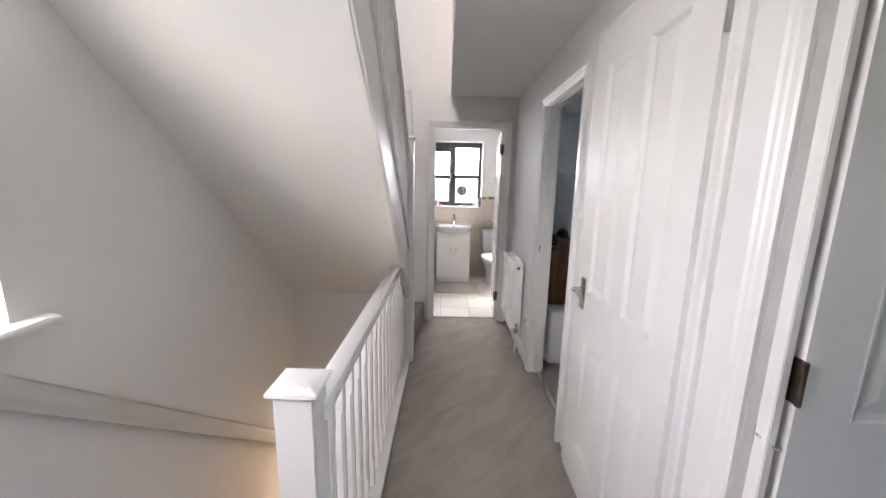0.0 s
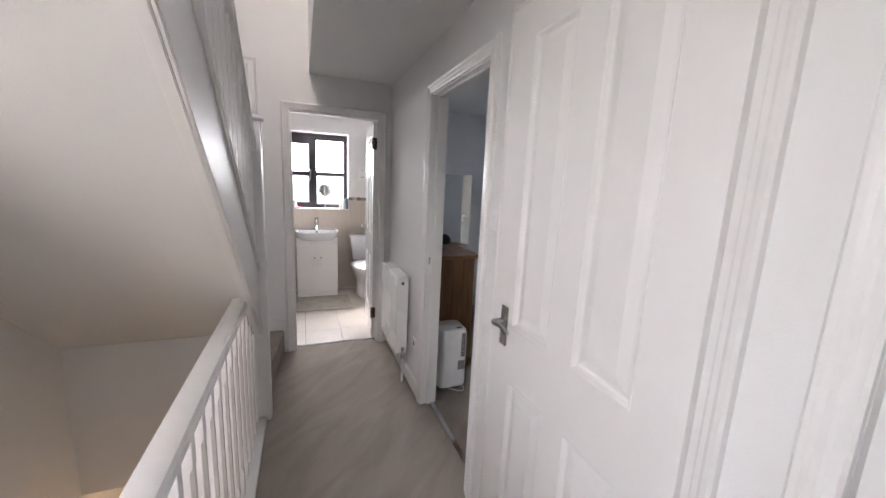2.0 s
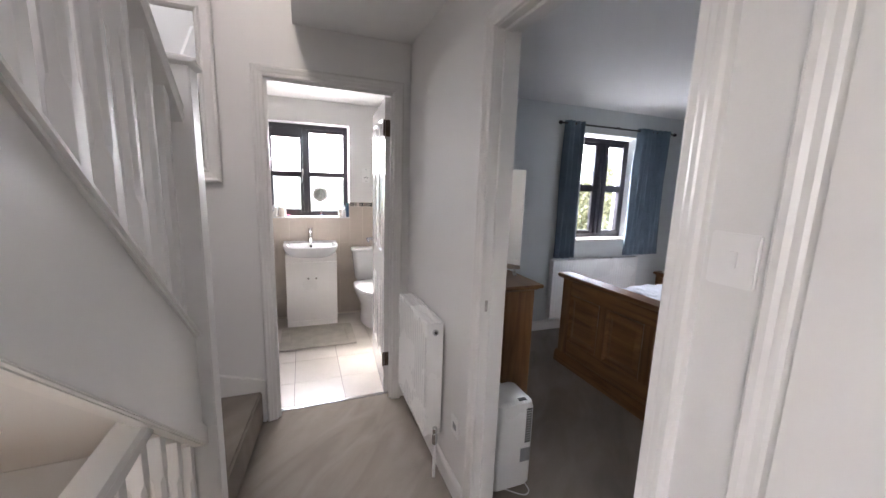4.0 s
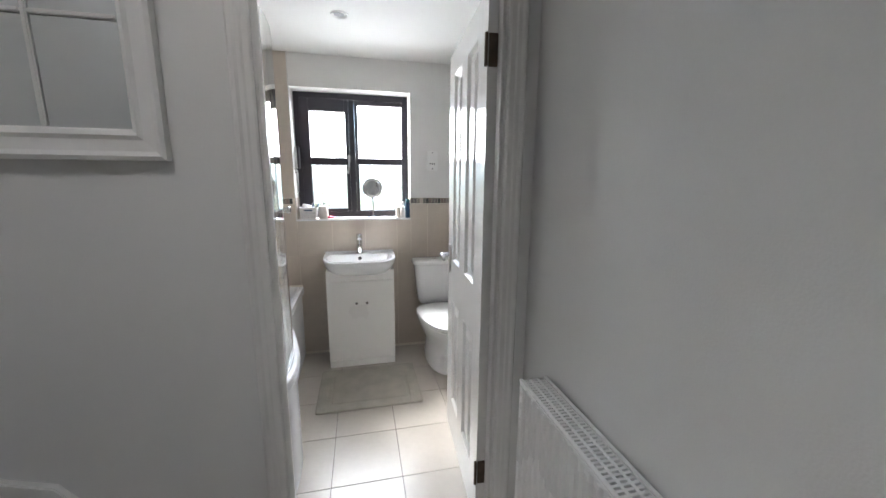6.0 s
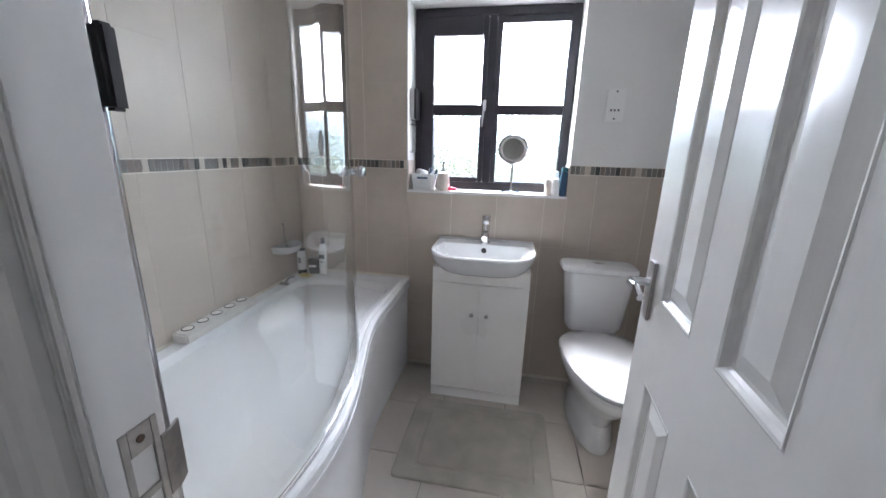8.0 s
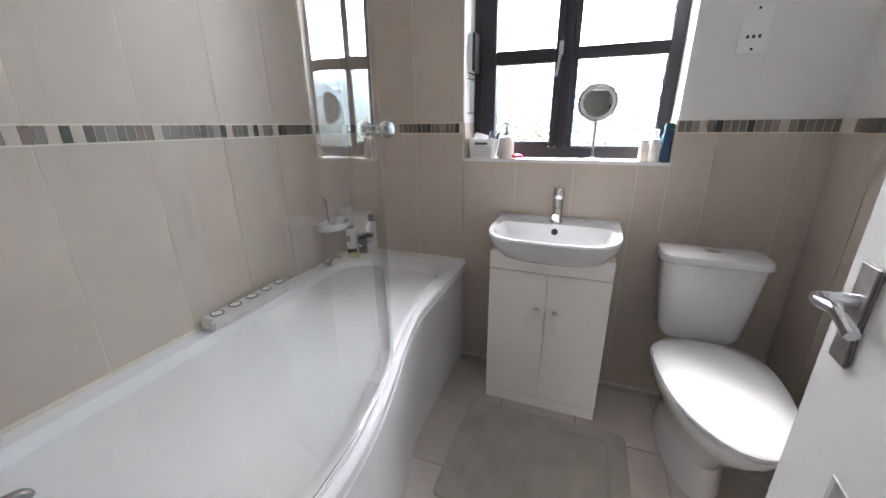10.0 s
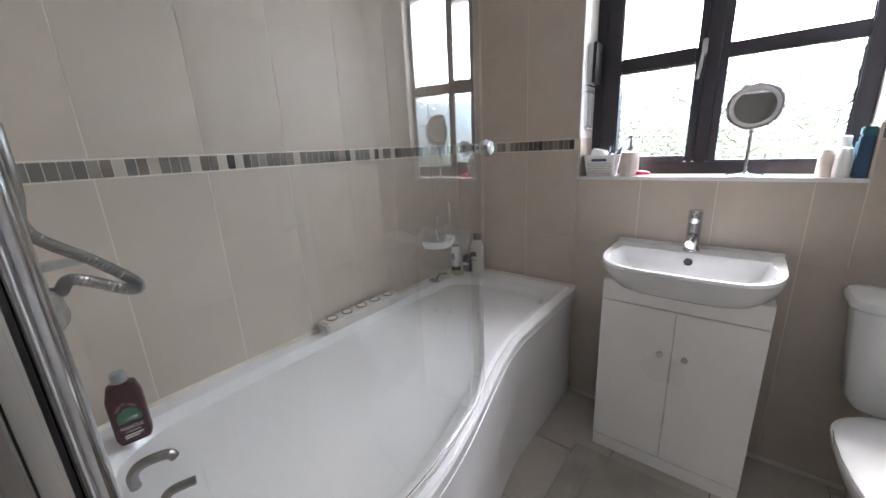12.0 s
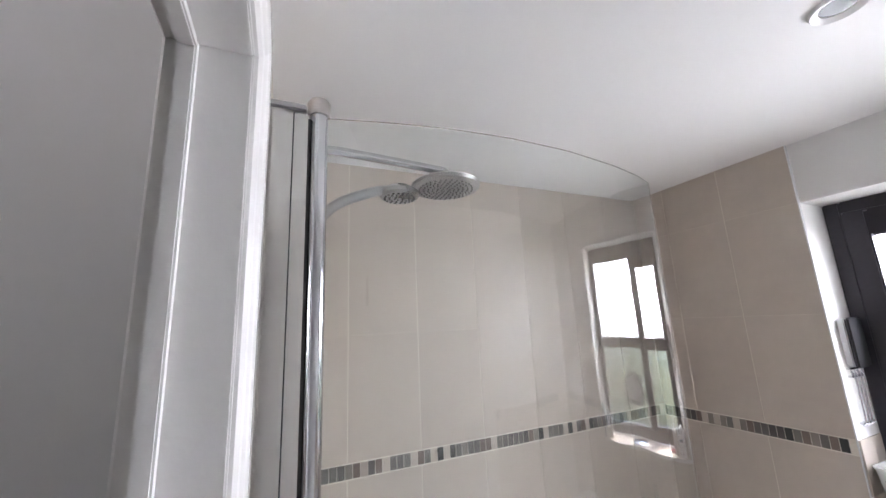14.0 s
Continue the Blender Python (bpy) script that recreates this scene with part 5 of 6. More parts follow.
pillow("pillow", (3.93, 3.30, 0.76), (0.22, 0.34, 0.075), 3, -28, LINEN, "plump white pillow leaning on the oak headboard", "pillow")
pillow("pillow", (3.93, 2.55, 0.76), (0.22, 0.34, 0.075), -3, -28, LINEN, "plump white pillow leaning on the oak headboard", "pillow")
pillow("cushion", (3.40, 3.08, 0.745), (0.24, 0.25, 0.07), 14, -46, CUSHION, "square grey-blue cushion propped on the white duvet", "cushion")
pillow("cushion", (3.70, 2.62, 0.80), (0.22, 0.23, 0.06), 8, -50, CUSHION, "square grey-blue cushion propped on the white duvet", "cushion")

# lights wound on the headboard
fl = thing("string_lights", (4.08, 3.4, 1.05), "string of small white bulbs draped over the headboard", "string lights")
bm = bmesh.new()
pts = smooth_path([(4.075, 3.80, 0.93), (4.075, 3.72, 1.03), (4.07, 3.6, 0.99), (4.075, 3.3, 0.97), (4.075, 3.0, 1.05), (4.075, 2.7, 0.98), (4.075, 2.3, 1.03)], 6)
tube(bm, pts, 0.0015, 5)
part("cable", bm, WHITEP, fl)
for p in pts[::3]:
    bm = bmesh.new()
    lathe(bm, p, [(0.0, -0.008), (0.008, -0.003), (0.008, 0.004), (0.0, 0.009)], 8)
    part("bulb", bm, WHITEP, fl, smooth=True)

# bedside table with its drawer, a lamp and a book
nt = thing("bedside_table", (3.98, 4.03, 0.0), "oak bedside table with one drawer and a dark drop handle", "bedside table")
NX0, NX1, NY0, NY1 = 3.76, 4.20, 3.85, 4.28
for a in (NX0, NX1 - 0.045):
    for b in (NY0, NY1 - 0.045):
        bx("leg", (a, b, 0), (a + 0.045, b + 0.045, 0.55), OAKZ, nt)
bx("body", (NX0 + 0.01, NY0 + 0.01, 0.10), (NX1 - 0.01, NY1 - 0.01, 0.55), OAK, nt)
dr = bx("drawer", (NX0 - 0.008, NY0 + 0.05, 0.37), (NX0 + 0.009, NY1 - 0.05, 0.53), OAKL, nt, bevel=0.004)
bx("door", (NX0 - 0.002, NY0 + 0.05, 0.13), (NX0 + 0.009, NY1 - 0.05, 0.35), OAKL, nt, bevel=0.004)
bx("top", (NX0 - 0.025, NY0 - 0.02, 0.55), (NX1 + 0.01, NY1 + 0.02, 0.58), OAK, nt, bevel=0.006)
bm = bmesh.new()
tube(bm, smooth_path([(NX0 - 0.012, 4.02, 0.46), (NX0 - 0.028, 4.03, 0.435), (NX0 - 0.03, 4.065, 0.425), (NX0 - 0.028, 4.10, 0.435), (NX0 - 0.012, 4.11, 0.46)], 5), 0.004, 8)
part("handle", bm, BRONZE, dr, smooth=True)
bk = thing("book", (3.83, 4.1, 0.58), "closed pale book lying on the bedside table", "book")
bx("pages", (3.765, 4.04, 0.583), (3.895, 4.215, 0.602), STONEW, bk, bevel=0.001)
bx("cover", (3.76, 4.035, 0.602), (3.90, 4.22, 0.605), WHITEP, bk, bevel=0.001)
bx("cover", (3.76, 4.035, 0.5801), (3.90, 4.22, 0.583), GREYP, bk, bevel=0.001)
tlp = thing("desk_lamp", (3.98, 4.12, 0.58), "black slim folding desk lamp on the bedside table", "table lamp")
bm = bmesh.new()
lathe(bm, (3.98, 4.12, 0.58), [(0.055, 0), (0.055, 0.010), (0.05, 0.013), (0, 0.013)], 24)
part("base", bm, BLACK, tlp, smooth=True)
bm = bmesh.new()
v = box(bm, (-0.014, -0.006, 0.0), (0.014, 0.006, 0.30))
bmesh.ops.rotate(bm, verts=bm.verts, matrix=Matrix.Rotation(radians(8), 3, "X"))
bm.transform(Matrix.Translation((3.98, 4.12, 0.59)))
part("arm", bm, BLACK, tlp)
bm = bmesh.new()
box(bm, (-0.017, -0.02, -0.005), (0.017, 0.22, 0.006))
bmesh.ops.rotate(bm, verts=bm.verts, matrix=Matrix.Rotation(radians(12), 3, "X"))
bm.transform(Matrix.Translation((3.98, 4.08, 0.89)))
part("head", bm, BLACK, tlp)
cl = thing("alarm_clock", (4.10, 3.92, 0.58), "small black rounded alarm clock on the bedside table", "clock")
bx("case", (4.07, 3.89, 0.58), (4.15, 3.96, 0.605), BLACK, cl, bevel=0.008)

# pendant
pn = thing("pendant_light", (2.575, 3.0, CE - 0.01), "clear glass globe pendant on a black rose and cord", "ceiling light")
PXc, PYc = 2.575, 3.0
bm = bmesh.new()
lathe(bm, (PXc, PYc, CE - 0.035), [(0.0, 0.0), (0.02, 0.0), (0.058, 0.006), (0.062, 0.012), (0.062, 0.025), (0, 0.025)], 28)
part("rose", bm, BLACK, pn, smooth=True)
bm = bmesh.new()
cyl(bm, (PXc, PYc, 1.85), (PXc, PYc, CE - 0.034), 0.004, seg=8)
part("cord", bm, GREYP, pn)
bm = bmesh.new()
lathe(bm, (PXc, PYc, 1.855), [(0.0, 0), (0.04, 0.0), (0.042, 0.012), (0.022, 0.018), (0.022, 0.05), (0.012, 0.06), (0, 0.06)], 20)
part("holder", bm, BRASS, pn, smooth=True)
bm = bmesh.new()
prof = [(0.032, 0.105), (0.046, 0.10), (0.07, 0.078), (0.088, 0.042), (0.095, 0.0), (0.09, -0.042), (0.073, -0.076), (0.042, -0.095), (0.001, -0.099)]
inn = [(r - 0.0025 if r > 0.01 else r, z + (0.0025 if z < 0 else -0.0)) for r, z in reversed(prof)]
seg = 36
rings = [[(PXc + r * math.cos(2 * math.pi * i / seg), PYc + r * math.sin(2 * math.pi * i / seg), 1.76 + (z * 0.8 if z < 0.09 else z)) for i in range(seg)] for r, z in prof + inn]
loft(bm, rings, caps=False, closed=True)
part("globe", bm, CLEAR, pn, smooth=True)
bm = bmesh.new()
lathe(bm, (PXc, PYc, 1.76), [(0.0, 0), (0.02, 0.008), (0.024, 0.03), (0.014, 0.06), (0.012, 0.08), (0, 0.08)], 16)
part("bulb", bm, BULB, pn, smooth=True)

# curtains on a rod
rod = thing("curtain_rod", (3.1, NY - 0.06, 2.09), "black metal curtain pole with ball ends", "curtain rod")
bm = bmesh.new()
cyl(bm, (2.32, NY - 0.07, 2.085), (3.83, NY - 0.07, 2.085), 0.008, seg=12)
part("pole", bm, BLACK, rod, smooth=True)
for x in (2.32, 3.83):
    bm = bmesh.new()
    lathe(bm, (x, NY - 0.07, 2.085), [(0.0, -0.02), (0.016, -0.013), (0.021, 0.0), (0.016, 0.013), (0.0, 0.02)], 16)
    part("finial", bm, BLACK, rod, smooth=True)
for x in (2.50, 3.05, 3.78):
    bx("bracket", (x - 0.005, NY - 0.07, 2.09), (x + 0.005, NY, 2.105), BLACK, rod)


def curtain(x0, x1, z0, z1, folds, label):
    t = thing("curtain", ((x0 + x1) / 2, NY - 0.07, z1), label, "curtain")
    bm = bmesh.new()
    n, rows = folds * 10, 16
    vs = []
    for r in range(rows + 1):
        z = z1 + (z0 - z1) * r / rows
        spread = 0.86 + 0.14 * (r / rows)
        row = []
        for i in range(n + 1):
            u = i / n
            x = (x0 + x1) / 2 + (u - 0.5) * (x1 - x0) * spread
            a = 2 * math.pi * folds * u + 0.5 * math.sin(r * 0.35 + u * 5)
            y_ = NY - 0.075 + 0.04 * math.sin(a) * (0.7 + 0.3 * math.sin(u * 9 + r * 0.2)) + 0.006 * noise.noise(Vector((x * 20, z * 5, 0)))
            row.append(bm.verts.new((x, y_, z)))
        vs.append(row)
    for r in range(rows):
        for i in range(n):
            bm.faces.new((vs[r][i], vs[r][i + 1], vs[r + 1][i + 1], vs[r + 1][i]))
    o = part("cloth", bm, FABRIC, t, smooth=True)
    s_ = o.modifiers.new("thick", "SOLIDIFY")
    s_.thickness = 0.003
    return t


curtain(2.36, 2.60, 0.78, 2.11, 4, "blue-grey curtain gathered open beside the bedroom window")
curtain(3.27, 3.76, 0.78, 2.11, 7, "blue-grey curtain hanging open beside the bedroom window")

# low radiator below the bedroom window
br = thing("radiator", (3.0, NY - 0.06, 0.16), "white panel radiator under the bedroom window", "radiator")
bm = bmesh.new()
f = NY - 0.10
poly = [(2.35, f)]
for k in range(33):
    q = 2.36 + k * 0.0333
    poly += [(q + 0.004, f), (q + 0.010, f + 0.0008), (q + 0.024, f + 0.0008), (q + 0.030, f)]
poly += [(3.48, f), (3.48, f + 0.06), (2.35, f + 0.06)]
prism(bm, poly, "z", 0.16, 0.755)
part("panel", bm, RADIATOR, br)

# chest of drawers with a mirror on it
ch = thing("chest_of_drawers", (1.22, 3.35, 0.0), "oak chest of drawers with a moulded top", "chest of drawers")
CX0, CX1, CY0, CY1, CH = 0.83, 1.21, 3.00, 3.66, 0.90
bx("body", (CX0, CY0, 0.06), (CX1, CY1, CH), OAKZ, ch, bevel=0.003)
bx("plinth", (CX0 - 0.0, CY0 - 0.015, 0.0), (CX1 + 0.015, CY1, 0.0595), OAK, ch, bevel=0.004)
bm = bmesh.new()
zz = CH + 0.001
loft(bm, [[(CX0, CY0 - e, z), (CX1 + e, CY0 - e, z), (CX1 + e, CY1, z), (CX0, CY1, z)] for e, z in ((0.0, zz), (0.012, zz + 0.008), (0.02, zz + 0.014), (0.03, zz + 0.018), (0.034, zz + 0.03), (0.03, zz + 0.038))])
part("top", bm, OAK, ch)
for k in range(4):
    d_ = bx("drawer", (CX1, CY0 + 0.03, 0.09 + 0.20 * k), (CX1 + 0.012, CY1 - 0.03, 0.27 + 0.20 * k), OAKL, ch, bevel=0.003)
    for yk in (CY0 + 0.18, CY1 - 0.18):
        bm = bmesh.new()
        lathe(bm, (CX1 + 0.012, yk, 0.18 + 0.20 * k), [(0.008, 0), (0.014, 0.02), (0, 0.026)], 14, axis=(1, 0, 0))
        part("knob", bm, BRONZE, d_, smooth=True)
tm = thing("table_mirror", (1.12, 3.28, CH + 0.04), "frameless rectangular tilting mirror on slim metal feet", "mirror")
bm = bmesh.new()
box(bm, (-0.003, -0.14, 0.03), (0.003, 0.14, 0.62))
o = part("glass", bm, MIRROR, tm, local=True, bevel=0.001)
bm = bmesh.new()
cyl(bm, (0.0, -0.11, 0.0), (0.0, -0.11, 0.035), 0.004, seg=8)
cyl(bm, (0.0, 0.11, 0.0), (0.0, 0.11, 0.035), 0.004, seg=8)
box(bm, (-0.05, -0.12, -0.0005), (0.05, -0.10, 0.004))
box(bm, (-0.05, 0.10, -0.0005), (0.05, 0.12, 0.004))
part("stand", bm, DCHROME, tm, local=True)
tm.location = (1.12, 3.28, CH + 0.04)
tm.rotation_euler = (0, 0, radians(62))
hb_ = thing("handbag", (0.93, 3.12, CH + 0.04), "small dark folded bag on the chest of drawers", "bag")
bm = bmesh.new()
lathe(bm, (0.93, 3.12, CH + 0.04), [(0.05, 0), (0.06, 0.02), (0.05, 0.06), (0.02, 0.085), (0, 0.09)], 14, sx=0.9, sy=1.3)
part("body", bm, BLACK, hb_, smooth=True)

# dehumidifier just inside the doorway
dh = thing("dehumidifier", (0.93, 2.78, 0.0), "white portable dehumidifier with a dark side grille and top display", "dehumidifier")
bm = bmesh.new()
loft(bm, [rrect(0.93, 2.785, 0.10, 0.10, 0.03, 0.015), rrect(0.93, 2.785, 0.105, 0.105, 0.03, 0.03), rrect(0.93, 2.785, 0.105, 0.105, 0.03, 0.42), rrect(0.93, 2.785, 0.098, 0.098, 0.03, 0.452), rrect(0.93, 2.785, 0.085, 0.085, 0.03, 0.46)])
part("case", bm, WHITEP, dh, smooth=True)
for sx in (-0.07, 0.07):
    for sy in (-0.07, 0.07):
        bx("foot", (0.93 + sx - 0.012, 2.785 + sy - 0.012, 0), (0.93 + sx + 0.012, 2.785 + sy + 0.012, 0.016), BLACK, dh)
for k in range(14):
    bx("grille_slot", (0.985, 2.6785, 0.25 + 0.013 * k), (1.015, 2.6805, 0.258 + 0.013 * k), BLACK, dh, bevel=0)
bx("display", (0.955, 2.70, 0.4585), (0.995, 2.722, 0.4635), BLACK, dh, bevel=0.001)
bx("sticker", (0.965, 2.678, 0.15), (1.018, 2.6805, 0.22), GREYP, dh, bevel=0)
bm = bmesh.new()
tube(bm, smooth_path([(1.0, 2.682, 0.03), (1.01, 2.65, 0.006), (0.97, 2.64, 0.004), (0.90, 2.70, 0.004)], 8), 0.003, 6)
part("cable", bm, WHITEP, dh)

# ---- outside: hedge and trees past the windows ----
def foliage(name, centre, size, n, label, seed, trunk=True):
    t = thing(name, (centre[0], centre[1], -3.05), label, "tree" if trunk else "hedge")
    r_ = random.Random(seed)
    verts, faces = [], []
    for k in range(n):
        while True:
            u, v, w = r_.uniform(-1, 1), r_.uniform(-1, 1), r_.uniform(-1, 1)
            d = u * u + v * v + w * w if trunk else max(abs(u), abs(v), abs(w)) ** 2
            if 0.12 < d < 1.0:
                break
        lump = 0.8 + 0.3 * noise.noise(Vector((u * 2 + seed, v * 2, w * 2)))
        c = Vector((centre[0] + u * size[0] * lump, centre[1] + v * size[1] * lump, centre[2] + w * size[2] * lump))
        s = r_.uniform(0.05, 0.11)
        q = Euler((r_.uniform(0, 6), r_.uniform(0, 6), r_.uniform(0, 6))).to_matrix()
        b = len(verts)
        for p in ((-s, 0, 0), (0, -s * 0.5, s * 0.15), (s, 0, 0), (0, s * 0.5, s * 0.15)):
            verts.append(c + q @ Vector(p))
        faces.append((b, b + 1, b + 2, b + 3))
    me = bpy.data.meshes.new("crown")
    me.from_pydata(verts, [], faces)
    me.materials.append(LEAF)
    o = new("crown", me)
    o.parent = t
    o.location = -Vector(t.location)
    tagged(o, kind="stuff")
    bm = bmesh.new()
    base = Vector((centre[0], centre[1], -3.05))
    tube(bm, smooth_path([base, base + Vector((0.1, 0, 1.2)), base + Vector((0, 0.1, 2.2)), Vector(centre)], 5), [0.14 - 0.006 * i for i in range(16)], 8)
    for k in range(7):
        a = r_.uniform(0, 6.28)
        st_ = base + Vector((0, 0, (centre[2] + 3.05) * r_.uniform(0.5, 0.9)))
        tube(bm, [st_, st_ + Vector((math.cos(a) * size[0] * 0.4, math.sin(a) * size[1] * 0.4, size[2] * 0.4)), st_ + Vector((math.cos(a) * size[0] * 0.8, math.sin(a) * size[1] * 0.8, size[2] * 0.7))], [0.05, 0.03, 0.01], 6)
    part("trunk", bm, BARK, t)
    return t


foliage("tree", (-1.5, 13.0, -0.6), (3.2, 1.6, 2.0), 9000, "broad green garden tree past the house", 1)
foliage("tree", (3.2, 14.0, -0.3), (2.6, 1.6, 1.9), 7000, "green garden tree with an uneven crown", 2)
foliage("tree", (9.5, 12.5, 0.8), (3.0, 1.8, 2.6), 9000, "tall green garden tree seen past the bedroom window", 3)

# ---- small things in the bathroom ----
SZ = WZ0


def bottle(name, x, y, z, r, h, body_mat, cap_mat, label, sx=1.0, sy=1.0, cap=0.03, neck=0.4, band=None, turn=0.0):
    t = thing(name, (x, y, z), label, "bottle", turn=turn)
    bm = bmesh.new()
    lathe(bm, (0, 0, 0), [(r * 0.92, 0), (r, 0.006), (r, h * 0.78), (r * 0.85, h * 0.9), (r * neck, h)], 24, sx, sy)
    part("body", bm, body_mat, t, local=True, smooth=True)
    bm = bmesh.new()
    lathe(bm, (0, 0, h), [(r * neck * 1.05, 0), (r * neck * 1.05, cap * 0.85), (r * neck * 0.8, cap), (0, cap)], 18)
    part("cap", bm, cap_mat, t, local=True, smooth=True)
    if band:
        bm = bmesh.new()
        z0, z1, m = band
        lathe(bm, (0, 0, z0), [(r * 1.012, 0), (r * 1.012, z1 - z0)], 24, sx, sy)
        part("label", bm, m, t, local=True, smooth=True)
    return t


# basket with a white tub and brushes
bkx, bky = -0.281, 5.51
bs = thing("basket", (bkx, bky, SZ), "small white perforated plastic basket on the tiled sill", "basket")
bm = bmesh.new()


def rr_ring(cx, cy, hx_, hy_, r, z):
    return rrect(cx, cy, hx_, hy_, r, z)


loft(bm, [rr_ring(bkx, bky, 0.056, 0.042, 0.014, SZ), rr_ring(bkx, bky, 0.066, 0.05, 0.016, SZ + 0.08), rr_ring(bkx, bky, 0.070, 0.054, 0.018, SZ + 0.088), rr_ring(bkx, bky, 0.064, 0.048, 0.016, SZ + 0.088), rr_ring(bkx, bky, 0.054, 0.040, 0.012, SZ + 0.006)])
bk_ = part("body", bm, WHITEP, bs, smooth=True)
bm = bmesh.new()
for r in range(5):
    for c in range(9):
        z = SZ + 0.014 + r * 0.0095
        x = bkx - 0.044 + 0.011 * c + (0.0055 if r % 2 else 0)
        y = bky - 0.0425 - 0.008 * (z - SZ) / 0.08 - 0.0008
        cyl(bm, (x, y + 0.001, z), (x, y - 0.0004, z), 0.0026, seg=8)
part("hole", bm, GREYP, bs, kind="stuff")
bx("grip_hole", (bkx - 0.032, bky - 0.0505, SZ + 0.062), (bkx + 0.032, bky - 0.046, SZ + 0.075), BLUEB, bs, bevel=0.002)
tb = thing("toiletry_tub", (bkx - 0.02, bky, SZ + 0.06), "round white plastic tub lying in the basket", "tub")
bm = bmesh.new()
lathe(bm, (bkx - 0.02, bky, SZ + 0.062), [(0.03, 0), (0.036, 0.006), (0.036, 0.04), (0.03, 0.05), (0.0, 0.052)], 24, axis=(0.25, 0, 1))
part("body", bm, CERAMIC, tb, smooth=True)
for k, (dx, m, lean) in enumerate(((0.022, BLUEB, 0.12), (0.036, WHITEP, -0.05), (0.048, BLUEB, 0.2), (0.03, WHITEP, 0.3))):
    b_ = thing("toothbrush", (bkx + dx, bky, SZ + 0.02), ("blue" if m is BLUEB else "white") + " plastic toothbrush standing in the basket", "toothbrush")
    bm = bmesh.new()
    tube(bm, [(bkx + dx, bky, SZ + 0.015), (bkx + dx + lean * 0.07, bky + 0.005, SZ + 0.085), (bkx + dx + lean * 0.12, bky + 0.008, SZ + 0.125 - 0.005 * k)], [0.007, 0.008, 0.005], 10)
    part("handle", bm, m, b_, smooth=True)
sd = thing("soap_dispenser", (-0.173, 5.515, SZ), "pale stoneware soap dispenser with a steel pump", "soap dispenser")
bm = bmesh.new()
lathe(bm, (-0.173, 5.515, SZ), [(0.034, 0), (0.037, 0.006), (0.036, 0.075), (0.03, 0.095), (0.014, 0.104), (0, 0.104)], 28)
part("body", bm, STONEW, sd, smooth=True)
bm = bmesh.new()
lathe(bm, (-0.173, 5.515, SZ + 0.104), [(0.012, 0), (0.012, 0.014), (0.005, 0.016), (0.004, 0.045), (0.011, 0.047), (0.011, 0.056), (0, 0.058)], 16)
tube(bm, [(-0.173, 5.515, SZ + 0.155), (-0.15, 5.505, SZ + 0.157), (-0.138, 5.50, SZ + 0.15)], 0.0045, 8)
part("pump", bm, CHROME, sd, smooth=True)
rz = thing("hair_clip", (-0.112, 5.50, SZ), "small bright pink plastic hair clip on the sill", "hair clip")
bm = bmesh.new()
tube(bm, smooth_path([(-0.145, 5.505, SZ + 0.009), (-0.12, 5.50, SZ + 0.012), (-0.09, 5.497, SZ + 0.010)], 5), [0.005, 0.007, 0.008, 0.009, 0.01, 0.01, 0.009, 0.009, 0.008, 0.007, 0.005], 8)
part("clip", bm, PINK, rz, smooth=True)

# round make-up mirror
mm = thing("makeup_mirror", (0.209, 5.52, SZ), "round chrome make-up mirror with a lit white rim on a stem", "mirror")
MC = Vector((0.207, 5.52, 1.327))
bm = bmesh.new()
lathe(bm, (0.209, 5.52, SZ), [(0.055, 0), (0.056, 0.004), (0.05, 0.008), (0.012, 0.012), (0.006, 0.02), (0, 0.02)], 32)
part("base", bm, CHROME, mm, smooth=True)
bm = bmesh.new()
cyl(bm, (0.209, 5.52, SZ + 0.012), (0.209, 5.52, 1.25), 0.0055, seg=12)
part("stem", bm, CHROME, mm, smooth=True)
nrm = Vector((0.05, -1, 0.12)).normalized()
bm = bmesh.new()
lathe(bm, MC - nrm * 0.008, [(0.0, 0), (0.07, 0.0), (0.078, 0.004), (0.079, 0.012), (0.075, 0.016), (0.071, 0.016), (0.071, 0.012), (0, 0.012)], 40, axis=nrm)
part("rim", bm, CHROME, mm, smooth=True)
bm = bmesh.new()
lathe(bm, MC + nrm * 0.0045, [(0.070, 0), (0.070, 0.002), (0.058, 0.002), (0.058, 0.0)], 40, axis=nrm)
part("light_ring", bm, WHITEP, mm, smooth=True)
bm = bmesh.new()
lathe(bm, MC + nrm * 0.0046, [(0.057, 0), (0.057, 0.0012), (0, 0.0012)], 40, axis=nrm)
part("glass", bm, MIRROR, mm, smooth=True)
bm = bmesh.new()
cyl(bm, MC - Vector((0.092, 0, 0)), MC - Vector((0.076, 0, 0)), 0.003, seg=8)
part("pivot", bm, CHROME, mm, smooth=True)
bm = bmesh.new()
cyl(bm, MC + Vector((0.076, 0, 0)), MC + Vector((0.092, 0, 0)), 0.003, seg=8)
part("pivot", bm, CHROME, mm, smooth=True)

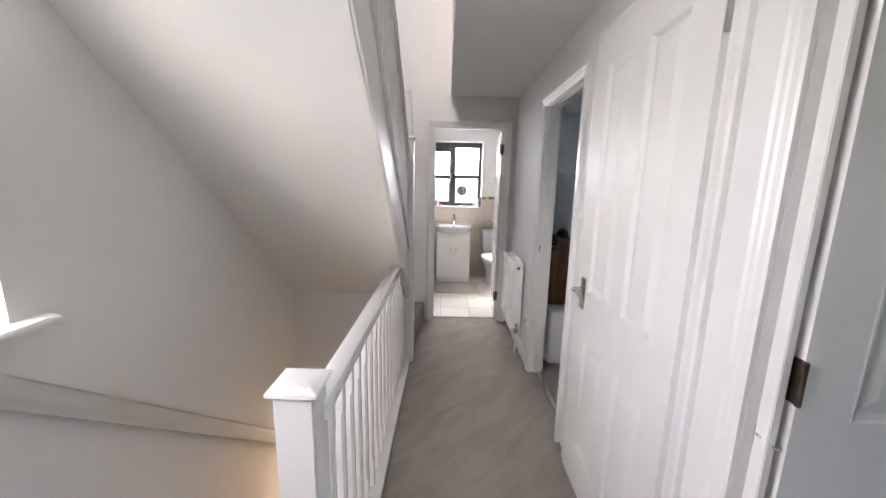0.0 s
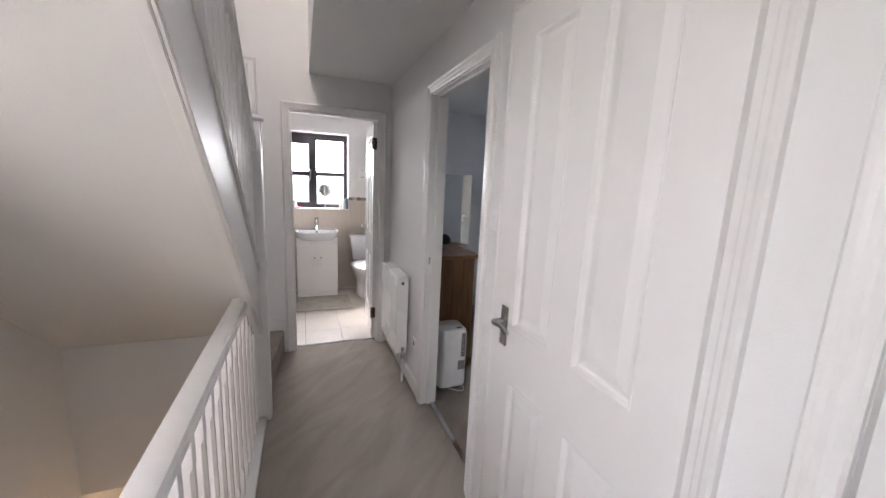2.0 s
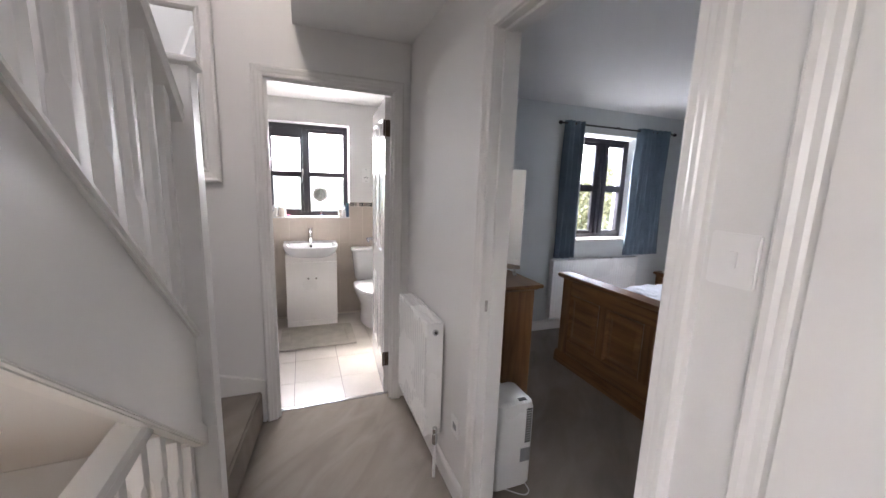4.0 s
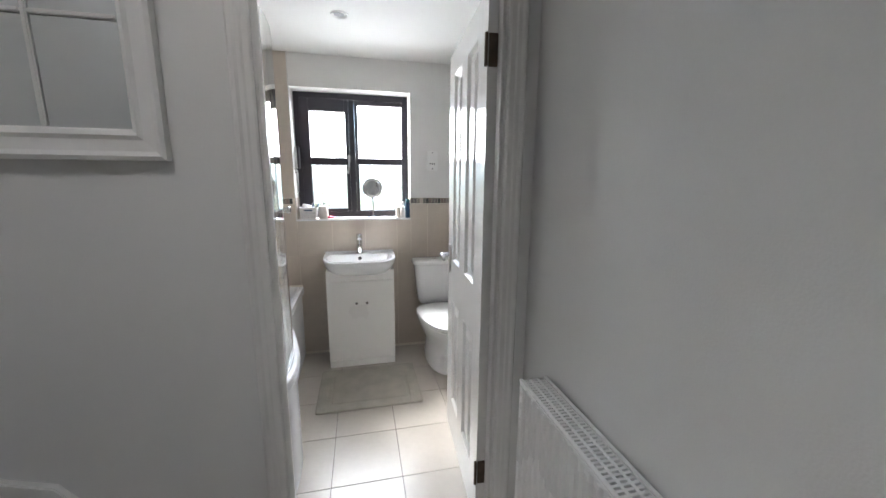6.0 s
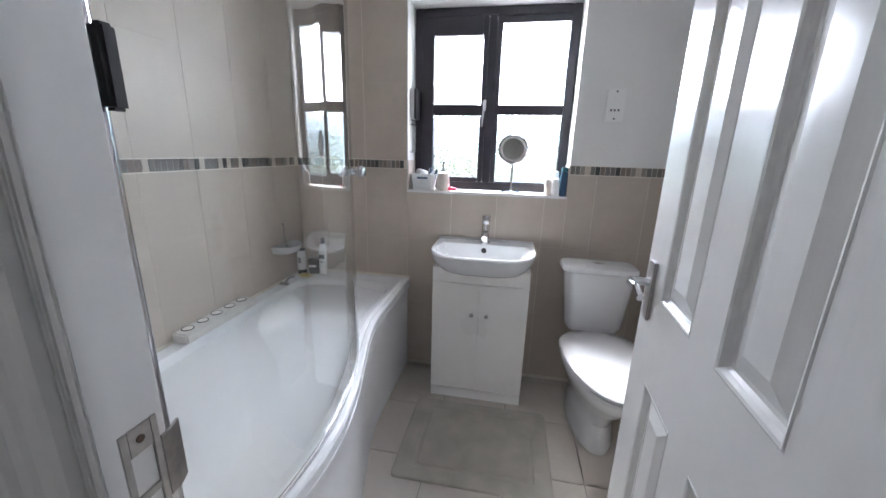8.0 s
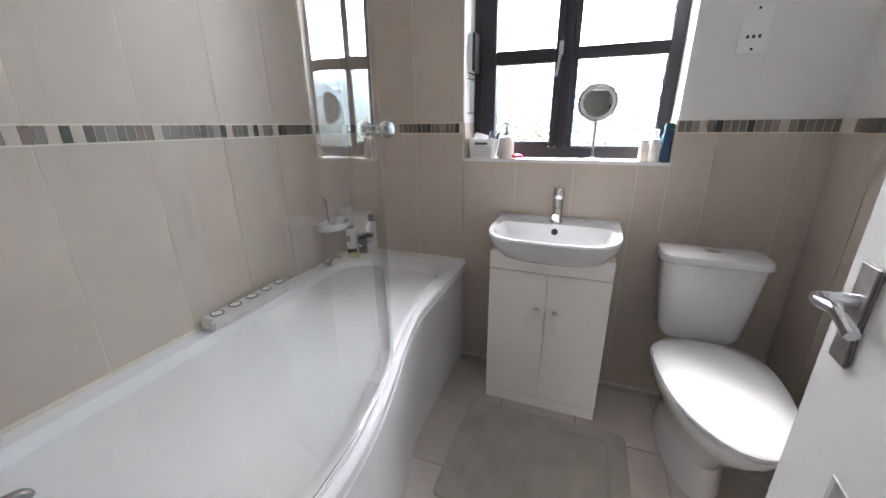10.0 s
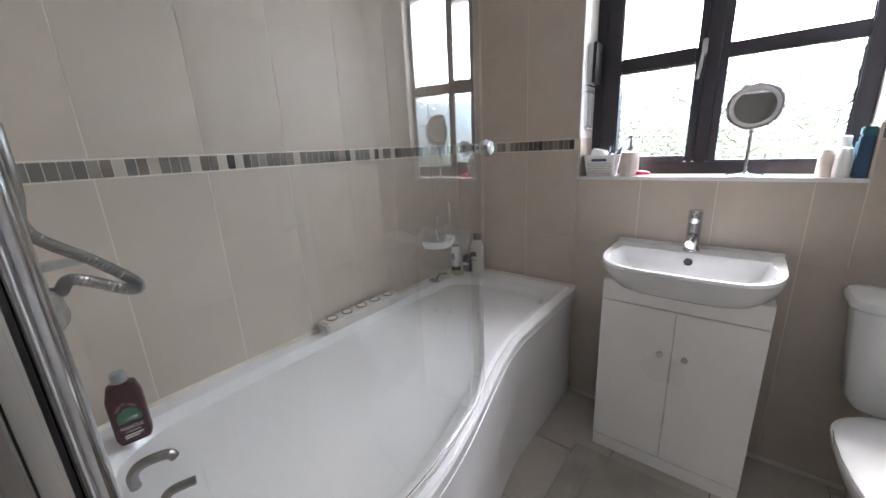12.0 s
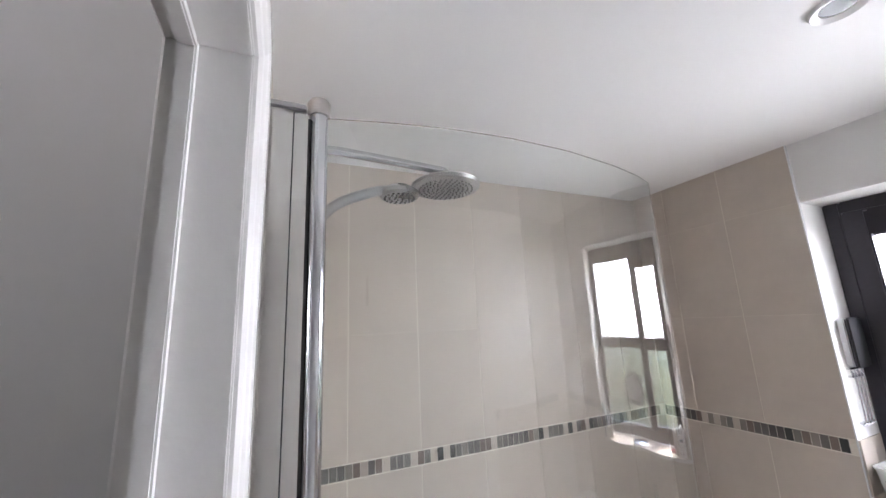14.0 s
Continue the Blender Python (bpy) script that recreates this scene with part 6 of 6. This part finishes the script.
# bottles at the other end of the sill
bottle("cup", 0.408, 5.50, SZ, 0.021, 0.082, STONEW, STONEW, "small pale pink plastic tube standing on the sill", cap=0.004, neck=0.9)
bottle("lotion_bottle", 0.443, 5.53, SZ, 0.022, 0.105, WHITEP, WHITEP, "white plastic lotion bottle with a blue band", cap=0.022, neck=0.7, band=(0.03, 0.07, BLUEB))
bottle("lotion_bottle", 0.442, 5.475, SZ, 0.021, 0.08, WHITEP, WHITEP, "short white plastic bottle on the tiled sill", cap=0.012, neck=0.75)
tbx = thing("toiletry_box", (0.478, 5.475, SZ), "tall dark teal toiletry box against the window reveal", "box")
bx("body", (0.466, 5.458, SZ), (0.497, 5.495, SZ + 0.125), BLUEB, tbx, bevel=0.003)
bx("lid", (0.466, 5.458, SZ + 0.1251), (0.497, 5.495, SZ + 0.15), TEALB, tbx, bevel=0.003)
tbx2 = thing("toiletry_box", (0.475, 5.53, SZ), "teal plastic tube standing against the window reveal", "box")
bx("body", (0.470, 5.51, SZ), (0.496, 5.55, SZ + 0.11), TEALB, tbx2, bevel=0.004)

# hair tools hung on the reveal
ht = thing("mirror_cabinet", (WX0, 5.53, 1.29), "chrome razor rack with a black-backed mirror on the window reveal", "shaving rack")
bx("mirror", (WX0 + 0.022, 5.49, 1.47), (WX0 + 0.034, 5.585, 1.635), BLACK, ht, bevel=0.006)
bx("mirror_glass", (WX0 + 0.0, 5.50, 1.475), (WX0 + 0.021, 5.575, 1.63), WHITEP, ht, bevel=0.004)
bm = bmesh.new()
for y in (5.50, 5.52, 5.545, 5.565):
    tube(bm, [(WX0 + 0.004, y, 1.29), (WX0 + 0.012, y, 1.30), (WX0 + 0.012, y + 0.004, 1.44), (WX0 + 0.006, y, 1.46)], 0.003, 6)
for z in (1.295, 1.44, 1.465):
    box(bm, (WX0, 5.49, z), (WX0 + 0.010, 5.575, z + 0.006))
part("rack", bm, CHROME, ht, smooth=False)

# black clip on the screen's wall channel
bc = thing("black_holder", (-0.24, 3.795, 1.36), "narrow glossy black plastic holder clipped to the chrome screen post", "holder")
bx("body", (-0.247, 3.792, 1.335), (-0.230, 3.812, 1.425), BLACK, bc, bevel=0.004)
bx("clip", (-0.2525, 3.793, 1.355), (-0.2485, 3.803, 1.385), BLACK, bc, bevel=0.001)

# candle holder on the bath's back rim
ca = Vector((-0.987, 4.68, BZ + 0.005))
cn = thing("candle_holder", ca, "whitewashed wooden candle holder with five tealights on the bath rim", "candle holder")
bx("block", (ca.x - 0.028, ca.y - 0.195, BZ + 0.0035), (ca.x + 0.042, ca.y + 0.195, BZ + 0.046), PEBBLE, cn, bevel=0.007)
for k in range(5):
    y = ca.y - 0.148 + 0.074 * k
    tlg = thing("tealight", (ca.x + 0.003, y, BZ + 0.046), "round tealight in a dark metal cup", "candle", "tealights in the holder")
    bm = bmesh.new()
    prof = [(0.0225, 0.0), (0.023, 0.002), (0.022, 0.003), (0.0195, 0.003), (0.0190, 0.0012), (0.0, 0.0012)]
    lathe(bm, (ca.x + 0.003, y, BZ + 0.0462), prof, 24)
    part("cup", bm, BLACK, tlg, smooth=True)
    bm = bmesh.new()
    lathe(bm, (ca.x + 0.003, y, BZ + 0.0478), [(0.0, 0), (0.0185, 0.0), (0.0185, 0.001), (0.0, 0.001)], 24)
    part("wax", bm, WAX, tlg, smooth=True)

# the far corner of the bath: bottles, soap, razor, soap dish
bottle("shampoo_bottle", -0.865, 5.395, BZ + 0.004, 0.03, 0.185, WHITEP, BLACK, "tall white shampoo bottle with a black cap and printed mark", sx=1.0, sy=0.75, cap=0.035, neck=0.42, band=(0.05, 0.13, WHITEP))
bx("print", (-0.884, 5.3712, BZ + 0.10), (-0.85, 5.3722, BZ + 0.125), BLACK, bpy.data.objects["shampoo_bottle"], bevel=0)
bx("print", (-0.88, 5.3712, BZ + 0.075), (-0.855, 5.3722, BZ + 0.082), GREYP, bpy.data.objects["shampoo_bottle"], bevel=0)
bottle("shower_gel_bottle", -0.975, 5.345, BZ + 0.004, 0.025, 0.15, WHITEP, BLACK, "white bottle with a black base standing in the bath corner", cap=0.006, neck=0.9, band=(0.0, 0.035, BLACK))
bx("print", (-0.985, 5.3192, BZ + 0.08), (-0.965, 5.3202, BZ + 0.115), GREYP, bpy.data.objects["shower_gel_bottle"], bevel=0)
jr = thing("jar", (-0.925, 5.39, BZ), "short dark blue jar with a pale label", "jar")
bm = bmesh.new()
lathe(bm, (-0.925, 5.395, BZ + 0.004), [(0.03, 0), (0.033, 0.005), (0.033, 0.06), (0.034, 0.062), (0.034, 0.085), (0.03, 0.088), (0, 0.088)], 24)
part("body", bm, BLACK, jr, smooth=True)
bx("label", (-0.94, 5.3600, BZ + 0.045), (-0.91, 5.3625, BZ + 0.058), WHITEP, jr, bevel=0)
sp = thing("soap_bar", (-0.93, 5.30, BZ), "worn oval bar of yellow soap on the bath rim", "soap")
bm = bmesh.new()
lathe(bm, (-0.935, 5.305, BZ + 0.004), [(0.02, 0), (0.03, 0.005), (0.03, 0.014), (0.02, 0.02), (0, 0.021)], 24, sx=1.25, sy=0.85)
part("bar", bm, SOAP, sp, smooth=True)
rzr = thing("razor", (-0.985, 5.20, BZ), "grey and silver safety razor lying on the bath rim", "razor")
bm = bmesh.new()
tube(bm, smooth_path([(-0.975, 5.155, BZ + 0.016), (-0.982, 5.20, BZ + 0.028), (-0.985, 5.26, BZ + 0.016)], 6), [0.006] * 13, 8)
part("handle", bm, GREYP, rzr, smooth=True)
bx("head", (-1.0, 5.14, BZ + 0.005), (-0.955, 5.158, BZ + 0.02), DCHROME, rzr, bevel=0.002)
ds = thing("soap_dish", (-0.965, 5.25, 0.735), "clear glass corner soap dish on a chrome bracket", "soap dish")
bm = bmesh.new()
ring = [(math.cos(a), math.sin(a)) for a in (math.pi * (i / 27 - 0.5) for i in range(28))]
loft(bm, [[(-1.016 + k * max(0.0, c) ** 0.8, 5.215 + q * s, z) for c, s in ring] for k, q, z in
          ((0.070, 0.060, 0.742), (0.098, 0.082, 0.752), (0.114, 0.096, 0.782), (0.114, 0.098, 0.788), (0.109, 0.093, 0.788), (0.098, 0.083, 0.757), (0.064, 0.055, 0.748))])
part("dish", bm, SMOKE, ds, smooth=True)
bm = bmesh.new()
tube(bm, smooth_path([(-1.012, 5.215, 0.90), (-1.0, 5.215, 0.89), (-1.0, 5.215, 0.81), (-0.99, 5.215, 0.775)], 5), 0.0035, 8)
part("bracket", bm, CHROME, ds, smooth=True)

# maroon bath-soak bottle by the shower
mb = thing("bath_soak_bottle", (-0.90, 3.90, BZ), "maroon plastic bath soak bottle with a green label", "bottle")
bm = bmesh.new()
mxc, myc = -0.905, 3.89
loft(bm, [rrect(mxc, myc, 0.030, 0.020, 0.01, BZ + 0.004), rrect(mxc, myc, 0.036, 0.024, 0.012, BZ + 0.02), rrect(mxc, myc, 0.036, 0.024, 0.012, BZ + 0.125), rrect(mxc, myc, 0.028, 0.02, 0.01, BZ + 0.155), rrect(mxc, myc, 0.014, 0.012, 0.008, BZ + 0.165)])
bm.transform(Matrix.Translation((mxc, myc, 0)) @ Matrix.Rotation(radians(80), 4, "Z") @ Matrix.Translation((-mxc, -myc, 0)))
part("body", bm, MAROON, mb, smooth=True)
bm = bmesh.new()
lathe(bm, (mxc, myc, BZ + 0.164), [(0.016, 0), (0.016, 0.022), (0.014, 0.025), (0, 0.025)], 18)
part("cap", bm, GREYP, mb, smooth=True)


def on_bottle(name, a, b, material):
    bm = bmesh.new()
    box(bm, (mxc + a[0], myc - 0.0248, BZ + a[1]), (mxc + b[0], myc - 0.0238, BZ + b[1]))
    bm.transform(Matrix.Translation((mxc, myc, 0)) @ Matrix.Rotation(radians(80), 4, "Z") @ Matrix.Translation((-mxc, -myc, 0)))
    part(name, bm, material, mb)


on_bottle("label", (-0.023, 0.065), (0.023, 0.084), GREEN)
on_bottle("label", (-0.018, 0.0842), (0.018, 0.094), GREEN)
on_bottle("label", (-0.010, 0.0942), (0.010, 0.101), GREEN)
for dx, dz in ((-0.014, 0.106), (-0.004, 0.112), (0.007, 0.107), (0.014, 0.100), (-0.019, 0.099)):
    on_bottle("flower_print", (dx - 0.0035, dz), (dx + 0.0035, dz + 0.006), ROSE)


def words(text, size, z, parent):
    cu = bpy.data.curves.new("text", "FONT")
    cu.body = text
    cu.size = size
    cu.align_x = "CENTER"
    cu.extrude = 0.0002
    cu.materials.append(WHITEP)
    o = new("lettering", cu)
    o.parent = parent
    m = Matrix.Translation((mxc, myc, 0)) @ Matrix.Rotation(radians(80), 4, "Z") @ Matrix.Translation((0, -0.0255, BZ + z)) @ Matrix.Rotation(radians(90), 4, "X")
    o.matrix_basis = Matrix.Translation(-Vector(parent.location)) @ m
    return o


words("MUSCLE", 0.012, 0.047, mb)
words("THERAPY", 0.007, 0.037, mb)
on_bottle("print", (-0.018, 0.028), (0.018, 0.031), WHITEP)
on_bottle("print", (-0.018, 0.022), (0.010, 0.025), WHITEP)
on_bottle("print", (-0.016, 0.070), (0.016, 0.078), WHITEP)

# ---- wall and floor tiles, mosaic ----
def tile_mesh(name, size, material, b=0.0012):
    bm = bmesh.new()
    sx, sy, sz = size
    box(bm, (0, 0, 0), (sx, sy, sz))
    bmesh.ops.recalc_face_normals(bm, faces=bm.faces)
    me = bpy.data.meshes.new(name)
    bm.to_mesh(me)
    bm.free()
    me.materials.append(material)
    return me


TILE_MESHES = {}


def lay(name, parent, at, size, material):
    key = (name, tuple(round(s, 4) for s in size))
    if key not in TILE_MESHES:
        TILE_MESHES[key] = tile_mesh(name, size, material)
    ob = new(name, TILE_MESHES[key])
    ob.location = at
    ob.parent = parent
    return ob


G = 0.0013          # half a joint, upright; the level joints are tighter
GL = 0.0004
ROWS_Z = [(0.02, 0.415), (0.415, 0.812), (0.812, 1.2045), (1.2545, 1.65), (1.65, 2.045), (2.045, CE - 0.012)]


def tile_wall(parent, axis, face, cuts, side, skip=None, lowest=0.0):
    """cuts along the wall; side: the way the tiles face. skip(a, b, z0, z1) leaves tiles out."""
    for a, b in zip(cuts, cuts[1:]):
        for z0, z1 in ROWS_Z:
            if z1 < lowest or b - a < 0.01:
                continue
            for q0, q1, r0, r1 in (skip(a, b, z0, z1) if skip else [(a, b, z0, z1)]):
                if q1 - q0 < 0.008 or r1 - r0 < 0.008:
                    continue
                d = 0.008
                if axis == "x":
                    lay("tile", parent, (face if side < 0 else face - d, q0 + G, r0 + GL), (d, q1 - q0 - 2 * G, r1 - r0 - 2 * GL), TILE)
                else:
                    lay("tile", parent, (q0 + G, face if side < 0 else face - d, r0 + GL), (q1 - q0 - 2 * G, d, r1 - r0 - 2 * GL), TILE)


PITCH = 0.0243          # one mosaic piece and its joint


def mosaic(parent, axis, face, start, runs, side):
    """runs: how many dark pieces stand between one pale piece and the next, from start on."""
    d = 0.0085
    row = "P".join("D" * n for n in runs)
    for k, sort in enumerate(row):
        size = (d, PITCH - 0.0022, 0.042) if axis == "x" else (PITCH - 0.0022, d, 0.042)
        key = ("mosaic_tile", axis, sort)
        if key not in TILE_MESHES:
            TILE_MESHES[key] = tile_mesh("mosaic_tile", size, TILE if sort == "P" else MOSAIC)
        ob = new("mosaic_tile", TILE_MESHES[key])
        p = start + k * PITCH + 0.0011
        off = face if side < 0 else face - d
        ob.location = (off, p, 1.2085) if axis == "x" else (p, off, 1.2085)
        ob.parent = parent


yc = [BY0] + [3.967 + 0.25 * k for k in range(6)] + [BY1]
tl = tagged(new("wall_tiling_left"), kind="structure")
tile_wall(tl, "x", BL, yc, 1, lowest=0.5)
mosaic(tl, "x", BL, BY0 + 0.0005, (2, 9, 2, 3, 2, 1, 7, 9, 3, 1, 2, 9, 5, 2), 1)
tw = tagged(new("wall_tiling_window"), kind="structure")
xc = [BL, -0.86, -0.61, WX0, -0.11, 0.14, 0.39, 0.64, 0.89, BR]


def around_window(a, b, z0, z1):
    if b <= WX0 + 0.001:
        return [(a, b, z0, z1)]
    if z0 > 1.21:
        return []
    if z1 > WZ0 and a < WX1:
        if b > WX1:
            return [(a, WX1, z0, WZ0 - 0.012), (WX1, b, z0, z1)]
        return [(a, b, z0, WZ0 - 0.012)]
    return [(a, b, z0, z1)]


tile_wall(tw, "y", BY1, xc, -1, around_window)
mosaic(tw, "y", BY1, BL + 0.004, (7, 1, 2, 13), -1)
mosaic(tw, "y", BY1, WX1 + 0.002, (3, 9, 6), -1)
tn = tagged(new("wall_tiling_near"), kind="structure")
tile_wall(tn, "y", BY0, [BL, -0.86, -0.61, -0.36, -0.1805], 1, lowest=0.5)
mosaic(tn, "y", BY0, BL + 0.004, (5, 2, 9, 3, 12), 1)
tr = tagged(new("wall_tiling_right"), kind="structure")
tile_wall(tr, "x", BR, [BY0, 3.967, 4.217, 4.467, 4.717, 4.967, 5.217, BY1], -1, lambda a, b, z0, z1: [] if z0 > 1.21 else [(a, b, z0, z1)])
mosaic(tr, "x", BR, BY0 + 0.001, (6, 1, 4, 9, 2, 7, 3, 9, 5, 6, 6), -1)
structure("wall_tile_trim", [((WX0 - 0.004, BY1 - 0.002, WZ0 - 0.012), (WX0, BY1 + 0.009, CE - 0.012)), ((WX0, BY1 - 0.003, WZ0 - 0.012), (WX1, BY1, WZ0 + 0.001))], CERAMIC)
# the grout bed behind the window wall's tiles
structure("wall_tile_bed", [((WX0 + 0.0, BY1 + 0.0014, 0), (BR, BY1 + 0.0078, WZ0 - 0.013)), ((WX1, BY1 + 0.0014, WZ0 - 0.013), (BR, BY1 + 0.0078, 1.253)), ((BL, BY1 + 0.0014, 0), (WX0 - 0.004, BY1 + 0.0078, CE - 0.012)),
                            ((BR + 0.0014, BY0, 0), (BR + 0.0078, BY1, 1.253)), ((BL, BY0 - 0.0078, 0.5), (-0.1805, BY0 - 0.0014, CE - 0.012))], GROUT)
tf = tagged(new("floor_tiling"), kind="structure")
xs = [BL, -0.737, -0.402, -0.067, 0.262, 0.592, 0.922, BR]
ysf = [YF + 0.008, 4.037, 4.382, 4.727, 5.072, 5.417, BY1]
for a, b in zip(xs, xs[1:]):
    for c, d in zip(ysf, ysf[1:]):
        lay("floor_tile", tf, (a + 0.002, c + 0.002, -0.0079), (b - a - 0.004, d - c - 0.004, 0.0079), FTILE)
